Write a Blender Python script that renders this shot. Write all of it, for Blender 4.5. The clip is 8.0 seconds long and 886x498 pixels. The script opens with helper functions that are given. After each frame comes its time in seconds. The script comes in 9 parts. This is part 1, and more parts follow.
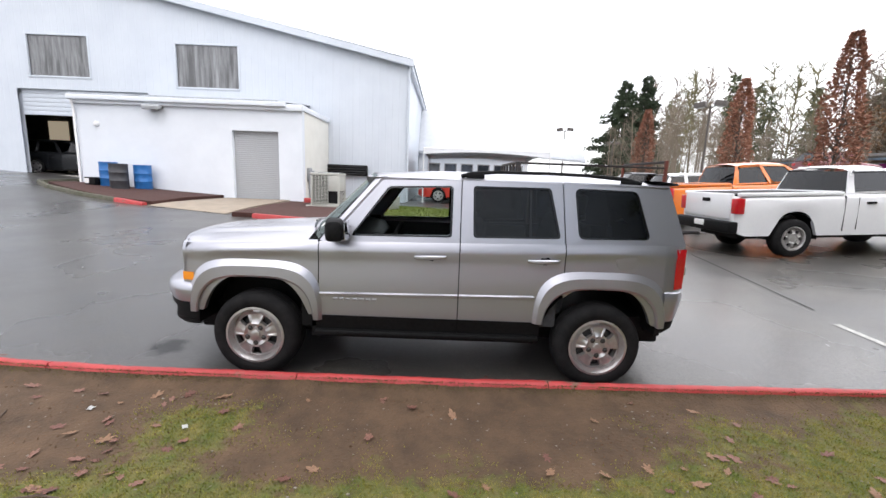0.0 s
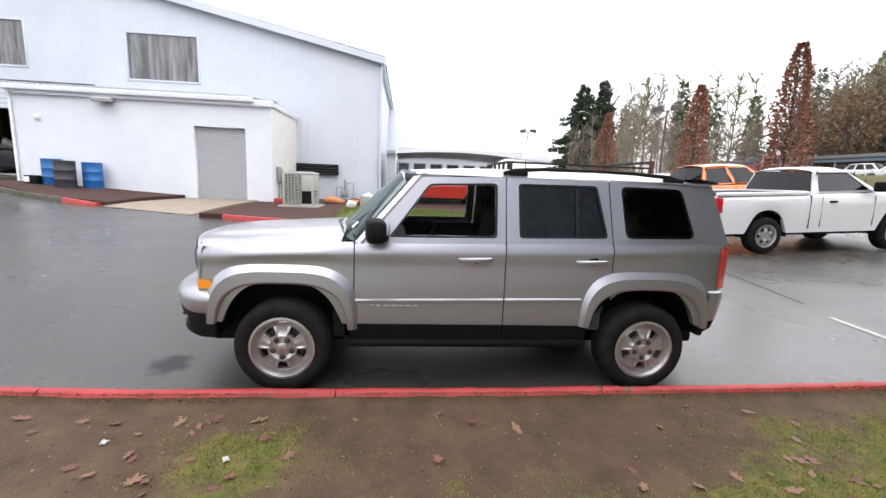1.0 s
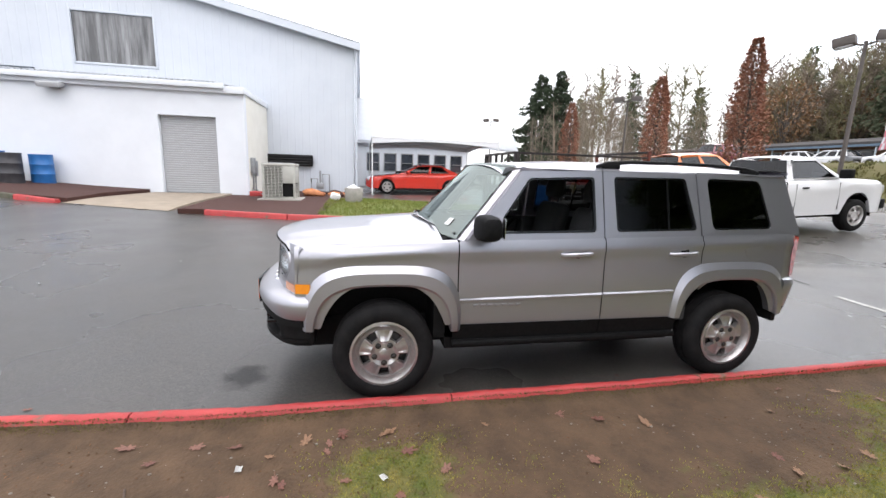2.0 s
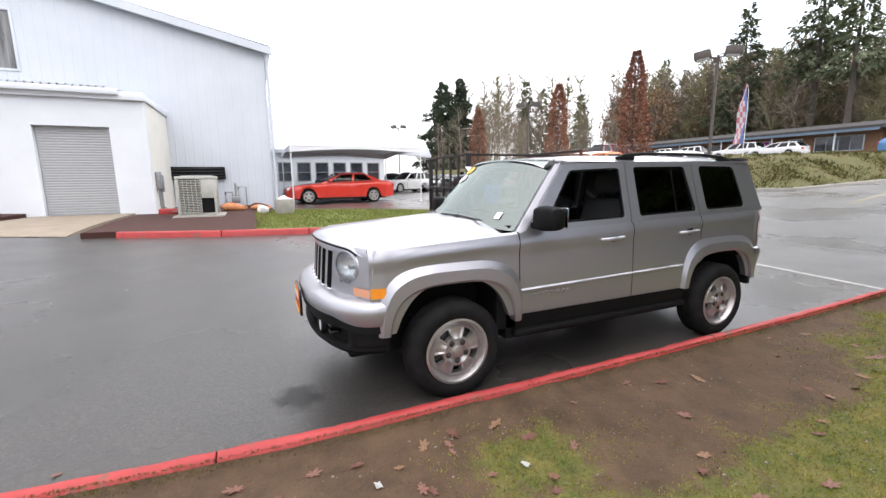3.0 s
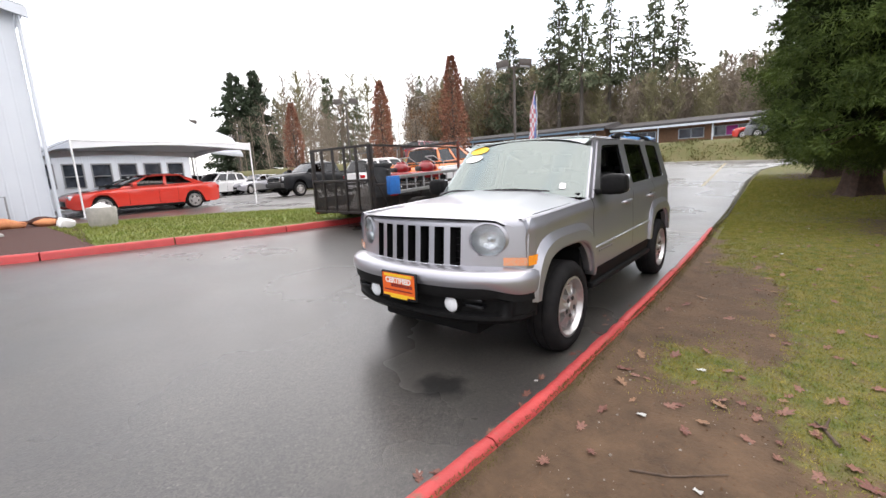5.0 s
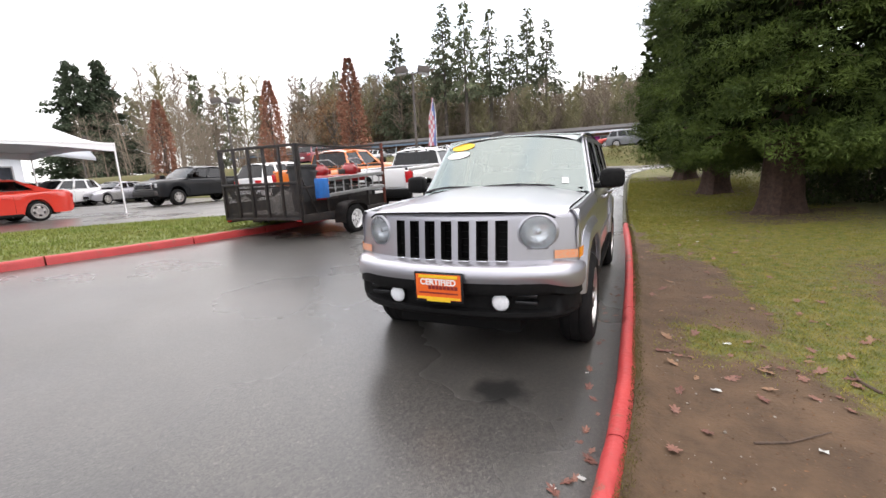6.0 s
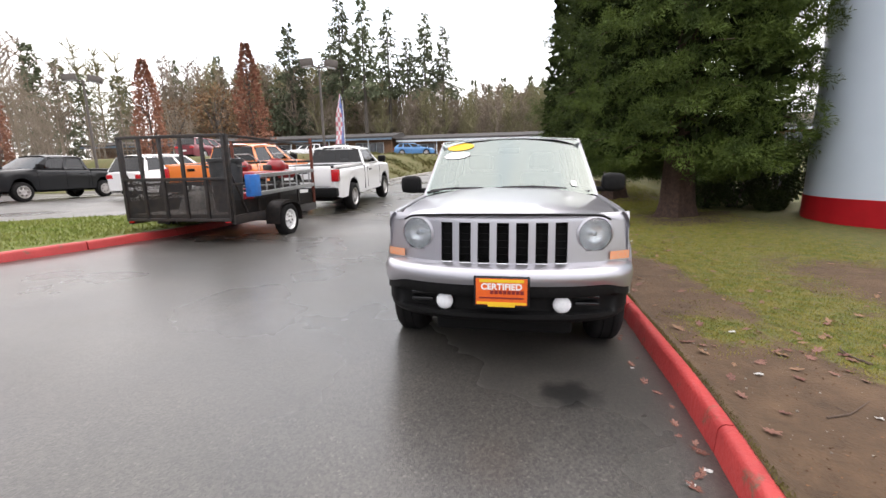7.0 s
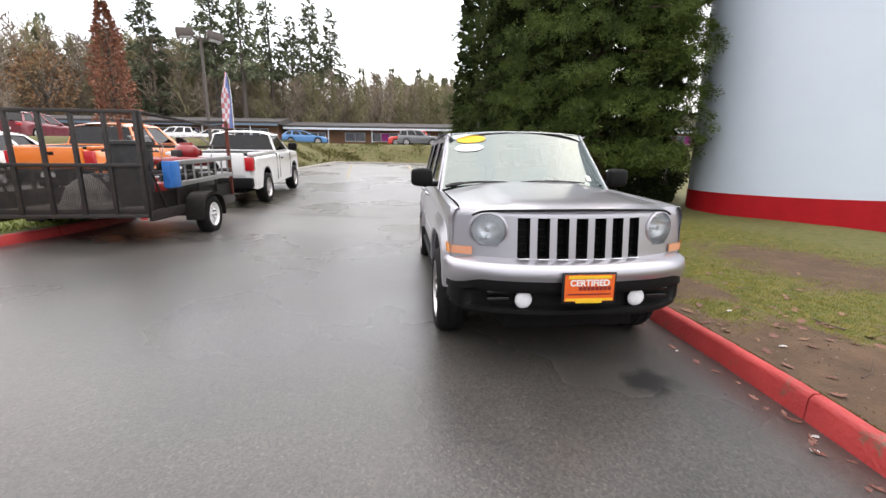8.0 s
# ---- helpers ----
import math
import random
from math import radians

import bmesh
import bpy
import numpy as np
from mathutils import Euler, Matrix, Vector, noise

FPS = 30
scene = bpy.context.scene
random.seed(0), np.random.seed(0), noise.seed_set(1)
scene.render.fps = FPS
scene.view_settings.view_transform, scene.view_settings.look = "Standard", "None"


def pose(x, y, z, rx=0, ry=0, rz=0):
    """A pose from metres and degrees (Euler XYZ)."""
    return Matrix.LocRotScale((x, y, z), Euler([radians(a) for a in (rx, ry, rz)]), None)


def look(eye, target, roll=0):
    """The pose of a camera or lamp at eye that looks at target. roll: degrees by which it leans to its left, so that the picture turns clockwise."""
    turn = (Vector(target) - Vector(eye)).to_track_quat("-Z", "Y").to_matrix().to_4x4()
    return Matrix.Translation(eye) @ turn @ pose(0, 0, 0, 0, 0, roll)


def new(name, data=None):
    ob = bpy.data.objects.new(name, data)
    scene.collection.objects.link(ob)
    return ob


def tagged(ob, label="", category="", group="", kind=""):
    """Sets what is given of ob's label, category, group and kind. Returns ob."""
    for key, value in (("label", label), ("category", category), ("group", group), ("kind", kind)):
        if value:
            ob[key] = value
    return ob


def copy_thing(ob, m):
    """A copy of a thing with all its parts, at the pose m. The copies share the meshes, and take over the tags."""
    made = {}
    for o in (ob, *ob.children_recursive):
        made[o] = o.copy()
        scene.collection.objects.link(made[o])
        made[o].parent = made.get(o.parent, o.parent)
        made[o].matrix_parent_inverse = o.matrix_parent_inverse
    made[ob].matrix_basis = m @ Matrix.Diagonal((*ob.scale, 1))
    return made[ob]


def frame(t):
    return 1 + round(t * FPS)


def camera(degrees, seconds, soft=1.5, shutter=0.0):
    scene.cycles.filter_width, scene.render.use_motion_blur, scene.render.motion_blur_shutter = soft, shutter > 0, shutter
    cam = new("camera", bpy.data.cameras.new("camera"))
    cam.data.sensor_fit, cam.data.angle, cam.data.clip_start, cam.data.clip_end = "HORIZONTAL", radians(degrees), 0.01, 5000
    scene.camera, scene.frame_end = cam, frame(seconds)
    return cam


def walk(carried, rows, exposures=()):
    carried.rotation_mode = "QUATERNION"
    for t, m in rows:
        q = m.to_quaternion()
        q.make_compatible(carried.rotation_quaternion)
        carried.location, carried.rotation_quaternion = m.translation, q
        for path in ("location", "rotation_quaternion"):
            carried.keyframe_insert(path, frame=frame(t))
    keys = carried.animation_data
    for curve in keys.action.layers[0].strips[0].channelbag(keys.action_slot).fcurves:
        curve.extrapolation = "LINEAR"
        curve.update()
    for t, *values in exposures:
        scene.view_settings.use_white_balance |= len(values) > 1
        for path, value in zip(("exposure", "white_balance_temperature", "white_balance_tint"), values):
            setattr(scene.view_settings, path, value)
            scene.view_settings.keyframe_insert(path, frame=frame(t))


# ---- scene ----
cam = camera(93.3, 8.0)
PATH = [
    (0, (0.006, -0.015, 1.579), (0.009, 1.957, 1.242), 2.2),
    (0.5, (-0.23, 0.053, 1.556), (-0.255, 2.026, 1.232), 3.9),
    (1, (-0.584, 0.207, 1.532), (-0.397, 2.172, 1.204), 2.4),
    (1.5, (-1.089, 0.299, 1.523), (-0.728, 2.234, 1.171), 3.0),
    (1.7, (-1.271, 0.361, 1.53), (-0.948, 2.301, 1.168), 2.2),
    (2.8, (-2.337, 0.63, 1.49), (-1.593, 2.449, 1.12), -0.1),
    (3, (-2.531, 0.7, 1.451), (-1.736, 2.504, 1.118), -0.6),
    (3.5, (-3.007, 0.924, 1.457), (-2.038, 2.638, 1.107), 0.9),
    (4, (-3.48, 1.159, 1.434), (-2.293, 2.741, 1.139), -1.2),
    (4.2, (-3.631, 1.297, 1.395), (-2.352, 2.803, 1.084), -2.5),
    (5.3, (-4.327, 2.133, 1.309), (-2.763, 3.318, 0.923), -2.4),
    (5.5, (-4.362, 2.336, 1.284), (-2.753, 3.452, 0.879), -2.5),
    (6, (-4.556, 2.787, 1.286), (-2.769, 3.61, 0.929), -2.8),
    (6.5, (-4.672, 3.233, 1.28), (-2.831, 3.939, 0.941), -2.4),
    (7, (-4.709, 3.782, 1.305), (-2.774, 4.128, 0.937), -1.0),
    (7.5, (-4.689, 4.373, 1.324), (-2.72, 4.437, 0.978), -1.0),
    (8, (-4.579, 4.948, 1.318), (-2.63, 4.762, 0.909), 0.4),
]
walk(cam, [(t, look(eye, target, roll)) for t, eye, target, roll in PATH], [(0, 0.06, 6480, 13.5), (4, 0.12, 6620, 14.2), (8, 0.17, 6800, 15.2)])

# ---- world and light: bright overcast November sky ----
world = bpy.data.worlds.new("world")
scene.world = world
world.use_nodes = True
wn = world.node_tree
wn.nodes.clear()
sky = wn.nodes.new("ShaderNodeTexSky")
sky.sky_type, sky.sun_disc = "NISHITA", False
sky.sun_elevation, sky.sun_rotation = radians(48), radians(153)
sky.air_density, sky.dust_density, sky.ozone_density = 1.0, 2.0, 1.0
# cloud deck: pale grey-white over the clear sky
tc = wn.nodes.new("ShaderNodeTexCoord")
cl = wn.nodes.new("ShaderNodeTexNoise")
cl.inputs["Scale"].default_value, cl.inputs["Detail"].default_value = 1.6, 4.0
mp = wn.nodes.new("ShaderNodeMapping")
mp.inputs["Scale"].default_value = (1.0, 1.0, 2.5)
wn.links.new(tc.outputs["Generated"], mp.inputs["Vector"])
wn.links.new(mp.outputs["Vector"], cl.inputs["Vector"])
cr = wn.nodes.new("ShaderNodeValToRGB")
cr.color_ramp.elements[0].position, cr.color_ramp.elements[0].color = 0.32, (0.80, 0.87, 0.94, 1)
cr.color_ramp.elements[1].position, cr.color_ramp.elements[1].color = 0.55, (1.0, 1.0, 0.995, 1)
wn.links.new(cl.outputs["Fac"], cr.inputs["Fac"])
bg1, bg2 = wn.nodes.new("ShaderNodeBackground"), wn.nodes.new("ShaderNodeBackground")
bg1.inputs["Strength"].default_value = 0.06
bg2.inputs["Strength"].default_value = 1.0
addw = wn.nodes.new("ShaderNodeAddShader")
ow = wn.nodes.new("ShaderNodeOutputWorld")
wn.links.new(sky.outputs["Color"], bg1.inputs["Color"])
wn.links.new(cr.outputs["Color"], bg2.inputs["Color"])
# an overcast dome is brighter overhead than at the skyline
sx = wn.nodes.new("ShaderNodeSeparateXYZ")
wn.links.new(tc.outputs["Generated"], sx.inputs[0])
dome = wn.nodes.new("ShaderNodeMapRange")
dome.inputs[1].default_value, dome.inputs[2].default_value = 0.0, 1.0
dome.inputs[3].default_value, dome.inputs[4].default_value = 0.95, 2.5
wn.links.new(sx.outputs["Z"], dome.inputs[0])
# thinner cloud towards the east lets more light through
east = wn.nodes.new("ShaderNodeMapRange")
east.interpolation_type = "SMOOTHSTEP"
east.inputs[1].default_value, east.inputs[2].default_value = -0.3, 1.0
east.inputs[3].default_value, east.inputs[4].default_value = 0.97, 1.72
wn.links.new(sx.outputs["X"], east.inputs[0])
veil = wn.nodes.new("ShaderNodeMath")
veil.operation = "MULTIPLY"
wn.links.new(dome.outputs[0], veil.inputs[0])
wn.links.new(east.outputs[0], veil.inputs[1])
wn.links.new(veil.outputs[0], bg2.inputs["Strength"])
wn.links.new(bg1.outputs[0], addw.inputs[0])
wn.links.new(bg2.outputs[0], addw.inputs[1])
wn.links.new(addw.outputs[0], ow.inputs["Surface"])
sun_data = bpy.data.lights.new("sun", "SUN")
sun_data.energy, sun_data.angle, sun_data.color = 0.5, radians(30), (1.0, 0.985, 0.96)
sun = new("sun", sun_data)
sun.matrix_world = look((-10, -20, 25), (0, 0, 0))


# ---- materials ----
def material(name, color, rough=0.6, metal=0.0, color2=None, scale=8.0, bump=0.0, bscale=60.0, coat=0.0, spec=0.5, detail=6.0, mix=(0.35, 0.65), rand=0.0, rough2=None):
    """A principled surface with two scales of noise in colour and a fine relief."""
    m = bpy.data.materials.new(name)
    m.use_nodes = True
    nt = m.node_tree
    b = nt.nodes["Principled BSDF"]
    b.inputs["Roughness"].default_value, b.inputs["Metallic"].default_value = rough, metal
    b.inputs["Specular IOR Level"].default_value = spec
    b.inputs["Coat Weight"].default_value, b.inputs["Coat Roughness"].default_value = coat, 0.04
    co = nt.nodes.new("ShaderNodeTexCoord")
    c1 = (*color, 1)
    if color2 is not None:
        n1 = nt.nodes.new("ShaderNodeTexNoise")
        n1.inputs["Scale"].default_value, n1.inputs["Detail"].default_value = scale, detail
        n1.inputs["Roughness"].default_value = 0.62
        nt.links.new(co.outputs["Object"], n1.inputs["Vector"])
        rp = nt.nodes.new("ShaderNodeValToRGB")
        rp.color_ramp.elements[0].position, rp.color_ramp.elements[1].position = mix
        rp.color_ramp.elements[0].color, rp.color_ramp.elements[1].color = c1, (*color2, 1)
        nt.links.new(n1.outputs["Fac"], rp.inputs["Fac"])
        src = rp.outputs["Color"]
        if rand:
            oi = nt.nodes.new("ShaderNodeObjectInfo")
            ge = nt.nodes.new("ShaderNodeNewGeometry")
            ad = nt.nodes.new("ShaderNodeMath")
            ad.operation = "ADD"
            nt.links.new(oi.outputs["Random"], ad.inputs[0])
            nt.links.new(ge.outputs["Random Per Island"], ad.inputs[1])
            mr = nt.nodes.new("ShaderNodeMapRange")
            mr.inputs[2].default_value = 2.0
            mr.inputs[3].default_value, mr.inputs[4].default_value = 1 - rand, 1 + rand
            nt.links.new(ad.outputs[0], mr.inputs[0])
            hs = nt.nodes.new("ShaderNodeHueSaturation")
            nt.links.new(mr.outputs[0], hs.inputs["Value"])
            nt.links.new(src, hs.inputs["Color"])
            src = hs.outputs["Color"]
        nt.links.new(src, b.inputs["Base Color"])
        if rough2 is not None:
            mr2 = nt.nodes.new("ShaderNodeMapRange")
            mr2.inputs[1].default_value, mr2.inputs[2].default_value = mix
            mr2.inputs[3].default_value, mr2.inputs[4].default_value = rough, rough2
            nt.links.new(n1.outputs["Fac"], mr2.inputs[0])
            nt.links.new(mr2.outputs[0], b.inputs["Roughness"])
    else:
        b.inputs["Base Color"].default_value = c1
    if bump:
        n2 = nt.nodes.new("ShaderNodeTexNoise")
        n2.inputs["Scale"].default_value, n2.inputs["Detail"].default_value = bscale, 4.0
        nt.links.new(co.outputs["Object"], n2.inputs["Vector"])
        bp = nt.nodes.new("ShaderNodeBump")
        bp.inputs["Strength"].default_value, bp.inputs["Distance"].default_value = bump, 0.01
        nt.links.new(n2.outputs["Fac"], bp.inputs["Height"])
        nt.links.new(bp.outputs["Normal"], b.inputs["Normal"])
    return m


def glass(name, tint=(0.8, 0.86, 0.85), see=0.7, rough=0.0):
    """Car or window glass: part clear, part tinted, with a real reflection."""
    m = bpy.data.materials.new(name)
    m.use_nodes = True
    nt = m.node_tree
    nt.nodes.clear()
    out, mx = nt.nodes.new("ShaderNodeOutputMaterial"), nt.nodes.new("ShaderNodeMixShader")
    tr, gl, fr = nt.nodes.new("ShaderNodeBsdfTransparent"), nt.nodes.new("ShaderNodeBsdfGlossy"), nt.nodes.new("ShaderNodeFresnel")
    tr.inputs["Color"].default_value = (*[see * c for c in tint], 1)
    gl.inputs["Roughness"].default_value = rough
    fr.inputs["IOR"].default_value = 1.55
    nt.links.new(fr.outputs[0], mx.inputs[0])
    nt.links.new(tr.outputs[0], mx.inputs[1])
    nt.links.new(gl.outputs[0], mx.inputs[2])
    nt.links.new(mx.outputs[0], out.inputs["Surface"])
    return m


def emitter(name, color, strength):
    m = material(name, color)
    b = m.node_tree.nodes["Principled BSDF"]
    b.inputs["Emission Color"].default_value, b.inputs["Emission Strength"].default_value = (*color, 1), strength
    return m


SILVER = material("silver_paint", (0.405, 0.405, 0.44), 0.33, 0.80, (0.465, 0.457, 0.487), 900, coat=0.6, mix=(0.3, 0.7))
BLACKPLASTIC = material("black_plastic", (0.005, 0.005, 0.0055), 0.6, 0, (0.009, 0.009, 0.009), 40, bump=0.1, bscale=400, spec=0.14)
GLOSSBLACK = material("gloss_black", (0.008, 0.008, 0.009), 0.12, 0, spec=0.5)
RUBBER = material("tyre_rubber", (0.008, 0.008, 0.0085), 0.75, 0, (0.016, 0.015, 0.015), 14, bump=0.3, bscale=90, spec=0.14)
ALLOY = material("alloy_rim", (0.56, 0.54, 0.53), 0.32, 0.78, (0.48, 0.46, 0.45), 30, coat=0.3)
DARKMETAL = material("dark_metal", (0.05, 0.05, 0.052), 0.5, 0.6, (0.08, 0.075, 0.07), 20)
CHROME = material("chrome", (0.8, 0.8, 0.81), 0.08, 1.0)
GLASS_CLEAR = glass("clear_glass", (0.80, 0.90, 0.88), 0.80)
GLASS_TINT = glass("privacy_glass", (0.5, 0.52, 0.52), 0.14)
GLASS_LENS = glass("lamp_lens", (0.95, 0.97, 0.98), 0.95)
AMBER = material("amber_lens", (0.85, 0.26, 0.02), 0.2, 0, (0.9, 0.32, 0.03), 80, coat=0.6)
REDLENS = material("red_lens", (0.55, 0.015, 0.02), 0.18, 0, (0.42, 0.01, 0.015), 60, coat=0.7)
FOGLENS = material("clear_white_lamp_glass", (0.86, 0.88, 0.90), 0.10, 0.0, (0.74, 0.76, 0.79), 60, coat=1.0)
WHITELENS = material("white_lens", (0.74, 0.76, 0.78), 0.18, 0.55, (0.60, 0.62, 0.65), 70, coat=0.6)
SEATCLOTH = material("seat_cloth", (0.05, 0.05, 0.053), 0.9, 0, (0.075, 0.075, 0.078), 90, bump=0.3, bscale=300)
ASPHALT = material("wet_asphalt", (0.024, 0.023, 0.022), 0.5, 0, (0.044, 0.041, 0.037), 0.9, bump=0.4, bscale=130, spec=0.2, mix=(0.3, 0.7), rough2=0.65)


def wet_film(m, lo, hi, scale):
    """A water film of uneven roughness over a surface, with grit showing through."""
    nt = m.node_tree
    b = nt.nodes["Principled BSDF"]
    co = nt.nodes.new("ShaderNodeTexCoord")
    n = nt.nodes.new("ShaderNodeTexNoise")
    n.inputs["Scale"].default_value, n.inputs["Detail"].default_value = scale, 5.0
    nt.links.new(co.outputs["Object"], n.inputs["Vector"])
    r = nt.nodes.new("ShaderNodeMapRange")
    r.inputs[1].default_value, r.inputs[2].default_value = 0.35, 0.68
    r.inputs[3].default_value, r.inputs[4].default_value = lo, hi
    nt.links.new(n.outputs["Fac"], r.inputs[0])
    nt.links.new(r.outputs[0], b.inputs["Coat Roughness"])
    b.inputs["Coat Weight"].default_value, b.inputs["Coat IOR"].default_value = 1.0, 1.5


wet_film(ASPHALT, 0.22, 0.42, 0.35)


def aggregate(m):
    """Stones in the asphalt: each its own shade and height, pale ones here and there, and an old oil stain."""
    nt = m.node_tree
    b = nt.nodes["Principled BSDF"]
    co = nt.nodes.new("ShaderNodeTexCoord")
    vo = nt.nodes.new("ShaderNodeTexVoronoi")
    vo.inputs["Scale"].default_value = 95.0
    nt.links.new(co.outputs["Object"], vo.inputs["Vector"])
    sep = nt.nodes.new("ShaderNodeSeparateColor")
    nt.links.new(vo.outputs["Color"], sep.inputs[0])
    rp = nt.nodes.new("ShaderNodeValToRGB")
    rp.color_ramp.elements[0].position, rp.color_ramp.elements[0].color = 0.0, (0.62, 0.62, 0.62, 1)
    rp.color_ramp.elements[1].position, rp.color_ramp.elements[1].color = 1.0, (1.7, 1.67, 1.6, 1)
    for at, v in ((0.82, 1.15), (0.972, 1.22), (0.98, 1.5)):
        rp.color_ramp.elements.new(at).color = (v, v * 0.985, v * 0.95, 1)
    nt.links.new(sep.outputs[0], rp.inputs["Fac"])
    mu = nt.nodes.new("ShaderNodeMix")
    mu.data_type, mu.blend_type = "RGBA", "MULTIPLY"
    mu.inputs[0].default_value = 1.0
    nt.links.new(b.inputs["Base Color"].links[0].from_socket, mu.inputs[6])
    nt.links.new(rp.outputs["Color"], mu.inputs[7])
    # drier, paler ground towards the east lot, with dark wet patches left on it
    sxyz = nt.nodes.new("ShaderNodeSeparateXYZ")
    nt.links.new(co.outputs["Object"], sxyz.inputs[0])
    nl = nt.nodes.new("ShaderNodeTexNoise")
    nl.inputs["Scale"].default_value, nl.inputs["Detail"].default_value = 0.4, 5.0
    nt.links.new(co.outputs["Object"], nl.inputs["Vector"])
    sm = nt.nodes.new("ShaderNodeMath")
    sm.operation, sm.inputs[1].default_value = "MULTIPLY_ADD", 6.0
    nt.links.new(nl.outputs["Fac"], sm.inputs[0])
    nt.links.new(sxyz.outputs["X"], sm.inputs[2])
    dry = nt.nodes.new("ShaderNodeMapRange")
    dry.inputs[1].default_value, dry.inputs[2].default_value = 3.0, 7.5
    nt.links.new(sm.outputs[0], dry.inputs[0])
    nw = nt.nodes.new("ShaderNodeTexNoise")
    nw.inputs["Scale"].default_value, nw.inputs["Detail"].default_value, nw.inputs["Distortion"].default_value = 0.75, 5.0, 0.6
    stretch = nt.nodes.new("ShaderNodeMapping")
    stretch.inputs["Scale"].default_value = (0.7, 1.5, 1.0)
    nt.links.new(co.outputs["Object"], stretch.inputs["Vector"])
    nt.links.new(stretch.outputs["Vector"], nw.inputs["Vector"])
    wet = nt.nodes.new("ShaderNodeMapRange")
    wet.inputs[1].default_value, wet.inputs[2].default_value = 0.42, 0.70
    wet.inputs[3].default_value, wet.inputs[4].default_value = 1.0, 0.45
    nt.links.new(nw.outputs["Fac"], wet.inputs[0])
    dm = nt.nodes.new("ShaderNodeMath")
    dm.operation = "MULTIPLY"
    nt.links.new(dry.outputs[0], dm.inputs[0])
    nt.links.new(wet.outputs[0], dm.inputs[1])
    gain = nt.nodes.new("ShaderNodeMapRange")
    gain.inputs[3].default_value, gain.inputs[4].default_value = 1.5, 2.9
    nt.links.new(dm.outputs[0], gain.inputs[0])
    lift = nt.nodes.new("ShaderNodeVectorMath")
    lift.operation = "SCALE"
    nt.links.new(mu.outputs[2], lift.inputs[0])
    nt.links.new(gain.outputs[0], lift.inputs["Scale"])
    # stain
    dst = nt.nodes.new("ShaderNodeVectorMath")
    dst.operation = "DISTANCE"
    dst.inputs[1].default_value = (-2.38, 3.46, 0.0)
    nt.links.new(co.outputs["Object"], dst.inputs[0])
    nz = nt.nodes.new("ShaderNodeTexNoise")
    nz.inputs["Scale"].default_value, nz.inputs["Detail"].default_value = 9.0, 6.0
    nt.links.new(co.outputs["Object"], nz.inputs["Vector"])
    ad = nt.nodes.new("ShaderNodeMath")
    ad.operation, ad.inputs[1].default_value = "MULTIPLY_ADD", 0.22
    nt.links.new(nz.outputs["Fac"], ad.inputs[0])
    nt.links.new(dst.outputs["Value"], ad.inputs[2])
    mr = nt.nodes.new("ShaderNodeMapRange")
    mr.inputs[1].default_value, mr.inputs[2].default_value = 0.20, 0.30
    mr.inputs[3].default_value, mr.inputs[4].default_value = 0.85, 0.0
    nt.links.new(ad.outputs[0], mr.inputs[0])
    st = nt.nodes.new("ShaderNodeMix")
    st.data_type = "RGBA"
    st.inputs[7].default_value = (0.008, 0.008, 0.008, 1)
    nt.links.new(mr.outputs[0], st.inputs[0])
    nt.links.new(lift.outputs[0], st.inputs[6])
    nt.links.new(st.outputs[2], b.inputs["Base Color"])
    cw = nt.nodes.new("ShaderNodeMapRange")
    cw.inputs[3].default_value, cw.inputs[4].default_value = 1.0, 0.35
    nt.links.new(mr.outputs[0], cw.inputs[0])
    nt.links.new(cw.outputs[0], b.inputs["Coat Weight"])
    # the film follows the stones
    bp = nt.nodes.new("ShaderNodeBump")
    bp.inputs["Strength"].default_value, bp.inputs["Distance"].default_value = 0.14, 0.004
    nt.links.new(sep.outputs[1], bp.inputs["Height"])
    bp2 = nt.nodes.new("ShaderNodeBump")
    bp2.inputs["Strength"].default_value, bp2.inputs["Distance"].default_value = 0.15, 0.01
    n2 = nt.nodes.new("ShaderNodeTexNoise")
    n2.inputs["Scale"].default_value, n2.inputs["Detail"].default_value = 60.0, 3.0
    nt.links.new(co.outputs["Object"], n2.inputs["Vector"])
    nt.links.new(n2.outputs["Fac"], bp2.inputs["Height"])
    nt.links.new(bp.outputs["Normal"], bp2.inputs["Normal"])
    nt.links.new(bp2.outputs["Normal"], b.inputs["Coat Normal"])
    b.inputs["Coat IOR"].default_value = 1.43


aggregate(ASPHALT)
KERBRED = material("red_kerb_paint", (0.44, 0.045, 0.042), 0.55, 0, (0.30, 0.026, 0.027), 3, bump=0.6, bscale=40, mix=(0.35, 0.75))


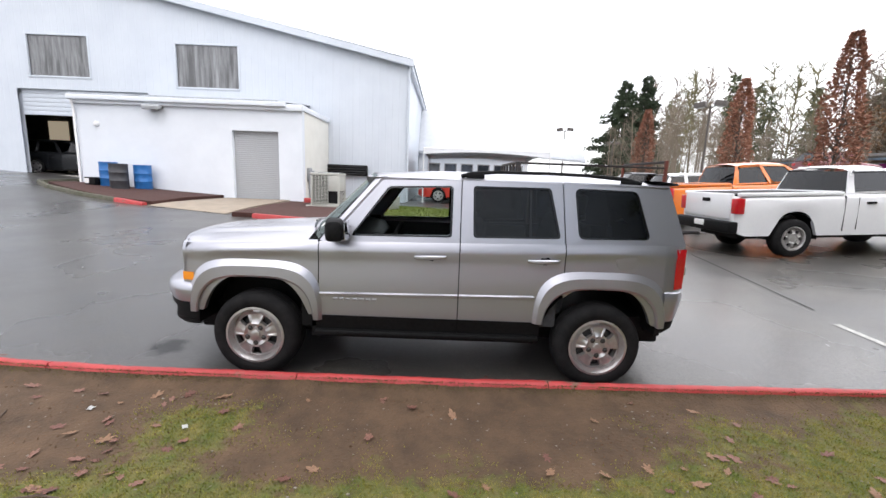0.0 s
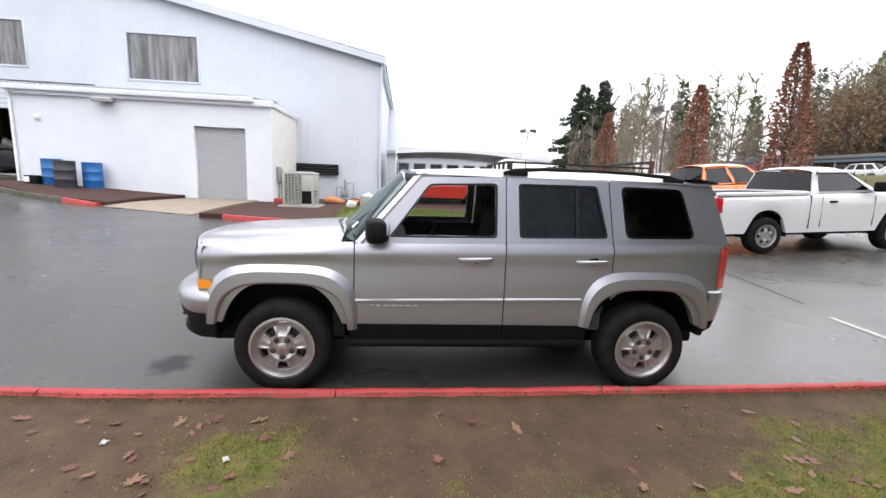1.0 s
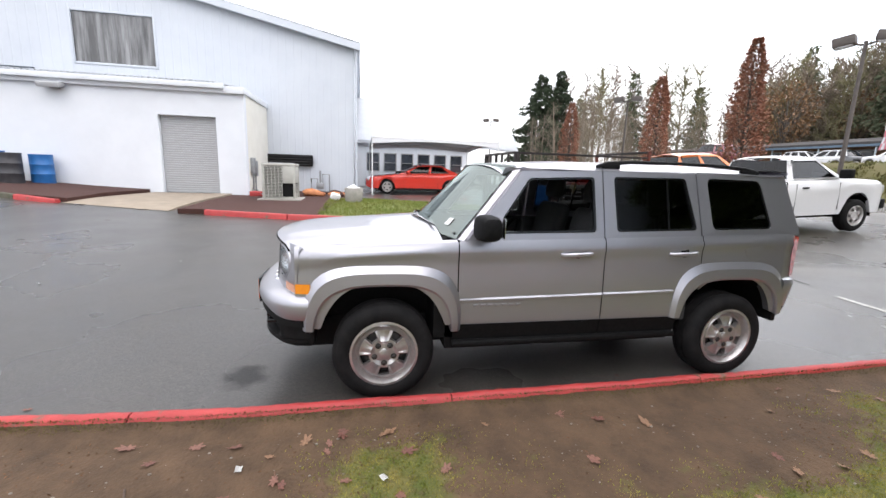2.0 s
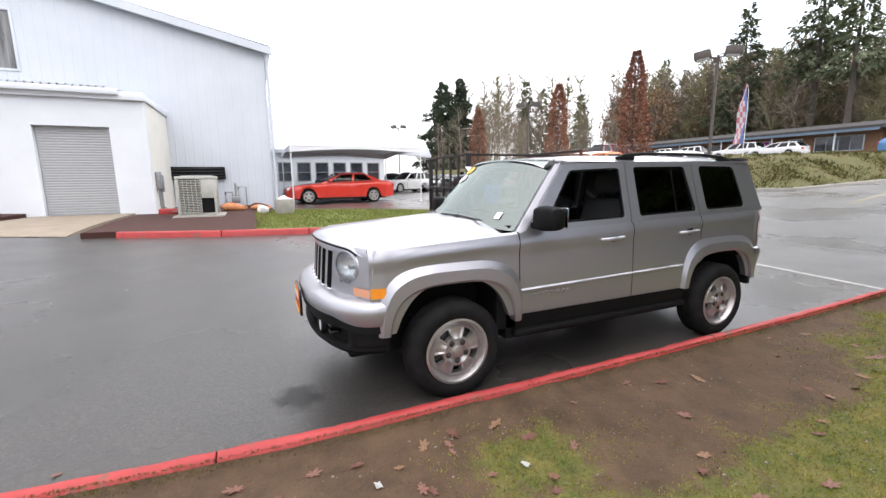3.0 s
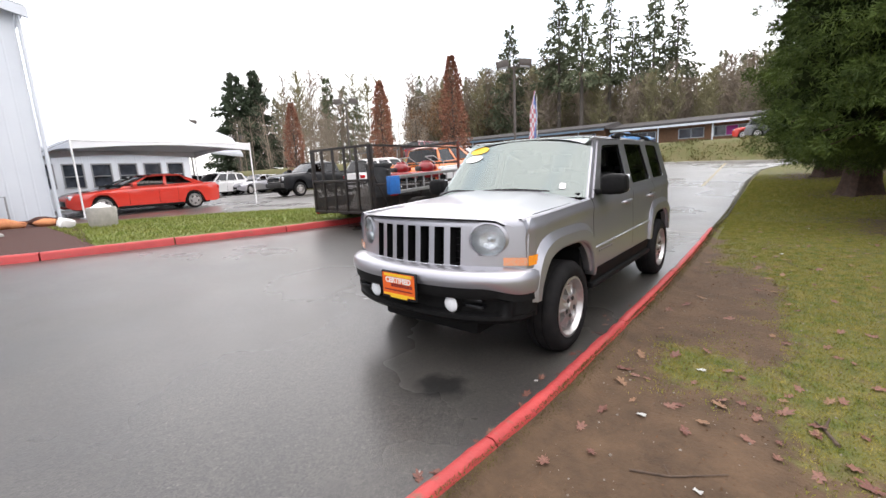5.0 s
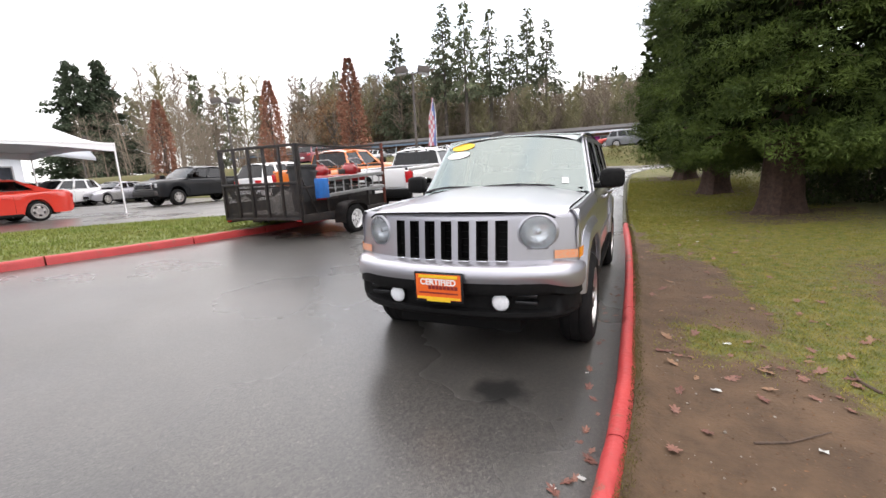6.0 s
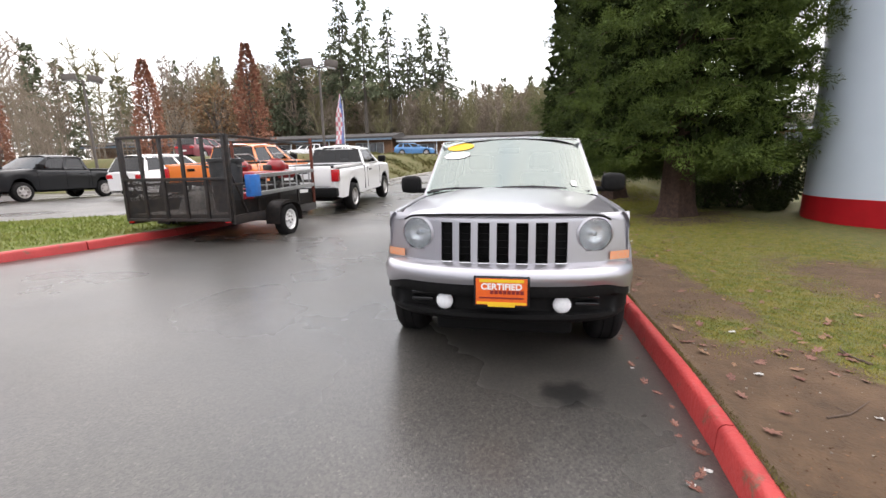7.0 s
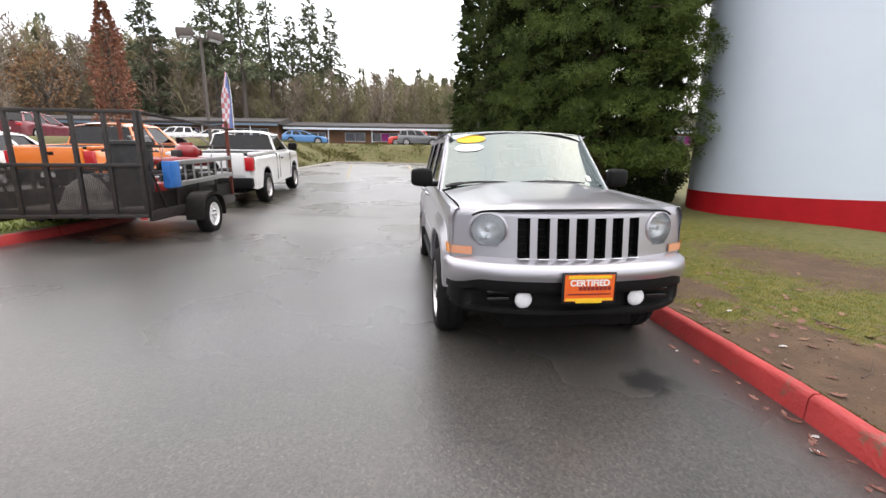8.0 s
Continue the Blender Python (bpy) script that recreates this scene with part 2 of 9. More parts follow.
def chips(m, color, scale, lo, hi):
    """Chipped places where another surface shows through."""
    nt = m.node_tree
    b = nt.nodes["Principled BSDF"]
    src = b.inputs["Base Color"].links[0].from_socket
    co = nt.nodes.new("ShaderNodeTexCoord")
    n = nt.nodes.new("ShaderNodeTexNoise")
    n.inputs["Scale"].default_value, n.inputs["Detail"].default_value, n.inputs["Roughness"].default_value = scale, 8.0, 0.7
    nt.links.new(co.outputs["Object"], n.inputs["Vector"])
    r = nt.nodes.new("ShaderNodeMapRange")
    r.inputs[1].default_value, r.inputs[2].default_value = lo, hi
    nt.links.new(n.outputs["Fac"], r.inputs[0])
    mx = nt.nodes.new("ShaderNodeMix")
    mx.data_type = "RGBA"
    nt.links.new(r.outputs[0], mx.inputs[0])
    nt.links.new(src, mx.inputs[6])
    mx.inputs[7].default_value = (*color, 1)
    nt.links.new(mx.outputs[2], b.inputs["Base Color"])


chips(KERBRED, (0.15, 0.085, 0.055), 5.5, 0.585, 0.66)
CONCRETE = material("concrete", (0.36, 0.34, 0.31), 0.85, 0, (0.27, 0.26, 0.235), 6, bump=0.4, bscale=70)
OLDCONCRETE = material("mossy_concrete", (0.11, 0.100, 0.078), 0.9, 0, (0.048, 0.052, 0.028), 7, bump=0.6, bscale=50)
WHITEWALL = material("white_stucco", (0.70, 0.73, 0.77), 0.8, 0, (0.66, 0.69, 0.73), 1.2, bump=0.25, bscale=120)
WHITEMETAL = material("white_metal_siding", (0.57, 0.61, 0.66), 0.5, 0, (0.53, 0.57, 0.625), 0.7, bump=0.05, bscale=30)
WHITEPAINT = material("white_gloss_paint", (0.80, 0.80, 0.80), 0.25, 0, (0.78, 0.78, 0.785), 20, coat=0.8)
GREYDOOR = material("grey_shutter_paint", (0.40, 0.41, 0.42), 0.55, 0, (0.375, 0.385, 0.395), 9, bump=0.1, bscale=80)
MULCH = material("red_bark_mulch", (0.075, 0.026, 0.018), 0.95, 0, (0.030, 0.013, 0.010), 38, bump=1.0, bscale=60, mix=(0.3, 0.7))
REDBAND = material("red_wall_paint", (0.40, 0.008, 0.014), 0.55, 0, (0.34, 0.007, 0.012), 4, bump=0.1, bscale=60, spec=0.2)
BARK = material("conifer_bark", (0.085, 0.050, 0.036), 0.95, 0, (0.045, 0.028, 0.021), 14, bump=1.0, bscale=30)
GREYBARK = material("grey_bark", (0.115, 0.10, 0.085), 0.95, 0, (0.065, 0.056, 0.048), 12, bump=0.6, bscale=40)


# ---- mesh helpers ----
def part(name, bm, mat, parent=None, label="", smooth=True, angle=40):
    """One mesh object out of a bmesh, under a thing or a part."""
    me = bpy.data.meshes.new(name)
    bm.normal_update()
    if smooth:
        for f in bm.faces:
            f.smooth = True
        for e in bm.edges:
            if len(e.link_faces) == 2 and e.calc_face_angle(0) > radians(angle):
                e.smooth = False
    bm.to_mesh(me)
    bm.free()
    for mm in (mat if isinstance(mat, (list, tuple)) else [mat]):
        me.materials.append(mm)
    ob = new(name, me)
    if parent is not None:
        ob.parent = parent
    if label:
        tagged(ob, label)
    return ob


def thing(name, m, label, category, group="", kind=""):
    ob = new(name)
    ob.empty_display_size = 0.2
    ob.matrix_world = m if isinstance(m, Matrix) else Matrix.Translation(m)
    return tagged(ob, label, category, group, kind)


def box(bm, x0, x1, y0, y1, z0, z1, bev=0.0, seg=2, m=None):
    r = bmesh.ops.create_cube(bm, size=1.0)
    vs = r["verts"]
    for v in vs:
        v.co = Vector((x0 + (v.co.x + 0.5) * (x1 - x0), y0 + (v.co.y + 0.5) * (y1 - y0), z0 + (v.co.z + 0.5) * (z1 - z0)))
    if bev:
        es = {e for v in vs for e in v.link_edges}
        rr = bmesh.ops.bevel(bm, geom=list(es), offset=bev, segments=seg, profile=0.5, affect="EDGES")
        vs = list({v for v in vs if v.is_valid} | set(rr["verts"]))
    if m is not None:
        for v in vs:
            v.co = m @ v.co
    return vs


def sheet(bm, rows, close_u=False, close_v=False, flip=False):
    """Quads over a table of points; rows of equal length."""
    vs = [[bm.verts.new(p) for p in r] for r in rows]
    nu, nv = len(vs), len(vs[0])
    for i in range(nu if close_u else nu - 1):
        for j in range(nv if close_v else nv - 1):
            q = [vs[i][j], vs[(i + 1) % nu][j], vs[(i + 1) % nu][(j + 1) % nv], vs[i][(j + 1) % nv]]
            if flip:
                q.reverse()
            try:
                bm.faces.new(q)
            except ValueError:
                pass
    return vs


def tube(bm, pts, r, n=8, cap=True):
    """A round bar along points; r is one radius or one for each point."""
    pts = [Vector(p) for p in pts]
    rows = []
    up = Vector((0, 0, 1))
    for i, p in enumerate(pts):
        d = (pts[min(i + 1, len(pts) - 1)] - pts[max(i - 1, 0)]).normalized()
        a = d.cross(up if abs(d.z) < 0.95 else Vector((1, 0, 0))).normalized()
        b = d.cross(a)
        rr = r[i] if isinstance(r, (list, tuple)) else r
        rows.append([p + rr * (math.cos(2 * math.pi * k / n) * a + math.sin(2 * math.pi * k / n) * b) for k in range(n)])
    vs = sheet(bm, rows, close_v=True)
    if cap:
        bm.faces.new(vs[0])
        bm.faces.new(list(reversed(vs[-1])))
    return vs


def lathe(bm, prof, n=32, axis="y", c=(0, 0, 0), arc=None):
    """Turn a profile of (radius, along) round an axis."""
    rows = []
    for k in range(n):
        a = 2 * math.pi * k / n
        ca, sa = math.cos(a), math.sin(a)
        row = []
        for r, h in prof:
            p = {"y": (r * ca, h, r * sa), "x": (h, r * ca, r * sa), "z": (r * ca, r * sa, h)}[axis]
            row.append((p[0] + c[0], p[1] + c[1], p[2] + c[2]))
        rows.append(row)
    return sheet(bm, rows, close_u=True)


def face_out(bm, d):
    """Turn a sheet so that it faces along d."""
    bm.normal_update()
    d = Vector(d)
    for f in bm.faces:
        if f.normal.dot(d) < 0:
            f.normal_flip()
    return bm


def fill(bm, pts):
    return bm.faces.new([bm.verts.new(p) for p in pts])


def lerp(a, b, t):
    return a + (b - a) * t


def table(x, pts):
    """Piecewise linear look-up."""
    return float(np.interp(x, [p[0] for p in pts], [p[1] for p in pts]))


def smooth(a, b, x):
    t = min(1.0, max(0.0, (x - a) / (b - a)))
    return t * t * (3 - 2 * t)


# ---- ground: wet drive, rising to the far lot, lawns and kerbs ----
def gz(x, y):
    """Height of the paved ground."""
    z = 0.03 * min(max(0.0, y - 3.0), 11.0)
    z += 0.055 * min(max(0.0, -x - 6.0), 25.0) * smooth(6, 16, y)
    ramp = 0.0
    if x > 6:
        a = min(x, 10.0) - 6
        ramp = 0.075 * a * a / 8
        if x > 10:
            ramp += 0.075 * (min(x, 22.0) - 10)
    return z + ramp * (1 - smooth(14, 26, y))


def terrace_z(x, y):
    return 2.45 + 0.03 * max(0, min(x, 46) - 26)


def kerb_y(x):
    """Road-side edge of the near kerb."""
    return table(x, [(-14, 4.3), (-8, 3.48), (-5, 3.09), (-3.2, 2.895), (-2.5, 2.845), (-2.2, 2.84), (-1, 2.838), (0.2, 2.84), (1.5, 2.857), (3.0, 2.897), (4.7, 2.972), (10, 3.10), (14, 3.15), (17.5, 3.0), (19.5, 2.3), (21, 0.5), (22, -3), (22, -40)])


def lawn_z(x, y):
    """Height of the near lawn."""
    d = max(0.0, kerb_y(min(x, 16)) - 0.088 - y)
    z = gz(x, 3.0) + 0.085 - 0.012 * smooth(0.3, 0.1, d) + 0.052 * smooth(0.10, 0.0, d) * smooth(7.0, 4.8, x) + 0.05 * min(max(0.0, d - 1.6), 4.0) - 0.11 * max(0.0, d - 5.0) * smooth(6.5, 3.0, x)
    return max(z, -0.45) + 0.012 * noise.noise(Vector((x * 1.3, y * 1.3, 0))) * min(1.0, d * 2) + 0.006 * noise.noise(Vector((x * 6, y * 6, 2)))


def grassy(x, y):
    """How much grass grows at a place on the near lawn, from bare soil to turf."""
    d = kerb_y(min(x, 16)) - 0.088 - y
    edge = table(x, [(-8, 1.2), (-3.2, 1.15), (-2.2, 1.2), (-0.6, 1.12), (0.4, 0.98), (1.0, 0.55), (2.0, 0.25), (3.2, 0.06), (5, -0.3)])
    q = (d - edge) / 0.30
    q += 1.5 * noise.noise(Vector((x * 1.7, y * 1.7, 4))) + 0.9 * noise.noise(Vector((x * 5, y * 5, 9)))
    q = max(q, 1.6 - 3.4 * math.hypot((x + 1.35), 1.3 * (y - 2.22)) + 0.8 * noise.noise(Vector((x * 5, y * 5, 1))))
    q = min(q, 1.3) + 1.0 * noise.noise(Vector((x * 0.8, y * 0.8, 14))) + 0.7 * noise.noise(Vector((x * 2.6, y * 2.6, 19))) - 0.1
    q += 1.5 * smooth(1.95, 1.78, y) * smooth(-2.6, -1.8, x) * smooth(1.6, 0.8, x) * smooth(1.25, 1.55, y) - 0.45 * smooth(-1.2, -2.4, x)
    q -= 2.2 * math.exp(-((x + 0.2) ** 2 / 1.6 + (y - 0.2) ** 2 / 0.5)) + 1.6 * math.exp(-((x - 5.4) ** 2 + (y - 0.3) ** 2) / 1.1)
    return min(1.0, max(0.0, 0.5 + 0.5 * q))


def axis_steps(near, far, fine, a, b):
    s = list(np.arange(a, b + 1e-6, fine))
    lo, hi, st = a, b, fine
    while hi < far:
        st *= 1.35
        hi += st
        lo -= st
        s = [lo] + s + [hi]
    return s


bm = bmesh.new()
xs, ys = axis_steps(0, 900, 0.75, -30, 40), axis_steps(0, 900, 0.75, -14, 34)
sheet(bm, [[(x, y, gz(x, y) - (0.5 if y < 2.0 and x < 21.0 and y > -25 else 0.0)) for y in ys] for x in xs])
ground = part("ground", bm, ASPHALT, label="")
tagged(ground, "dark wet asphalt drive and parking lot", "ground", kind="structure")

# near lawn
bm = bmesh.new()
lx = list(np.arange(-14, -6, 0.4)) + list(np.arange(-6, 7, 0.13)) + list(np.arange(7, 21.6, 0.4))
rows = []
for x in lx:
    y1 = kerb_y(x) - 0.088
    rows.append([(x, lerp(-26, y1, s), lawn_z(x, lerp(-26, y1, s))) for s in [0, 0.3, 0.5, 0.62, 0.7, 0.76] + list(np.linspace(0.80, 1, 48))])
sheet(bm, rows)
GRASS = material("worn_turf_and_soil", (0.070, 0.084, 0.014), 0.9, 0, (0.130, 0.112, 0.030), 9, bump=1.0, bscale=55)
SOILNODE = GRASS.node_tree
_b = SOILNODE.nodes["Principled BSDF"]
_src = _b.inputs["Base Color"].links[0].from_socket
_at = SOILNODE.nodes.new("ShaderNodeAttribute")
_at.attribute_name = "turf"
_co = SOILNODE.nodes.new("ShaderNodeTexCoord")
_n1, _n2 = SOILNODE.nodes.new("ShaderNodeTexNoise"), SOILNODE.nodes.new("ShaderNodeTexNoise")
_n1.inputs["Scale"].default_value, _n1.inputs["Detail"].default_value, _n1.inputs["Roughness"].default_value = 4.0, 8.0, 0.7
_n2.inputs["Scale"].default_value, _n2.inputs["Detail"].default_value = 14.0, 9.0
_rp = SOILNODE.nodes.new("ShaderNodeValToRGB")
_rp.color_ramp.elements[0].position, _rp.color_ramp.elements[0].color = 0.30, (0.046, 0.026, 0.0125, 1)
_rp.color_ramp.elements[1].position, _rp.color_ramp.elements[1].color = 0.72, (0.118, 0.070, 0.037, 1)
_ad, _mr, _mx = SOILNODE.nodes.new("ShaderNodeMath"), SOILNODE.nodes.new("ShaderNodeMapRange"), SOILNODE.nodes.new("ShaderNodeMix")
_ad.operation, _mx.data_type = "ADD", "RGBA"
_mr.inputs[1].default_value, _mr.inputs[2].default_value = 0.84, 1.14
for _n in (_n1, _n2):
    SOILNODE.links.new(_co.outputs["Object"], _n.inputs["Vector"])
SOILNODE.links.new(_n1.outputs["Fac"], _rp.inputs["Fac"])
SOILNODE.links.new(_at.outputs["Fac"], _ad.inputs[0])
SOILNODE.links.new(_n2.outputs["Fac"], _ad.inputs[1])
SOILNODE.links.new(_ad.outputs[0], _mr.inputs[0])
SOILNODE.links.new(_mr.outputs[0], _mx.inputs[0])
SOILNODE.links.new(_rp.outputs["Color"], _mx.inputs[6])
SOILNODE.links.new(_src, _mx.inputs[7])
SOILNODE.links.new(_mx.outputs[2], _b.inputs["Base Color"])
lawn = part("lawn", bm, GRASS)
_vals = np.array([0.70 * grassy(v.co.x, v.co.y) for v in lawn.data.vertices], dtype=np.float32)
lawn.data.attributes.new("turf", "FLOAT", "POINT").data.foreach_set("value", _vals)
tagged(lawn, "worn mossy lawn with bare brown soil", "lawn", kind="structure")


def kerb(name, line, width, drop, mat, label, breaks):
    """A kerb of cast lengths along a line of (x, y, z) that marks its road edge at the top; width is to the left of the line's run."""
    root = thing(name, (0, 0, 0), label, "kerb", kind="structure")
    pts = [Vector(p) for p in line]
    for a, b in zip(breaks[:-1], breaks[1:]):
        rows = []
        n = max(2, int((b - a) / 0.09))
        for i in range(n + 1):
            s = lerp(a + 0.006, b - 0.006, i / n)
            k = min(int(s), len(pts) - 2)
            p = pts[k].lerp(pts[k + 1], s - k)
            d = (pts[k + 1] - pts[k]).to_2d().normalized()
            nrm = Vector((-d.y, d.x, 0))
            j = 0.006 * noise.noise(p * 3) + 0.004 * noise.noise(p * 14)
            chip = 0.016 * max(0.0, noise.noise(p * 5 + Vector((0, 0, 7))) - 0.12) + 0.004 * noise.noise(p * 21)
            e = 0.03
            rows.append([p + nrm * -0.015 + Vector((0, 0, -drop)), p + nrm * chip + Vector((0, 0, -e + j)), p + nrm * (0.012 + 1.4 * chip) + Vector((0, 0, -0.008 + j - 0.6 * chip)), p + nrm * e + Vector((0, 0, j)), p + nrm * (width - e) + Vector((0, 0, j)), p + nrm * width + Vector((0, 0, -e)), p + nrm * width + Vector((0, 0, -drop))])
        bm = bmesh.new()
        vs = sheet(bm, rows, flip=True)
        for i, f in enumerate(bm.faces):
            f.material_index = 1 if i % 6 == 5 else 0
        bm.faces.new(vs[0])
        bm.faces.new(list(reversed(vs[-1])))
        part("kerbstone", bm, [mat, OLDCONCRETE], root, angle=60)
    return root


line = [(x, kerb_y(x), gz(x, 3) + 0.152) for x in np.arange(-13, 4.9, 0.6)]
kerb("near_kerb", list(reversed(line)), 0.092, 0.3, KERBRED, "worn red painted concrete kerb along the lawn", [i * 3 for i in range(len(line) // 3)] + [len(line) - 1])
line = [(x, kerb_y(x), gz(x, 3) + 0.10) for x in list(np.arange(4.83, 17, 0.8)) + [17.5, 18.5, 19.5, 20.2, 21, 21.5]]
kerb("mossy_kerb", list(reversed(line)), 0.115, 0.3, OLDCONCRETE, "unpainted dark mossy kerb beside the lawn", list(range(0, len(line), 3)) + [len(line) - 1])

# far island: grass strip, mulch bed, kerbs
FAR_EDGE = [(-5.35, 11.62), (-3.3, 10.98), (-1.5, 10.62), (0.5, 10.18), (2.0, 9.98), (3.6, 9.95), (4.6, 10.3), (4.9, 11.2)]
kerb("far_kerb", [(x, y, gz(x, y) + 0.13) for x, y in FAR_EDGE], 0.15, 0.3, KERBRED, "red painted kerb round the grass island", list(range(len(FAR_EDGE))))


def patch(name, edge_a, edge_b, mat, lift, label, n=14, nv=10, bumpy=0.02):
    """Ground cover between two lines."""
    bm = bmesh.new()
    rows = []
    for i in range(n + 1):
        s = i / n
        pa, pb = along(edge_a, s), along(edge_b, s)
        rows.append([(lerp(pa[0], pb[0], t), lerp(pa[1], pb[1], t), gz(lerp(pa[0], pb[0], t), lerp(pa[1], pb[1], t)) + lift + bumpy * noise.noise(Vector((pa[0] + 3 * t, pa[1], 7 * t)))) for t in [k / nv for k in range(nv + 1)]])
    low = lambda r: [(p[0], p[1], p[2] - 0.25) for p in r]
    rows = [low(rows[0])] + rows + [low(rows[-1])]
    rows = [[(r[0][0], r[0][1], r[0][2] - 0.25)] + list(r) + [(r[-1][0], r[-1][1], r[-1][2] - 0.25)] for r in rows]
    sheet(bm, rows, flip=True)
    return tagged(part(name, bm, mat), label, name.replace("_", " "), kind="structure")


def along(pts, s):
    f = s * (len(pts) - 1)
    k = min(int(f), len(pts) - 2)
    return (lerp(pts[k][0], pts[k + 1][0], f - k), lerp(pts[k][1], pts[k + 1][1], f - k))


FARGRASS = material("damp_green_grass", (0.10, 0.13, 0.022), 0.95, 0, (0.14, 0.15, 0.04), 5, bump=1.0, bscale=50)
patch("grass_island", [(-2.6, 10.9), (-1.5, 10.75), (0.5, 10.3), (2.0, 10.1), (3.6, 10.1), (4.4, 10.5)], [(-2.0, 16.2), (-1, 15.6), (0.8, 14.6), (2.5, 13.6), (3.8, 12.6), (4.6, 11.4)], FARGRASS, 0.125, "bright green wet grass strip", 24, 12)
patch("mulch_bed", [(-6.0, 11.8), (-5.35, 11.75), (-3.3, 11.1), (-2.6, 10.9)], [(-5.8, 19.7), (-4.5, 19.7), (-2.2, 19.7), (-2.0, 16.2)], MULCH, 0.12, "red-brown bark mulch bed beside the wall", 14, 12)
patch("mulch_bed", [(-14.3, 15.2), (-12.3, 13.9), (-10.3, 13.0), (-8.9, 12.75)], [(-14.2, 16.2), (-12, 16.2), (-10, 16.2), (-8.5, 16.2)], MULCH, 0.12, "red-brown bark mulch bed beside the shed", 14, 8)


# ---- white metal building with its lean-to ----
def slab(name, x0, x1, y0, y1, z0, z1, mat, parent=None, label="", bev=0.0):
    bm = bmesh.new()
    box(bm, x0, x1, y0, y1, z0, z1, bev)
    return part(name, bm, mat, parent, label)


def wall_panels(name, x0, x1, y, thick, top, z0, holes, mat, parent, rib=0.3, proud=0.006):
    """A ribbed wall facing -y between x0 and x1 with openings (xa, xb, za, zb); top is a function of x."""
    bm = bmesh.new()
    cuts = sorted({x0, x1, *[h[0] for h in holes], *[h[1] for h in holes]})
    for a, b in zip(cuts[:-1], cuts[1:]):
        zs = sorted([(h[2], h[3]) for h in holes if h[0] <= a + 1e-6 and h[1] >= b - 1e-6])
        lo = z0
        spans = []
        for za, zb in zs:
            spans.append((lo, za, False))
            lo = zb
        spans.append((lo, None, True))
        n = max(1, int(round((b - a) / rib)))
        for za, zb, last in spans:
            rows = []
            for i in range(n):
                xa, xb = lerp(a, b, i / n), lerp(a, b, (i + 1) / n)
                w = 0.03
                for x, d in ((xa, 0), (xb - 2 * w, 0), (xb - 1.5 * w, -proud), (xb - 0.5 * w, -proud), (xb, 0)):
                    rows.append([(x, y + d, za), (x, y + d, top(x) if last else zb), (x, y + thick, top(x) if last else zb), (x, y + thick, za)])
            sheet(bm, rows, close_v=True, flip=True)
    bmesh.ops.remove_doubles(bm, verts=bm.verts, dist=0.0005)
    return part(name, bm, mat, parent, smooth=False)


hall = thing("workshop_hall", (0, 0, 0), "large white metal-clad workshop hall with low gable roof", "building")
EAVE, SLOPE, EAST = 6.62, 0.212, -1.85


def gable(x):
    return EAVE + SLOPE * (EAST - x) if x > -23 else EAVE + SLOPE * (EAST + 23) - SLOPE * (-23 - x)


W1, W2, BAY = (-18.9, -16.1, 5.38, 7.2), (-12.27, -9.40, 5.12, 7.02), (-19.55, -13.6, 0.2, 4.85)
wall_panels("wall", -44, EAST, 19.8, 0.22, gable, 0.0, [W1, W2, BAY], WHITEMETAL, hall)
# east wall, back wall, roof
slab("wall", EAST - 0.2, EAST + 0.001, 20.022, 36.0, 0.0, EAVE - 0.02, WHITEMETAL, hall)
bm = bmesh.new()
for s in (1, -1):
    xa, xb = (EAST + 0.25, -23) if s > 0 else (-23, -44.2)
    za, zb = gable(-1.85) - 0.05, gable(-23)
    if s < 0:
        za, zb = gable(-23), gable(-44.2)
    sheet(bm, [[(xa, 19.55, za + 0.02), (xa, 36.2, za + 0.02)], [(xb, 19.55, zb + 0.02), (xb, 36.2, zb + 0.02)]])
    sheet(bm, [[(xa, 19.55, za + 0.10), (xa, 36.2, za + 0.10)], [(xb, 19.55, zb + 0.10), (xb, 36.2, zb + 0.10)]], flip=True)
ROOFMETAL = material("grey_roof_metal", (0.45, 0.47, 0.50), 0.45, 0.3, (0.40, 0.42, 0.45), 2)
part("roof", bm, ROOFMETAL, hall, "pale grey metal roof")
bm = bmesh.new()
for xa, xb in ((EAST + 0.3, -23), (-23, -44.2)):
    za, zb = gable(xa) - (0.06 if xa > -2 else 0), gable(xb)
    sheet(bm, [[(xa, 19.5, za - 0.16), (xa, 19.5, za + 0.12), (xa, 19.62, za + 0.12), (xa, 19.62, za - 0.16)], [(xb, 19.5, zb - 0.16), (xb, 19.5, zb + 0.12), (xb, 19.62, zb + 0.12), (xb, 19.62, zb - 0.16)]], close_v=True)
part("rake_trim", bm, WHITEMETAL, hall, "white rake trim")
slab("gutter", EAST + 0.02, EAST + 0.2, 19.6, 36.1, EAVE - 0.22, EAVE - 0.04, WHITEMETAL, hall, "grey eaves gutter")
bm = bmesh.new()
tube(bm, [(EAST + 0.09, 19.72, EAVE - 0.2), (EAST + 0.09, 19.72, 0.4)], 0.05, 8)
part("downpipe", bm, WHITEMETAL, hall)
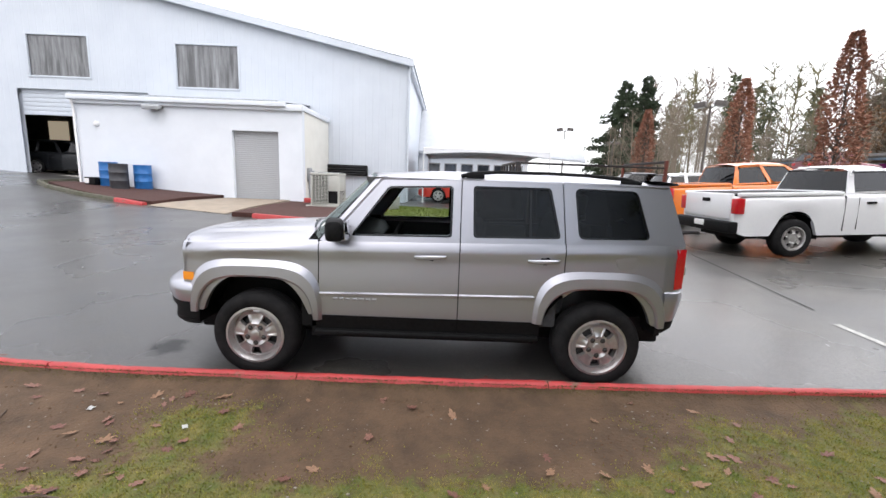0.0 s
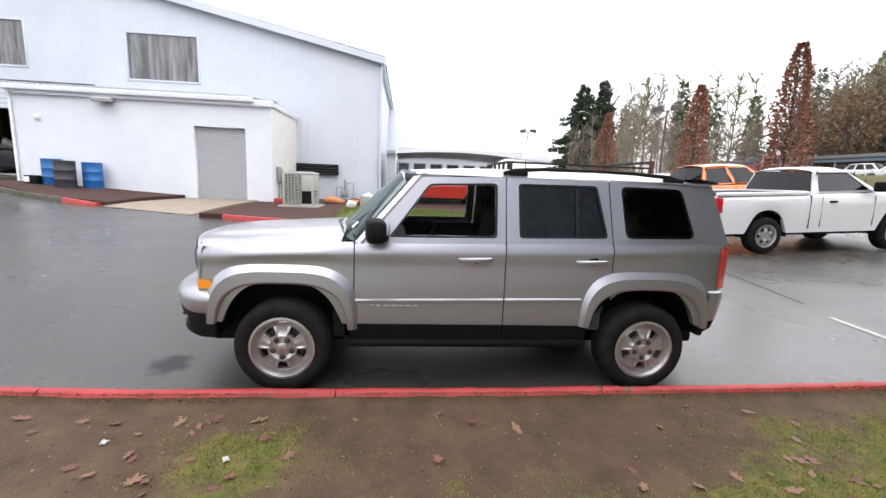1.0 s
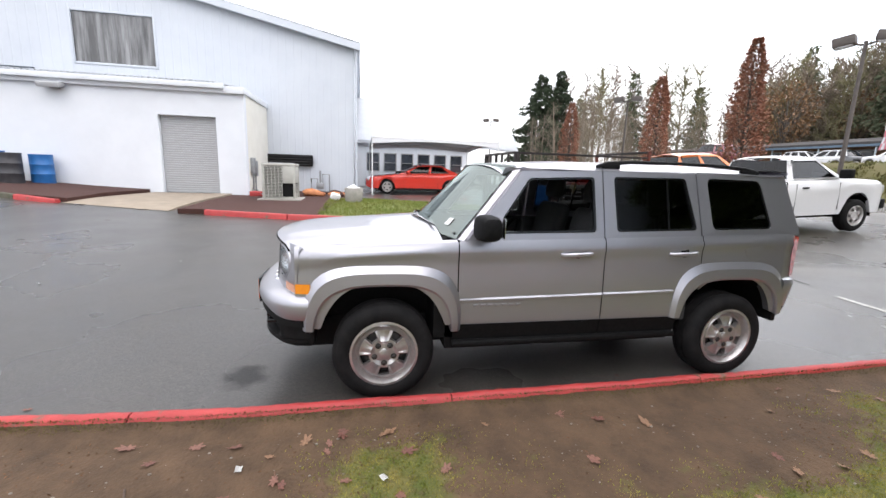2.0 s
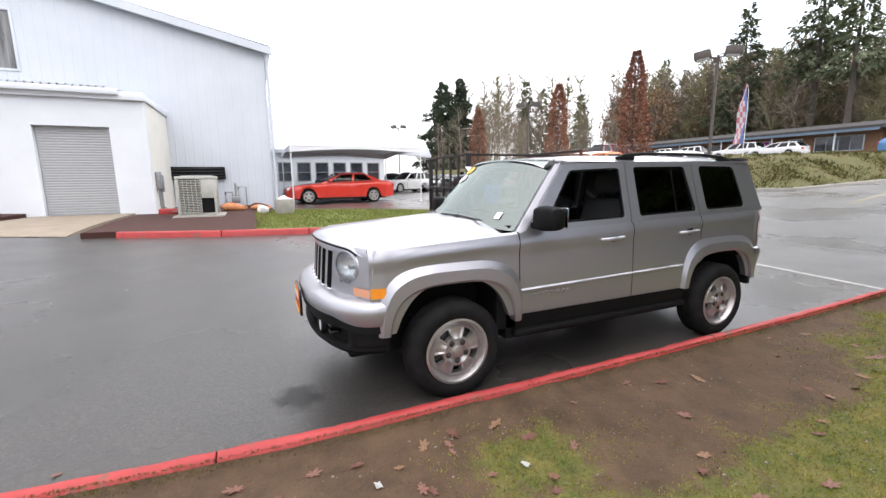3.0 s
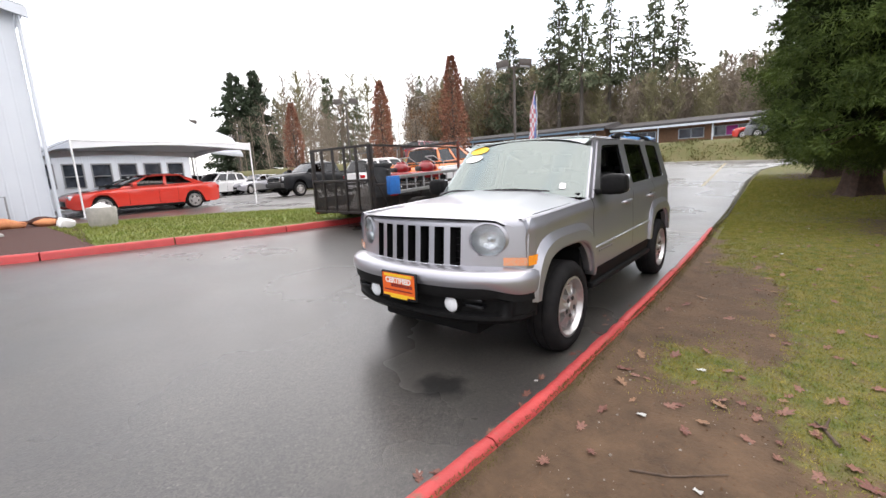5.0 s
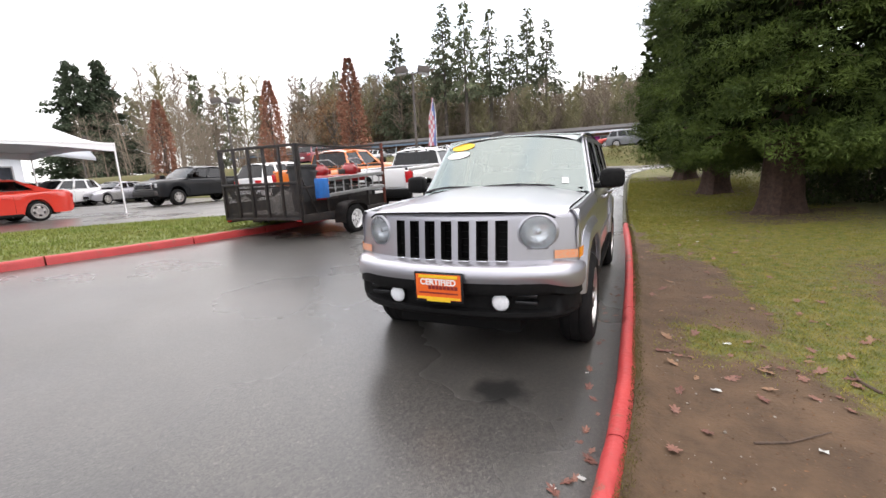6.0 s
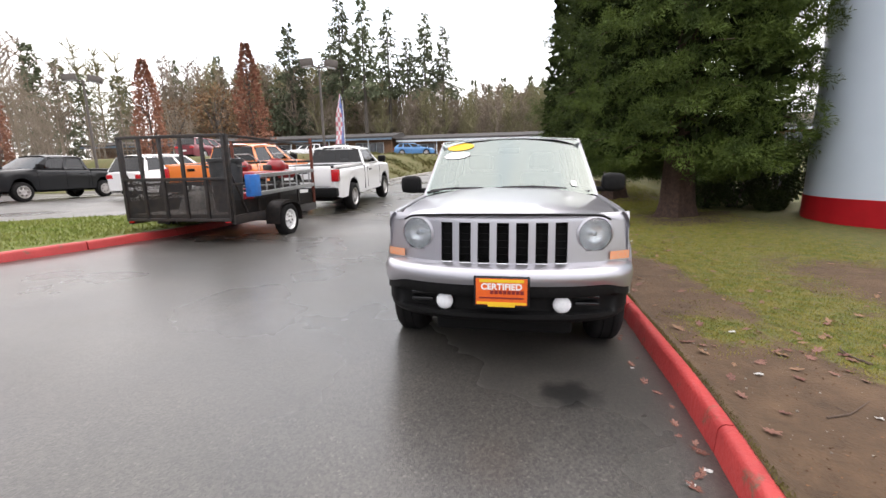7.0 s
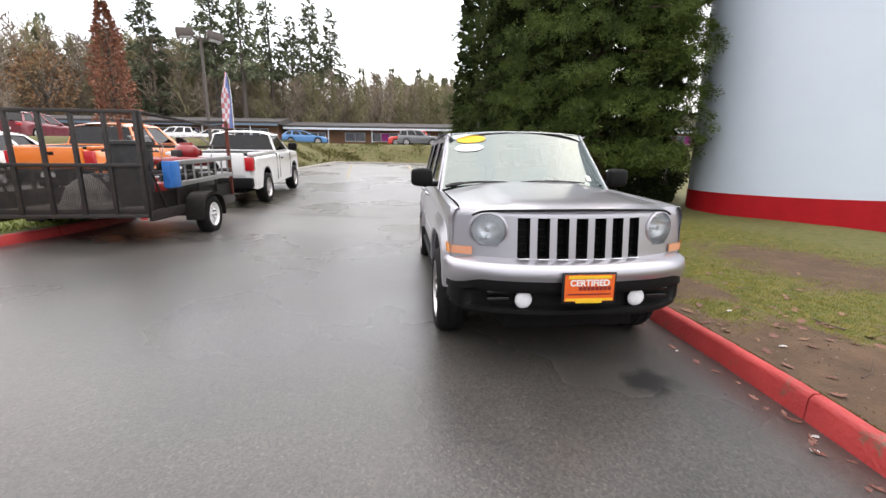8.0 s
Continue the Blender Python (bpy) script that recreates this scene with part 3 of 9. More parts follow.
# sheet-plastic windows; reflections are put into the colour as upright streaks
WINPLASTIC = material("reflection_streaked_plastic", (0.07, 0.07, 0.07), 0.12, 0, (0.25, 0.255, 0.26), 1.3, spec=0.8, mix=(0.38, 0.66), bump=0.1, bscale=6)
_wn = WINPLASTIC.node_tree
_mp = _wn.nodes.new("ShaderNodeMapping")
_mp.inputs["Scale"].default_value = (4.5, 1.0, 0.35)
_wn.links.new([q for q in _wn.nodes if q.type == "TEX_COORD"][0].outputs["Object"], _mp.inputs["Vector"])
_wn.links.new(_mp.outputs["Vector"], [q for q in _wn.nodes if q.type == "TEX_NOISE"][0].inputs["Vector"])
for w in (W1, W2):
    win = thing("window", (0, 0, 0), "ribbed grey plastic window high in the white wall", "window")
    win.parent = None
    win["kind"] = "structure"
    bm = bmesh.new()
    rows = []
    nseg = 96
    for i in range(nseg + 1):
        x = lerp(w[0] + 0.05, w[1] - 0.05, i / nseg)
        d = 0.035 * abs(math.sin(math.pi * (x - w[0]) / 0.27)) + 0.02 * noise.noise(Vector((x * 2, w[2], 0)))
        rows.append([(x, 19.86 - d, w[2] + 0.05), (x, 19.86 - 0.8 * d, 0.5 * (w[2] + w[3])), (x, 19.86 - d, w[3] - 0.05)])
    sheet(bm, rows, flip=True)
    part("pane", bm, WINPLASTIC, win)
    bm = bmesh.new()
    box(bm, w[0] - 0.03, w[0] + 0.05, 19.765, 19.9, w[2] - 0.03, w[3] + 0.03, 0.01)
    box(bm, w[1] - 0.05, w[1] + 0.03, 19.765, 19.9, w[2] - 0.03, w[3] + 0.03, 0.01)
    box(bm, w[0] + 0.05, w[1] - 0.05, 19.77, 19.9, w[2] - 0.03, w[2] + 0.05, 0.01)
    box(bm, w[0] + 0.05, w[1] - 0.05, 19.77, 19.9, w[3] - 0.05, w[3] + 0.03, 0.01)
    part("window_frame", bm, WHITEMETAL, win)

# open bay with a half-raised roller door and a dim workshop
# the bay's dimness is put into this wall and ceiling colour
DIM = material("dimmed_workshop_wall", (0.20, 0.19, 0.17), 0.9, 0, (0.13, 0.125, 0.115), 2)
bay = thing("workshop_bay", (0, 0, 0), "dim workshop bay behind a raised roller door", "room", kind="structure")
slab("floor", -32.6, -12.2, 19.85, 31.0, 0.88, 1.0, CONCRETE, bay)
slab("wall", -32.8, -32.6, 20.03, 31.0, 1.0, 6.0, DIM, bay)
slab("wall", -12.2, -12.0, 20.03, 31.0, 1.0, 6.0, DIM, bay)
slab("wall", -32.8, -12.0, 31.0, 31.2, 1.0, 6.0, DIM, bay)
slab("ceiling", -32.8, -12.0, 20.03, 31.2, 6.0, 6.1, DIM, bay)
for k in range(6):
    slab("door_slat", -19.5, -13.7, 19.95, 20.0, 3.72 + 0.19 * k, 3.90 + 0.19 * k, WHITEMETAL, bay, bev=0.008)
LITWIN = emitter("lit_panel", (1.0, 0.86, 0.62), 0.3)
for x0, x1, z0, z1 in ((-28.6, -27.2, 2.9, 4.5), (-25.2, -22.6, 3.7, 4.5), (-25.0, -23.0, 2.7, 3.2)):
    slab("lit_window", x0, x1, 30.93, 30.98, z0, z1, LITWIN, bay, "lit back window of the workshop")
bm = bmesh.new()
for x in (-22.4, -18.3):
    box(bm, x - 0.15, x + 0.15, 26.2, 26.5, 1.0, 5.0, 0.02)
part("lift_post", bm, DARKMETAL, bay)

# lean-to with shutter door
shed = thing("lean_to", (0, 0, 0), "white stucco lean-to with metal fascia", "building")
SX0, SX1, SY = -13.95, -5.42, 16.2
DOOR = (-8.08, -6.33, 0.2, 3.03)
bm = bmesh.new()
for xa, xb, za, zb in ((SX0, DOOR[0], 0.1, 4.0), (DOOR[1], SX1, 0.1, 4.0), (DOOR[0], DOOR[1], DOOR[3], 4.0)):
    box(bm, xa, xb, SY, SY + 0.25, za, zb)
bmesh.ops.remove_doubles(bm, verts=bm.verts, dist=0.001)
part("wall", bm, WHITEWALL, shed)
CREAM = material("cream_side_wall", (0.74, 0.73, 0.67), 0.8, 0, (0.69, 0.68, 0.62), 1.5, bump=0.2, bscale=100)
slab("wall", SX1 - 0.25, SX1 - 0.002, SY + 0.252, 19.78, 0.1, 4.0, CREAM, shed, "cream side wall")
slab("wall", SX0 + 0.002, SX0 + 0.25, SY + 0.252, 19.78, 0.1, 4.0, WHITEWALL, shed)
bm = bmesh.new()
sheet(bm, [[(SX0 - 0.05, SY - 0.2, 4.10), (SX0 - 0.05, 19.79, 4.55)], [(SX1 - 0.8, SY - 0.2, 4.10), (SX1 - 0.8, 19.79, 4.55)]], flip=True)
sheet(bm, [[(SX0 - 0.05, SY - 0.2, 4.04), (SX0 - 0.05, 19.79, 4.49)], [(SX1 - 0.8, SY - 0.2, 4.04), (SX1 - 0.8, 19.79, 4.49)]])
n = 46
for i in range(n):
    x = lerp(SX0 - 0.02, SX1 - 0.85, i / (n - 1))
    sheet(bm, [[(x - 0.03, SY - 0.23, 4.10), (x - 0.03, 19.79, 4.55)], [(x, SY - 0.23, 4.15), (x, 19.79, 4.60)], [(x + 0.03, SY - 0.23, 4.10), (x + 0.03, 19.79, 4.55)]], flip=True)
part("roof", bm, ROOFMETAL, shed, "ribbed metal roof")
bm = bmesh.new()
box(bm, SX0 - 0.08, SX1 - 0.55, SY - 0.25, SY - 0.13, 3.92, 4.09, 0.02)
box(bm, SX0 - 0.06, SX1 + 0.05, SY - 0.125, SY - 0.004, 3.80, 4.02, 0.01)
box(bm, SX1 - 0.75, SX1 - 0.01, SY + 0.01, 19.78, 4.003, 4.05, 0.01)
box(bm, SX1 + 0.002, SX1 + 0.05, SY - 0.002, 19.78, 3.82, 4.02, 0.012)
part("fascia", bm, WHITEWALL, shed, "white gutter fascia")
bm = bmesh.new()
tube(bm, [(SX0 + 0.05, SY - 0.17, 3.91), (SX0 + 0.03, SY - 0.06, 3.6), (SX0 + 0.03, SY - 0.06, 0.6)], 0.045, 8)
part("downpipe", bm, WHITEPAINT, shed)
shutter = thing("shutter_door", (0, 0, 0), "closed grey roll-up shutter door in the white wall", "door", kind="structure")
nsl = 34
dz = (DOOR[3] - 0.5) / nsl
for i in range(nsl):
    bm = bmesh.new()
    z = 0.5 + i * dz
    prof = [(SY + 0.16, z), (SY + 0.151, z + 0.25 * dz), (SY + 0.149, z + 0.6 * dz), (SY + 0.157, z + 0.93 * dz), (SY + 0.18, z + 0.93 * dz), (SY + 0.18, z)]
    sheet(bm, [[(DOOR[0] + 0.01, *q) for q in prof], [(DOOR[1] - 0.01, *q) for q in prof]], close_v=True, flip=True)
    part("slat", bm, GREYDOOR, shutter, smooth=False)
slab("bottom_rail", DOOR[0] + 0.01, DOOR[1] - 0.01, SY + 0.12, SY + 0.2, 0.44, 0.497, GREYDOOR, shutter)
# concrete apron from the shutter door
APRON = material("tan_wet_concrete", (0.30, 0.245, 0.185), 0.7, 0, (0.235, 0.195, 0.15), 3, bump=0.3, bscale=70)
bm = bmesh.new()
rows = []
for i in range(9):
    s = i / 8
    a, b = (lerp(-8.95, -8.35, s), lerp(12.6, 16.19, s)), (lerp(-6.35, -5.95, s), lerp(12.1, 16.19, s))
    rows.append([(lerp(a[0], b[0], t), lerp(a[1], b[1], t), lerp(gz(lerp(a[0], b[0], t), lerp(a[1], b[1], t)) + 0.012, 0.50, s ** 0.7)) for t in (0, 0.25, 0.5, 0.75, 1)])
sheet(bm, rows)
bm2 = rows
tagged(part("apron", bm, APRON), "pale tan concrete apron before the shutter door", "apron", kind="structure")
bm = bmesh.new()
sheet(bm, [[(r[0][0], r[0][1], r[0][2]) for r in bm2], [(r[0][0], r[0][1], 0.0) for r in bm2]])
sheet(bm, [[(r[-1][0], r[-1][1], r[-1][2]) for r in bm2], [(r[-1][0], r[-1][1], 0.0) for r in bm2]], flip=True)
tagged(part("apron_edge", bm, APRON), "cast edge of the concrete apron", "apron", kind="structure")
kerb("shed_kerb", [(-15.2, 17.5, gz(-15.2, 17.5) + 0.13), (-14.9, 15.4, gz(-14.9, 15.4) + 0.13), (-13.6, 14.3, gz(-13.6, 14.3) + 0.13), (-11.8, 13.4, gz(-11.8, 13.4) + 0.13), (-10.1, 12.8, gz(-10.1, 12.8) + 0.13)], 0.15, 0.3, OLDCONCRETE, "grey concrete kerb round the shed bed", [0, 1, 2, 3, 4])
kerb("shed_kerb", [(-10.1, 12.8, gz(-10.1, 12.8) + 0.13), (-9.6, 12.65, gz(-9.6, 12.6) + 0.12), (-9.05, 12.55, gz(-9, 12.6) + 0.09)], 0.16, 0.3, KERBRED, "chipped red end of the shed kerb", [0, 1, 2])


# ---- the silver off-road wagon ----
def arch_z(x, arches, sill):
    """Lower edge of a body side: the sill, lifted over the wheel arches."""
    z = sill
    for c, r, h in arches:
        d = abs(x - c)
        if d < r:
            z = max(z, h * (1 - (d / r) ** 3.0) ** (1 / 2.6) + sill * 0)
    return z


def stations(x0, x1, step, extra=()):
    s = set(np.round(np.arange(x0, x1 + 1e-6, step), 4)) | {x0, x1}
    for e in extra:
        if x0 < e < x1:
            s.add(round(e, 4))
    return sorted(s)


JX, JY = -0.09, 3.866          # middle of the wheelbase, centre line
FA, RA = -1.315, 1.315         # axles
ARCH = [(FA, 0.455, 0.80), (RA, 0.455, 0.80)]


def belt(x):
    """Shoulder line of the wagon."""
    return table(x, [(-2.12, 1.00), (-1.85, 1.03), (-0.9, 1.075), (0.3, 1.10), (1.7, 1.135), (2.05, 1.12)])


def half(x):
    """Half width of the wagon's flanks."""
    return table(x, [(-1.95, 0.756), (-1.87, 0.782), (-1.78, 0.799), (-1.6, 0.810), (-0.8, 0.818), (0.9, 0.818), (1.5, 0.812), (1.78, 0.80), (1.9, 0.77), (1.97, 0.70)])


def flank(x, z):
    """Half width at a height, below the shoulder."""
    b = belt(x)
    w = half(x)
    t = (b - z)
    w -= 0.028 * smooth(0.07, 0.0, t)
    w -= 0.012 * smooth(0.05, 0.12, t) * smooth(0.40, 0.1, t)
    w -= 0.05 * smooth(0.55, 0.35, z) * 0.6
    return w


def flank_panel(x0, x1, side, zlo, zhi, step=0.03, rows_n=14, inset=0.0):
    """A piece of the side between two stations; zlo and zhi are functions of x."""
    bm = bmesh.new()
    rows = []
    ends = [FA - 0.455, FA + 0.455, RA - 0.455, RA + 0.455]
    ex = [e + d for e in ends for d in (-0.001, 0.001, 0.008, -0.008, 0.02, -0.02)]
    for x in stations(x0, x1, step, ex):
        a, b = zlo(x), zhi(x)
        row = []
        for k in range(rows_n + 1):
            z = lerp(a, b, k / rows_n)
            row.append((x, side * (flank(x, z) - inset), z))
        # turned-in lower lip
        row.insert(0, (x, side * (flank(x, a) - inset - 0.05), a + 0.004))
        rows.append(row)
    sheet(bm, rows, flip=side > 0)
    return bm


def glass_y(x, z):
    """Half width of the wagon's upper sides."""
    b = belt(x) - 0.01
    t = max(0.0, (z - b) / (1.60 - b))
    return lerp(half(min(x, 1.6)) - 0.035, 0.655, t ** 1.08) - 0.02 * smooth(1.4, 2.0, x)


def upper_panel(pts, side, off=0.0, thick=0.0):
    """A patch of the upper side from an outline in (x, z)."""
    bm = bmesh.new()
    vs = [bm.verts.new((x, side * (glass_y(x, z) + off), z)) for x, z in pts]
    f = bm.faces.new(vs if side < 0 else list(reversed(vs)))
    if thick:
        r = bmesh.ops.extrude_face_region(bm, geom=[f])
        for v in r["geom"]:
            if isinstance(v, bmesh.types.BMVert):
                v.co.y -= side * thick
        bmesh.ops.recalc_face_normals(bm, faces=bm.faces)
        return bm
    return face_out(bm, (0, side, 0))


def ring_panel(outer, inner, side, off=0.0, thick=0.03):
    """A frame between two outlines with equal counts of points."""
    bm = bmesh.new()
    rows = []
    for pts, o in ((inner, off - thick), (inner, off), (outer, off), (outer, off - thick)):
        rows.append([(x, side * (glass_y(x, z) + o), z) for x, z in pts])
    sheet(bm, rows, close_v=True)
    bmesh.ops.recalc_face_normals(bm, faces=bm.faces)
    return bm


def rounded(pts, r=0.03, n=4):
    """Round the corners of an outline."""
    out = []
    m = len(pts)
    for i in range(m):
        p, a, b = Vector(pts[i]), Vector(pts[i - 1]), Vector(pts[(i + 1) % m])
        da, db = (a - p), (b - p)
        ra = min(r, da.length * 0.45)
        rb = min(r, db.length * 0.45)
        pa, pb = p + da.normalized() * ra, p + db.normalized() * rb
        for k in range(n + 1):
            t = k / n
            q = pa * (1 - t) ** 2 + p * 2 * t * (1 - t) + pb * t * t
            out.append((q.x, q.y))
    return out


def wheel(name, parent, c, side, R=0.342, W=0.215, rim=0.232, spokes=5, rimmat=None, boss=True, slot=0.30, per=12):
    """A tyre, an alloy rim with spokes, a hub cap and wheel nuts; side is the outer side along y."""
    rimmat = rimmat or ALLOY
    w = new(name)
    w.parent = parent
    w.location = c
    h = W / 2
    bm = bmesh.new()
    prof = [(rim - 0.005, -h * 0.8), (rim + 0.02, -h), (R * 0.86, -h * 1.03), (R - 0.02, -h * 0.86), (R, -h * 0.6), (R, -h * 0.35), (R - 0.008, -h * 0.33), (R - 0.008, -h * 0.27), (R, -h * 0.25), (R, h * 0.25), (R - 0.008, h * 0.27), (R - 0.008, h * 0.33), (R, h * 0.35), (R, h * 0.6), (R - 0.02, h * 0.86), (R * 0.86, h * 1.03), (rim + 0.02, h), (rim - 0.005, h * 0.8)]
    lathe(bm, prof, 48, "y")
    bmesh.ops.recalc_face_normals(bm, faces=bm.faces)
    part("tyre", bm, RUBBER, w)
    # barrel and lip
    bm = bmesh.new()
    lathe(bm, [(rim - 0.002, side * h * 0.84), (rim + 0.006, side * h * 0.96), (rim - 0.010, side * h * 0.98), (rim - 0.022, side * h * 0.78), (rim - 0.035, side * h * 0.4), (rim - 0.04, -side * h * 0.8)], 48, "y")
    o = side * h
    rr = rim - 0.024
    # disc with one rounded opening between each two spokes
    ns = per * spokes
    rad = [0.012, 0.17, 0.33, 0.45, 0.52, 0.62, 0.74, 0.83, 0.90, 1.03]
    dep = [0.83, 0.83, 0.78, 0.84, 0.83, 0.80, 0.76, 0.70, 0.54, 0.44]
    grid = []
    for k in range(ns):
        a = 2 * math.pi * (k + 0.0) / ns + math.pi / 2
        spoke = abs(((k / per) + 0.5) % 1.0 - 0.5) * 2      # 0 on a spoke, 1 between
        grid.append([bm.verts.new((rr * r * math.cos(a), o * (d + (0.06 * (1 - spoke) if 0.4 < r < 0.85 else 0.0) - (0.07 * (spoke < 0.42) if 0.5 < r < 0.8 else 0.0)), rr * r * math.sin(a))) for r, d in zip(rad, dep)])
    for k in range(ns):
        u = ((k + 0.5) / per) % 1.0
        for i in range(len(rad) - 1):
            rm = 0.5 * (rad[i] + rad[i + 1])
            open_half = slot * (0.72 + 0.8 * (rm - 0.5)) if 0.52 < rm < 0.83 else 0.0
            if abs(u - 0.5) < open_half:
                continue
            bm.faces.new((grid[k][i], grid[(k + 1) % ns][i], grid[(k + 1) % ns][i + 1], grid[k][i + 1]))
    hole = [e for e in bm.edges if e.is_boundary and all(0.42 * rr < math.hypot(v.co.x, v.co.z) < 0.86 * rr for v in e.verts)]
    wall = bmesh.ops.extrude_edge_only(bm, edges=hole)
    for v in wall["geom"]:
        if isinstance(v, bmesh.types.BMVert):
            v.co.y -= o * 0.38
    bmesh.ops.recalc_face_normals(bm, faces=bm.faces)
    r_ob = part("rim", bm, rimmat, w, angle=35)
    bm = bmesh.new()
    lathe(bm, [(rr * 1.0, -side * h * 0.1), (0.0, -side * h * 0.1)], 24, "y")
    lathe(bm, [(0.14, side * h * 0.1), (0.14, side * h * 0.25), (0.05, side * h * 0.25), (0.0, side * h * 0.25)], 24, "y")
    part("brake_disc", bm, DARKMETAL, w)
    if boss:
        bm = bmesh.new()
        lathe(bm, [(0.036, o * 0.84), (0.034, o * 0.93), (0.025, o * 0.96), (0.0, o * 0.96)], 20, "y")
        bmesh.ops.recalc_face_normals(bm, faces=bm.faces)
        part("hub_cap", bm, rimmat, w)
        for s in range(5):
            a = 2 * math.pi * (s + 0.5) / 5 + math.pi / 2
            bm = bmesh.new()
            lathe(bm, [(0.013, o * 0.80), (0.013, o * 0.90), (0.008, o * 0.93), (0.0, o * 0.93)], 6, "y", (0.066 * math.cos(a), 0, 0.066 * math.sin(a)))
            lathe(bm, [(0.020, o * 0.868), (0.013, o * 0.872)], 10, "y", (0.066 * math.cos(a), 0, 0.066 * math.sin(a)))
            bmesh.ops.recalc_face_normals(bm, faces=bm.faces)
            part("wheel_nut", bm, DARKMETAL, w)
    return w


def lamp_set(bm):
    """Sit a head lamp in the swept-back face of the wagon."""
    for v in bm.verts:
        v.co.x += 0.026 + 0.42 * (abs(v.co.y) - 0.56)
    return bm


REFLECTOR = material("lamp_reflector", (0.95, 0.96, 0.97), 0.18, 0.75, (0.80, 0.82, 0.85), 26, bump=0.9, bscale=42)
PALEAMBER = material("pale_amber_lens", (0.76, 0.27, 0.12), 0.2, 0, (0.62, 0.36, 0.24), 60, coat=0.6)
wagon = thing("off_road_wagon", (JX, JY, 0.0), "silver four-door off-road wagon parked at the red kerb", "car")
SILL, CLAD = 0.395, 0.51
lo_arch = lambda x: arch_z(x, ARCH, SILL)
lo_paint = lambda x: max(arch_z(x, ARCH, CLAD), CLAD) if -1.9 < x < 1.9 else CLAD
DOOR_F, DOOR_M, DOOR_R = -0.83, 0.228, 1.02
for side in (-1, 1):
    # painted flanks
    part("fender", flank_panel(-1.868, DOOR_F - 0.004, side, lo_paint, lambda x: belt(x) - 0.004), SILVER, wagon)
    front_door = part("front_door", flank_panel(DOOR_F + 0.004, DOOR_M - 0.004, side, lambda x: CLAD, belt), SILVER, wagon)
    rear_door = part("rear_door", flank_panel(DOOR_M + 0.004, DOOR_R - 0.004, side, lambda x: max(CLAD, arch_z(x, [(RA, 0.50, 0.88)], 0)), belt), SILVER, wagon)
    part("quarter_panel", flank_panel(DOOR_R + 0.004, 1.965, side, lambda x: max(lo_paint(x), 0.60 if x > 1.8 else 0), belt), SILVER, wagon)
    # black sill cladding
    for a, b in ((-0.855, DOOR_M - 0.003), (DOOR_M + 0.003, 0.86)):
        part("sill_cladding", flank_panel(a, b, side, lambda x: SILL, lambda x: CLAD + 0.002, 0.05, 5, -0.004), BLACKPLASTIC, wagon, "matt black lower cladding")
    bm = bmesh.new()
    box(bm, -0.86, 0.86, side * 0.80 - 0.03, side * 0.80 + 0.03, 0.352, 0.397, 0.015)
    part("rocker", bm, BLACKPLASTIC, wagon)
    # flared arches
    for c in (FA, RA):
        bm = bmesh.new()
        rows = []
        for k in range(41):
            t = k / 40
            # trapezoid-like arch path
            a = math.pi * (1.06 - 1.12 * t)
            ca, sa = math.cos(a), math.sin(a)
            q = (abs(ca) ** 3.2 + abs(sa) ** 3.2) ** (-1 / 3.2)
            q2 = (abs(ca) ** 4.0 + abs(sa) ** 4.0) ** (-1 / 4.0)
            xi, zi = c + 0.445 * q * ca, 0.365 + 0.425 * q * sa
            xo, zo = c + 0.515 * q2 * ca, 0.365 + 0.555 * q2 * sa
            if c == FA:
                xo = min(xo, -0.805)
            low = 0.50 if (t < 0.5) == (c == FA) else 0.47
            if c == RA and t < 0.5:
                low = 0.505
            zi, zo = max(zi, low), max(zo, low)
            hi = flank(min(max(xi, -2.0), 1.95), max(zi, 0.45))
            ho = flank(min(max(xo, -2.0), 1.95), max(zo, 0.45))
            xm, zm = lerp(xi, xo, 0.10), lerp(zi, zo, 0.10)
            xn, zn = lerp(xi, xo, 0.64), lerp(zi, zo, 0.64)
            top = max(hi, 0.79)
            rows.append([(xi, side * (top - 0.06), zi), (xi, side * (top + 0.022), zi), (xm, side * (top + 0.030), zm), (xn, side * (max(top, ho) + 0.026), zn), (xo, side * (ho + 0.003), zo), (xo, side * (ho - 0.02), zo)])
        sheet(bm, rows, flip=side > 0)
        part("wheel_flare", bm, SILVER, wagon, angle=16)
        # arch liner
        bm = bmesh.new()
        rows = []
        for k in range(25):
            a = math.pi * (0.90 - 0.80 * k / 24)
            rows.append([(c + 0.46 * math.cos(a), side * y, 0.36 + 0.46 * math.sin(a)) for y in (0.80, 0.45)])
        vs = sheet(bm, rows)
        part("arch_liner", bm, BLACKPLASTIC, wagon)
    # moulding along the doors
    for a, b, par in ((DOOR_F + 0.01, DOOR_M - 0.006, front_door), (DOOR_M + 0.006, 0.80, rear_door)):
        bm = bmesh.new()
        rows = []
        for x in np.linspace(a, b, 12):
            z = 0.675 + 0.018 * (x - DOOR_F)
            y = flank(x, z)
            rows.append([(x, side * (y - 0.002), z - 0.016), (x, side * (y + 0.012), z - 0.010), (x, side * (y + 0.014), z + 0.008), (x, side * (y - 0.002), z + 0.018)])
        vs = sheet(bm, rows, flip=side > 0)
        part("side_moulding", bm, SILVER, par)
    # unreadable bright badge bars
    for k in range(7):
        x = -0.72 + 0.05 * k
        y = side * (flank(x, 0.64) + 0.003)
        bm = bmesh.new()
        box(bm, x, x + 0.034, y - 0.004, y + 0.004, 0.634, 0.652, 0.002)
        part("badge_bar", bm, SILVER, front_door)
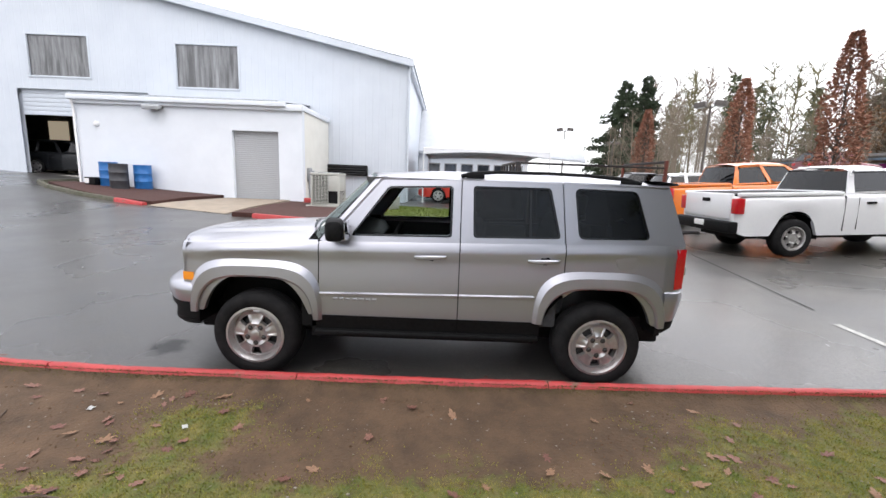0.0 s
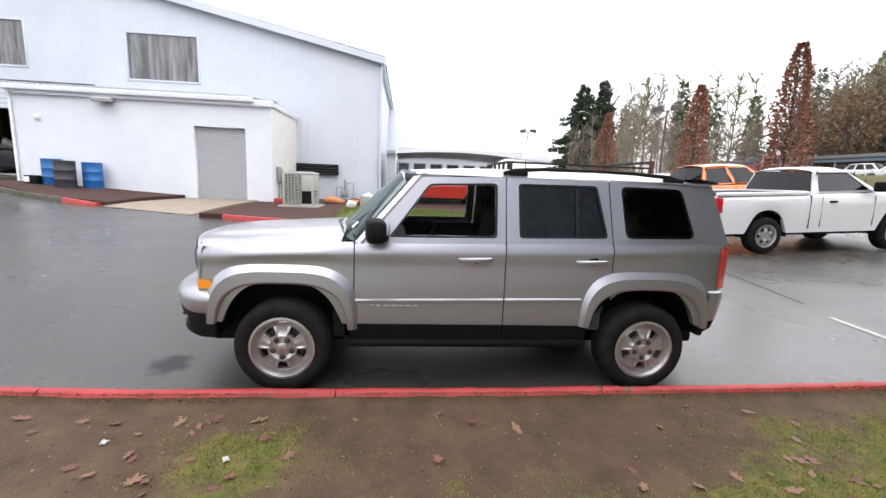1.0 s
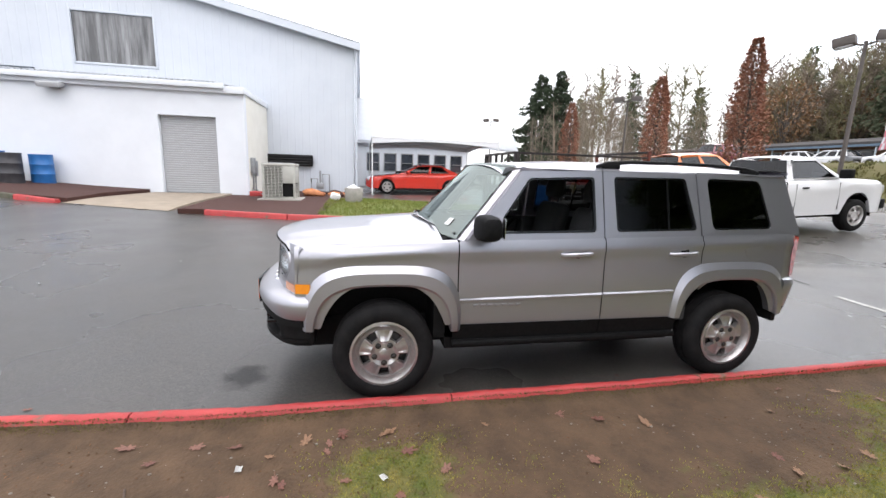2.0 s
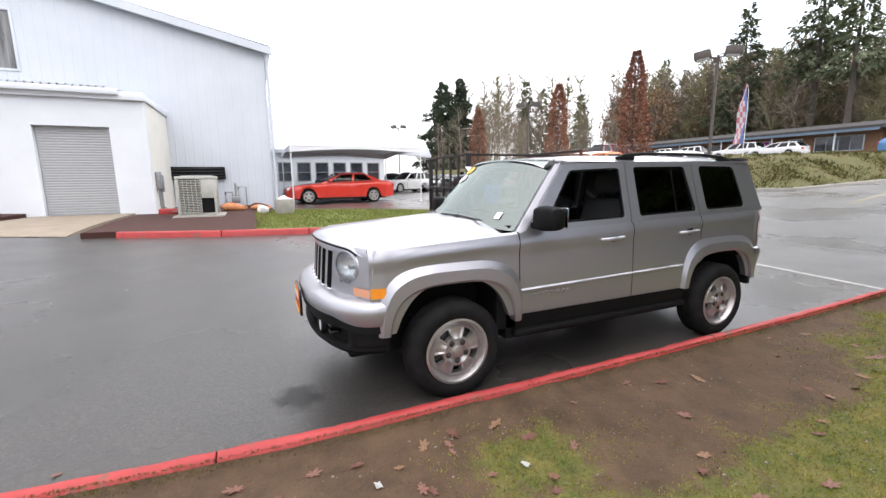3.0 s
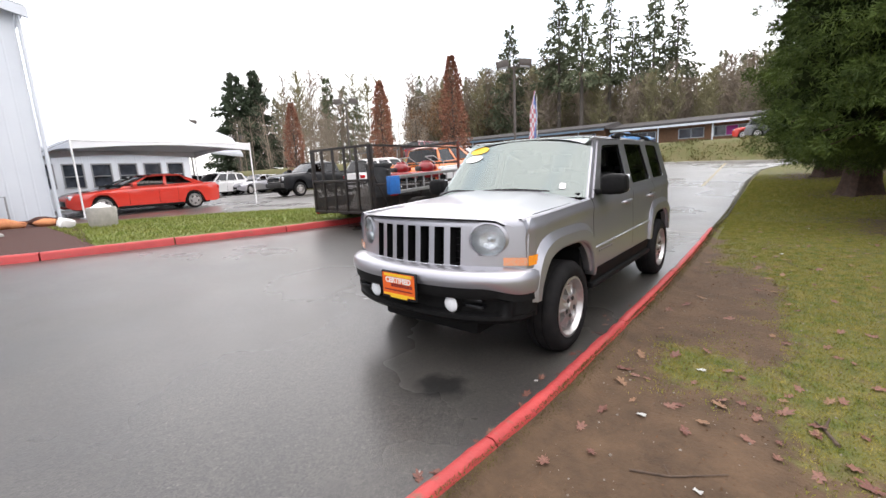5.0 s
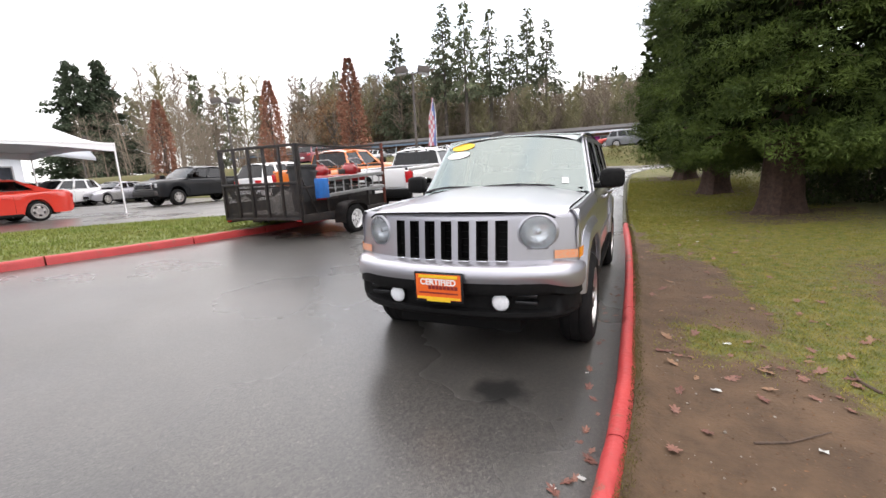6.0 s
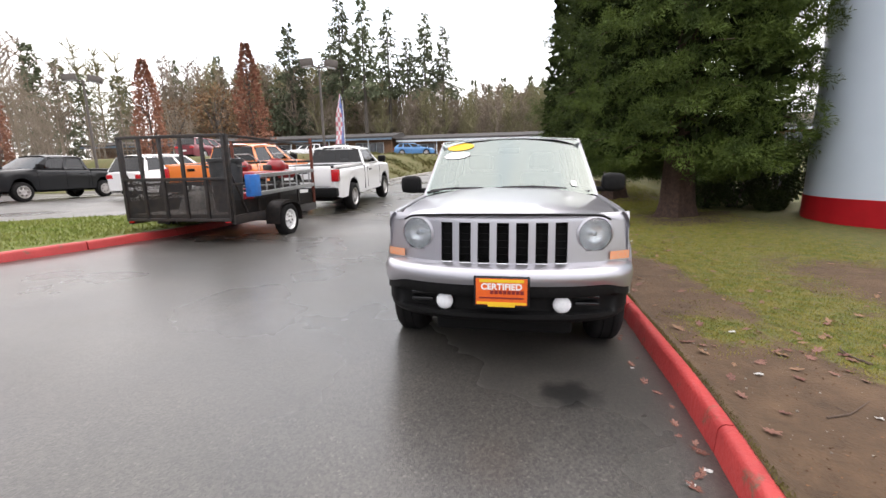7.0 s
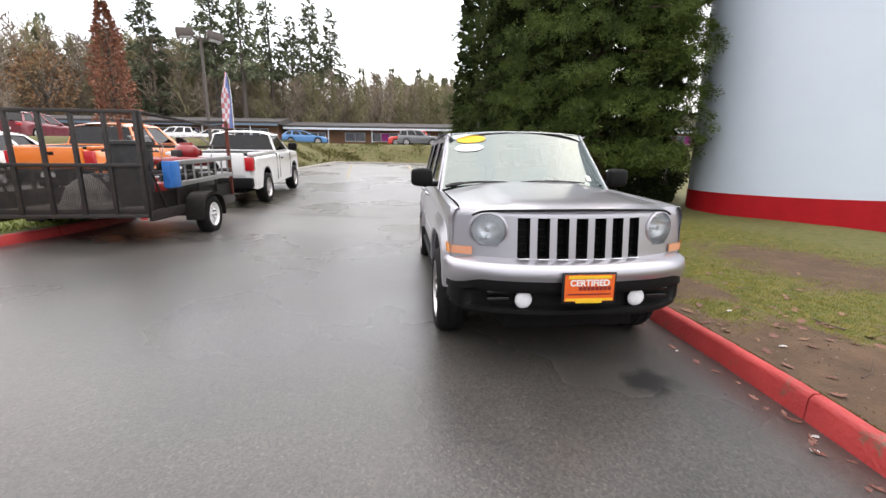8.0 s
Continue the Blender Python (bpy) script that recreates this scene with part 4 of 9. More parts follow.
    # door handles
    for x0, par in ((-0.11, front_door), (0.74, rear_door)):
        bm = bmesh.new()
        y = flank(x0 + 0.12, 0.985)
        rows = []
        for k in range(13):
            t = k / 12
            x = x0 + 0.24 * t
            d = 0.036 * math.sin(math.pi * t) ** 0.45
            hh = 0.011 + 0.006 * math.sin(math.pi * t)
            rows.append([(x, side * (y + d + q[0]), 0.985 + 0.008 * t + q[1]) for q in ((0.004, -hh), (0.012, -hh * 0.5), (0.012, hh * 0.5), (0.004, hh), (-0.008, hh), (-0.008, -hh))])
        vs = sheet(bm, rows, close_v=True)
        bm.faces.new(vs[0])
        bm.faces.new(list(reversed(vs[-1])))
        bmesh.ops.recalc_face_normals(bm, faces=bm.faces)
        part("handle", bm, SILVER, par)
        bm = bmesh.new()
        lathe(bm, [(0.001, side * (y + 0.0035)), (0.036, side * (y + 0.0035))], 20, "y", (x0 + 0.13, 0, 0.995))
        part("handle_recess", bm, BLACKPLASTIC, par)
    # upper sides: pillars and window frames
    zt = 1.565
    wf = [(-0.60, 1.122), (0.165, 1.136), (0.165, 1.52), (-0.325, 1.50)]
    of = [(-0.77, 1.075), (DOOR_M - 0.004, 1.095), (DOOR_M - 0.004, zt), (-0.372, zt - 0.02)]
    wr = [(0.325, 1.140), (0.985, 1.155), (0.905, 1.53), (0.315, 1.525)]
    orr = [(DOOR_M + 0.004, 1.095), (DOOR_R - 0.004, 1.115), (DOOR_R - 0.03, zt + 0.01), (DOOR_M + 0.004, zt)]
    wq = [(1.118, 1.158), (1.668, 1.168), (1.565, 1.53), (1.085, 1.535)]
    oq = [(DOOR_R + 0.004, 1.115), (1.94, 1.125), (1.81, zt + 0.012), (DOOR_R - 0.022, zt + 0.012)]
    for outer, inner, par, nm, rr in ((of, wf, front_door, "window_surround", 0.03), (orr, wr, rear_door, "window_surround", 0.03), (oq, wq, wagon, "rear_pillar_panel", 0.05)):
        part(nm, ring_panel(rounded(outer, 0.012), rounded(inner, rr), side, 0.0, 0.035), SILVER, par, angle=30)
    # black seals round the panes
    for inner, par in ((wf, front_door), (wr, rear_door), (wq, wagon)):
        cx, cz = sum(p[0] for p in inner) / 4, sum(p[1] for p in inner) / 4
        shr = [(cx + (p[0] - cx) * 0.95, cz + (p[1] - cz) * 0.925) for p in inner]
        part("window_seal", ring_panel(rounded(inner, 0.03), rounded(shr, 0.03), side, -0.006, 0.02), GLOSSBLACK, par, angle=30)
    # panes; the driver's side pane is wound down
    if side > 0:
        part("pane", upper_panel(rounded(wf, 0.03), side, -0.018), GLASS_CLEAR, front_door)
    part("pane", upper_panel(rounded(wr, 0.03), side, -0.018), GLASS_TINT, rear_door, "dark privacy glass")
    part("pane", upper_panel(rounded(wq, 0.05), side, -0.012), GLASS_TINT, wagon, "dark privacy glass")
    part("pane_divider", upper_panel([(0.745, 1.16), (0.765, 1.16), (0.765, 1.525), (0.745, 1.525)], side, -0.012), GLOSSBLACK, rear_door)
    # front pillar
    bm = bmesh.new()
    rows = []
    for k in range(9):
        t = k / 8
        x, z = lerp(-0.79, -0.365, t), lerp(1.075, 1.575, t)
        y = lerp(0.775, 0.655, t)
        yi = lerp(0.70, 0.59, t)
        rows.append([(x + 0.03, side * (y - 0.012), z - 0.005), (x - 0.005, side * y, z), (x - 0.042, side * (y - 0.012), z + 0.006), (x - 0.055, side * (y - 0.05), z + 0.004)])
    sheet(bm, rows, flip=side < 0)
    bmesh.ops.recalc_face_normals(bm, faces=bm.faces)
    part("front_pillar", bm, SILVER, wagon)
    # roof rail
    bm = bmesh.new()
    tube(bm, [(0.22, side * 0.60, 1.592), (0.30, side * 0.60, 1.618), (0.5, side * 0.60, 1.634), (0.9, side * 0.598, 1.638), (1.2, side * 0.595, 1.634), (1.5, side * 0.59, 1.616), (1.62, side * 0.59, 1.588)], [0.016, 0.016, 0.013, 0.012, 0.013, 0.016, 0.016], 8)
    box(bm, 0.26, 0.40, side * 0.60 - 0.018, side * 0.60 + 0.018, 1.575, 1.622, 0.012)
    box(bm, 1.46, 1.60, side * 0.59 - 0.018, side * 0.59 + 0.018, 1.57, 1.610, 0.012)
    part("roof_rail", bm, BLACKPLASTIC, wagon, "black roof rail")
    # door mirror
    mir = part("mirror_arm", (lambda b: (box(b, -0.72, -0.60, min(side * 0.74, side * 0.86), max(side * 0.74, side * 0.86), 1.10, 1.145, 0.015), b)[1])(bmesh.new()), BLACKPLASTIC, wagon)
    bm = bmesh.new()
    rows = []
    for t, sx, sz in ((0, 0.55, 0.6), (0.08, 0.85, 0.85), (0.3, 1, 1), (0.75, 1, 0.95), (0.94, 0.85, 0.8), (1.0, 0.55, 0.5)):
        y = side * lerp(0.82, 1.01, t)
        rows.append([(-0.665 + 0.066 * sx * math.copysign(abs(math.cos(a)) ** 0.5, math.cos(a)) - 0.03 * (1 - t), y, 1.180 + 0.084 * sz * math.copysign(abs(math.sin(a)) ** 0.5, math.sin(a))) for a in np.linspace(0, 2 * math.pi, 21)[:-1]])
    vs = sheet(bm, rows, close_v=True)
    bm.faces.new(vs[0])
    bm.faces.new(list(reversed(vs[-1])))
    bmesh.ops.recalc_face_normals(bm, faces=bm.faces)
    part("mirror_housing", bm, BLACKPLASTIC, mir, "black door mirror housing")
    bm = bmesh.new()
    box(bm, -0.592, -0.588, side * 0.925 - 0.075, side * 0.925 + 0.075, 1.115, 1.25, 0.002)
    part("mirror_glass", bm, CHROME, mir)
    # tail lamp
    bm = bmesh.new()
    rows = []
    for k in range(7):
        z = lerp(0.80, 1.105, k / 6)
        rows.append([(1.868, side * (flank(1.868, z) + 0.006), z), (1.918, side * (flank(1.918, z) + 0.010), z), (1.958, side * 0.735, z), (1.99, side * 0.64, z)])
    sheet(bm, rows, flip=side < 0)
    bmesh.ops.recalc_face_normals(bm, faces=bm.faces)
    lamp = part("tail_lamp", bm, REDLENS, wagon, "red tail lamp")
    bm = bmesh.new()
    box(bm, 1.955, 1.984, side * 0.69 - 0.025, side * 0.69 + 0.025, 0.90, 0.97, 0.006)
    part("reversing_lens", bm, WHITELENS, lamp)
    # front turn lamp
    bm = bmesh.new()
    rows = []
    for k in range(5):
        z = lerp(0.742, 0.805, k / 4)
        rows.append([(x, side * (half(x) + 0.006), z) for x in (-1.866, -1.83, -1.775)])
    sheet(bm, rows, flip=side > 0)
    bmesh.ops.recalc_face_normals(bm, faces=bm.faces)
    turn = part("turn_lamp", bm, AMBER, wagon, "amber turn lamp")
    bm = bmesh.new()
    sheet(bm, [[(-2.085 + 0.22 * (y / 0.780) ** 2.2 - 0.006, side * y, z) for y in (0.655, 0.69, 0.72, 0.75, 0.784)] for z in (0.746, 0.772, 0.797)], flip=side < 0)
    bmesh.ops.recalc_face_normals(bm, faces=bm.faces)
    part("clear_lens", bm, PALEAMBER, turn, "pale amber front lens")
    # head lamp
    hy = side * 0.56
    bm = bmesh.new()
    lathe(bm, [(0.122, -1.91), (0.117, -1.985), (0.104, -1.992), (0.100, -1.965)], 32, "x", (0, hy, 0.905))
    bmesh.ops.recalc_face_normals(bm, faces=bm.faces)
    head = part("headlamp_ring", lamp_set(bm), SILVER, wagon)
    bm = bmesh.new()
    lathe(bm, [(0.101, -1.985), (0.092, -1.966), (0.07, -1.945), (0.04, -1.932), (0.0, -1.928)], 32, "x", (0, hy, 0.905))
    part("reflector", lamp_set(bm), REFLECTOR, head)
    bm = bmesh.new()
    lathe(bm, [(0.102, -1.988), (0.085, -2.000), (0.05, -2.010), (0.0, -2.013)], 32, "x", (0, hy, 0.905))
    part("lens", face_out(lamp_set(bm), (-1, 0, 0)), GLASS_LENS, head)
    bm = bmesh.new()
    lathe(bm, [(0.016, -1.925), (0.016, -1.965), (0.0, -1.970)], 16, "x", (0, hy, 0.905))
    part("bulb", lamp_set(bm), WHITELENS, head)
    # fog lamp
    fy = side * 0.36
    bm = bmesh.new()
    lathe(bm, [(0.056, -2.108), (0.05, -2.116), (0.035, -2.121), (0.0, -2.123)], 24, "x", (0, fy, 0.496))
    fog = part("fog_lamp", bm, FOGLENS, wagon)
    bm = bmesh.new()
    lathe(bm, [(0.064, -2.04), (0.062, -2.112), (0.058, -2.118), (0.054, -2.108)], 24, "x", (0, fy, 0.496))
    part("fog_ring", bm, BLACKPLASTIC, fog)
    # wheels
    for c in (FA, RA):
        wheel("wheel", wagon, (c, side * 0.735, 0.334), side, R=0.334, rim=0.217, slot=0.235, per=20)

# bonnet
bm = bmesh.new()
rows = []
for x in stations(-2.06, -0.93, 0.06):
    t = (x + 2.06) / 1.13
    hw = lerp(0.705, 0.735, t)
    zc = table(t, [(0, 1.058), (0.03, 1.074), (0.3, 1.105), (1, 1.165)])
    ze = table(t, [(0, 1.020), (0.03, 1.032), (1, 1.072)])
    row = []
    for q in np.linspace(-1, 1, 29):
        crown = (1 - abs(q) ** 2.6) * 0.75 + 0.25 * (1 - q * q)
        ridge = 0.012 * (smooth(0.62, 0.56, abs(q))) * smooth(0, 0.15, t)
        z = lerp(ze, zc - 0.012, crown) + ridge - 0.035 * smooth(0.82, 1.0, abs(q)) * smooth(0.25, 0.0, t)
        xf = -2.075 + 0.19 * abs(q) ** 2.2
        row.append((lerp(xf, -0.93, t), hw * q, z))
    rows.append(row)
sheet(bm, rows)
part("bonnet", bm, SILVER, wagon)
# black tube stands for the shadow in the gap below the bonnet
bm = bmesh.new()
tube(bm, [(p[0] - 0.002, p[1], p[2] - 0.009) for p in rows[0][1:-1]], 0.006, 6)
part("bonnet_gap", bm, BLACKPLASTIC, wagon, "black strip for the shaded gap under the bonnet's front edge")
# shoulder strip beside the bonnet
for side in (-1, 1):
    bm = bmesh.new()
    rows = []
    for x in stations(-1.868, -0.84, 0.06):
        t = min(1, (x + 2.06) / 1.13)
        hw = lerp(0.705, 0.735, t) + 0.004
        b = belt(x) - 0.004
        rows.append([(x, side * flank(x, b), b), (x, side * (flank(x, b) - 0.015), b + 0.012), (x, side * (hw + 0.015), max(b + 0.008, lerp(0.985, 1.07, t))), (x, side * hw, lerp(0.96, 1.05, t))])
    sheet(bm, rows, flip=side > 0)
    bmesh.ops.recalc_face_normals(bm, faces=bm.faces)
    part("fender_top", bm, SILVER, wagon)
# cowl
bm = bmesh.new()
sheet(bm, [[(-0.94, q * 0.69, 1.125 - 0.06 * q * q) for q in np.linspace(-1, 1, 9)], [(-0.80, q * 0.66, 1.165 - 0.05 * q * q) for q in np.linspace(-1, 1, 9)]])
part("cowl", bm, BLACKPLASTIC, wagon)
# grille panel with seven slots
bm = bmesh.new()
PITCH, SW = 0.1175, 0.074
edges = []
for k in range(7):
    c = (k - 3) * PITCH
    edges += [c - SW / 2, c + SW / 2]
_wing = list(np.round(np.arange(0.42, 0.75, 0.02), 3)) + [0.764, 0.782]
ysl = [-q for q in reversed(_wing)] + edges + _wing
zsl = [0.70, 0.72, 0.742] + list(np.round(np.arange(0.765, 0.98, 0.02), 3)) + [0.985, 1.005, 1.02, 1.035]


def face_x(y, z):
    return -2.085 + 0.22 * (abs(y) / 0.780) ** 2.2 + 0.03 * (z - 0.7) / 0.33 + 0.015 * smooth(1.0, 1.04, z)


vg = [[bm.verts.new((face_x(y, z), y, z)) for z in zsl] for y in ysl]
for i in range(len(ysl) - 1):
    slot = any(abs(0.5 * (ysl[i] + ysl[i + 1]) - (k - 3) * PITCH) < 0.02 for k in range(7))
    for j in range(len(zsl) - 1):
        if slot and 0.742 <= zsl[j] < 0.985:
            continue
        ym, zm = 0.5 * (ysl[i] + ysl[i + 1]), 0.5 * (zsl[j] + zsl[j + 1])
        if math.hypot(abs(ym) - 0.56, zm - 0.905) < 0.104:
            continue
        bm.faces.new((vg[i][j], vg[i][j + 1], vg[i + 1][j + 1], vg[i + 1][j]))
front_faces = set(bm.faces)
bnd = [e for e in bm.edges if e.is_boundary and abs(0.5 * (e.verts[0].co.y + e.verts[1].co.y)) < 0.42 and 0.74 <= 0.5 * (e.verts[0].co.z + e.verts[1].co.z) <= 0.99]
r = bmesh.ops.extrude_edge_only(bm, edges=bnd)
for v in r["geom"]:
    if isinstance(v, bmesh.types.BMVert):
        v.co.x += 0.07
for f in bm.faces:
    f.material_index = 0 if f in front_faces else 1
bmesh.ops.recalc_face_normals(bm, faces=bm.faces)
grille = part("grille", bm, [SILVER, BLACKPLASTIC], wagon)
bm = bmesh.new()
box(bm, -1.965, -1.95, -0.41, 0.41, 0.72, 1.0)
for k in range(5):
    box(bm, -1.975, -1.965, -0.395, 0.395, 0.765 + 0.045 * k, 0.772 + 0.045 * k)
part("grille_mesh", bm, BLACKPLASTIC, grille)
for k in range(7):
    bm = bmesh.new()
    c = (k - 3) * PITCH
    fx = face_x(c, 0.73)
    box(bm, fx - 0.012, fx + 0.03, c - SW / 2 + 0.003, c + SW / 2 - 0.003, 0.722, 0.742, 0.005)
    part("slot_foot", bm, CHROME, grille)


# bumpers: painted upper band, black lower part
def front_rows(prof, hw=0.826, nose=-2.20, end=-1.775, n=57, power=2.35, recess=()):
    """A section swept round the nose from one wheel arch to the other; recess holds rows of the section that only sink in the middle."""
    rows = []
    for k in range(n):
        a = math.pi * (k / (n - 1) - 0.5)
        sa, ca = math.sin(a), math.cos(a)
        y = hw * math.copysign(abs(sa) ** (2 / power), sa)
        x = end + (nose - end) * abs(ca) ** (2 / power)
        nx = abs(ca) ** (2 - 2 / power) / (end - nose)
        ny = -math.copysign(abs(sa) ** (2 - 2 / power), sa) / hw
        ln = math.hypot(nx, ny)
        nx, ny = nx / ln, ny / ln
        row = []
        for i, (px, pz) in enumerate(prof):
            if i in recess:
                px = lerp(px, 0.03, smooth(0.66, 0.76, abs(y)))
            row.append((x + nx * px, y + ny * px, pz - 0.05 * smooth(0.6, 0.83, abs(y)) * (pz > 0.56) * (pz < 0.66)))
        rows.append(row)
    return rows


def tail_rows(prof):
    return [[(-x, y, z) for x, y, z in r_] for r_ in front_rows(prof, hw=0.822, nose=-2.065, end=-1.79, power=2.9)]


bm = bmesh.new()
sheet(bm, front_rows([(0.20, 0.735), (0.10, 0.737), (0.035, 0.722), (0.008, 0.70), (0.0, 0.66), (0.004, 0.645), (0.014, 0.622), (0.06, 0.612)]))
bmesh.ops.recalc_face_normals(bm, faces=bm.faces)
part("front_bumper", bm, SILVER, wagon, "silver upper bumper band")
bm = bmesh.new()
sheet(bm, front_rows([(0.05, 0.626), (0.022, 0.620), (0.018, 0.575), (0.03, 0.548), (0.09, 0.53), (0.09, 0.445), (0.04, 0.435), (0.04, 0.41), (0.07, 0.38), (0.16, 0.365)], recess=(4, 5)))
bmesh.ops.recalc_face_normals(bm, faces=bm.faces)
lower = part("lower_bumper", bm, BLACKPLASTIC, wagon, "matt black lower bumper")
for side in (-1, 1):
    for k in range(2):
        bm = bmesh.new()
        box(bm, -2.085, -2.02, side * 0.51 - 0.07, side * 0.51 + 0.07, 0.485 + 0.045 * k, 0.507 + 0.045 * k, 0.006)
        part("bumper_slat", bm, GLOSSBLACK, lower)
bm = bmesh.new()
sheet(bm, tail_rows([(0.16, 0.80), (0.05, 0.795), (0.012, 0.775), (0.0, 0.74), (0.012, 0.66), (0.03, 0.60), (0.07, 0.585)]))
bmesh.ops.recalc_face_normals(bm, faces=bm.faces)
part("rear_bumper", bm, SILVER, wagon)
bm = bmesh.new()
sheet(bm, tail_rows([(0.06, 0.60), (0.034, 0.595), (0.034, 0.55), (0.05, 0.48), (0.10, 0.43), (0.25, 0.41)]))
bmesh.ops.recalc_face_normals(bm, faces=bm.faces)
part("lower_bumper", bm, BLACKPLASTIC, wagon, "matt black lower bumper")
# sale plate
YELLOW = material("sign_yellow", (0.80, 0.50, 0.02), 0.5)
ORANGESIGN = material("sign_orange", (0.78, 0.13, 0.012), 0.5, 0, (0.70, 0.105, 0.012), 30)
WHITESIGN = material("sign_white", (0.8, 0.8, 0.78), 0.5)
bm = bmesh.new()
box(bm, -2.222, -2.205, -0.165, 0.165, 0.468, 0.658, 0.006)
plate = part("front_plate", bm, GLOSSBLACK, wagon, "orange and yellow dealer plate in a black frame")
plate.location.z = 0.032
DARKRED = material("sign_dark_red", (0.20, 0.015, 0.012), 0.5)
for nm, y0, y1, z0, z1, mt, d in (("plate_face", -0.15, 0.15, 0.485, 0.645, ORANGESIGN, 0.0), ("plate_band", -0.13, 0.13, 0.622, 0.641, YELLOW, 0.0015), ("plate_band", -0.145, 0.145, 0.489, 0.503, YELLOW, 0.0015), ("plate_band", -0.08, 0.08, 0.474, 0.502, YELLOW, 0.002), ("plate_line", -0.13, 0.07, 0.552, 0.574, DARKRED, 0.002), ("plate_line", -0.13, 0.13, 0.524, 0.533, DARKRED, 0.002)):
    bm = bmesh.new()
    if nm == "plate_line" and z1 - z0 > 0.015:
        nb = 8
        for k in range(nb):
            a = lerp(y0, y1, k / nb)
            box(bm, -2.226 - d, -2.222, a, a + (y1 - y0) / nb * 0.82, z0, z1)
            part(nm, bm, mt, plate)
            bm = bmesh.new()
        bm.free()
        continue
    box(bm, -2.226 - d, -2.222, y0, y1, z0, z1)
    part(nm, bm, mt, plate)

word = bpy.data.curves.new("plate_line", "FONT")
word.body, word.size, word.align_x, word.extrude = "CERTIFIED", 0.052, "CENTER", 0.0008
word.offset = 0.0016
word.materials.append(WHITESIGN)
word_ob = new("plate_line", word)
word_ob.parent = plate
word_ob.matrix_local = Matrix(((0, 0, -1, -2.2275), (-1, 0, 0, 0.0), (0, 1, 0, 0.580), (0, 0, 0, 1)))

# windscreen, roof, rear
bm = bmesh.new()
rows = []
for k in range(11):
    t = k / 10
    x, z = lerp(-0.845, -0.42, t), lerp(1.085, 1.578, t)
    hw = lerp(0.748, 0.632, t)
    rows.append([(x - lerp(0.19, 0.11, t) * (1 - q * q), hw * q, z + 0.03 * (1 - q * q) * (1 - 0.3 * t)) for q in np.linspace(-1, 1, 15)])
sheet(bm, rows)
WSGLASS = glass("windscreen_glass", (0.80, 0.92, 0.88), 0.5)
WSGLASS.node_tree.nodes["Fresnel"].inputs["IOR"].default_value = 2.9
WSGLASS.node_tree.nodes["Glossy BSDF"].inputs["Color"].default_value = (0.80, 0.90, 0.86, 1)
screen = part("windscreen", face_out(bm, (-1, 0, 0.7)), WSGLASS, wagon)
bm = bmesh.new()
for rr in (rows[-1], ):
    sheet(bm, [[(p[0] - 0.016, p[1], p[2] - 0.014) for p in rr], [(p[0] + 0.006, p[1], p[2] + 0.002) for p in rr]])
part("screen_band", bm, GLOSSBLACK, screen)
bm = bmesh.new()
rows = []
for x in stations(-0.50, 1.80, 0.08):
    zc = table(x, [(-0.50, 1.585), (-0.40, 1.605), (0.0, 1.63), (0.9, 1.64), (1.5, 1.63), (1.80, 1.605)])
    hw = table(x, [(-0.50, 0.60), (-0.38, 0.655), (1.6, 0.655), (1.80, 0.63)])
    rows.append([(x - 0.05 * (1 - q * q) * smooth(0.0, -0.5, x), hw * q, zc - 0.055 * abs(q) ** 4 - 0.012 * q * q + 0.004 * math.cos(18 * q) * smooth(-0.3, 0.1, x) * (abs(q) < 0.75)) for q in np.linspace(-1, 1, 33)])
sheet(bm, rows)
# drip edge
for side in (-1, 1):
    rows2 = [[(r_[0 if side < 0 else -1][0], r_[0 if side < 0 else -1][1], r_[0][2]), (r_[0][0], side * 0.668, 1.565)] for r_ in rows]
    sheet(bm, rows2)
bmesh.ops.recalc_face_normals(bm, faces=bm.faces)
part("roof", bm, SILVER, wagon, angle=60)
# tailgate with rear pane and spoiler
bm = bmesh.new()
rows = []
for z, x, hw in ((1.58, 1.79, 0.64), (1.50, 1.825, 0.66), (1.18, 1.92, 0.70), (1.10, 1.955, 0.70), (0.80, 1.975, 0.70)):
    rows.append([(x + 0.03 * (1 - q * q), hw * q, z) for q in np.linspace(-1, 1, 11)])
sheet(bm, rows)
bmesh.ops.recalc_face_normals(bm, faces=bm.faces)
gate = part("tailgate", bm, SILVER, wagon)
bm = bmesh.new()
sheet(bm, [[(lerp(1.84, 1.915, t) + 0.034 * (1 - q * q), lerp(0.60, 0.63, t) * q, lerp(1.49, 1.19, t)) for q in np.linspace(-1, 1, 9)] for t in (0, 0.5, 1)])
part("rear_pane", face_out(bm, (1, 0, 0)), GLASS_TINT, gate)
bm = bmesh.new()
sheet(bm, [[(1.74, q * 0.62, 1.612), (1.90, q * 0.60, 1.60), (1.905, q * 0.60, 1.585), (1.80, q * 0.62, 1.57)] for q in np.linspace(-1, 1, 9)])
bmesh.ops.recalc_face_normals(bm, faces=bm.faces)
part("spoiler", bm, SILVER, gate)
# fuel flap
bm = bmesh.new()
yf = flank(1.48, 1.0)
lathe(bm, [(0.078, -yf + 0.001), (0.077, -yf - 0.003), (0.0, -yf - 0.004)], 28, "y", (1.48, 0, 1.01))
bmesh.ops.recalc_face_normals(bm, faces=bm.faces)
part("fuel_flap", bm, SILVER, wagon)
# windscreen stickers: price oval and service tag


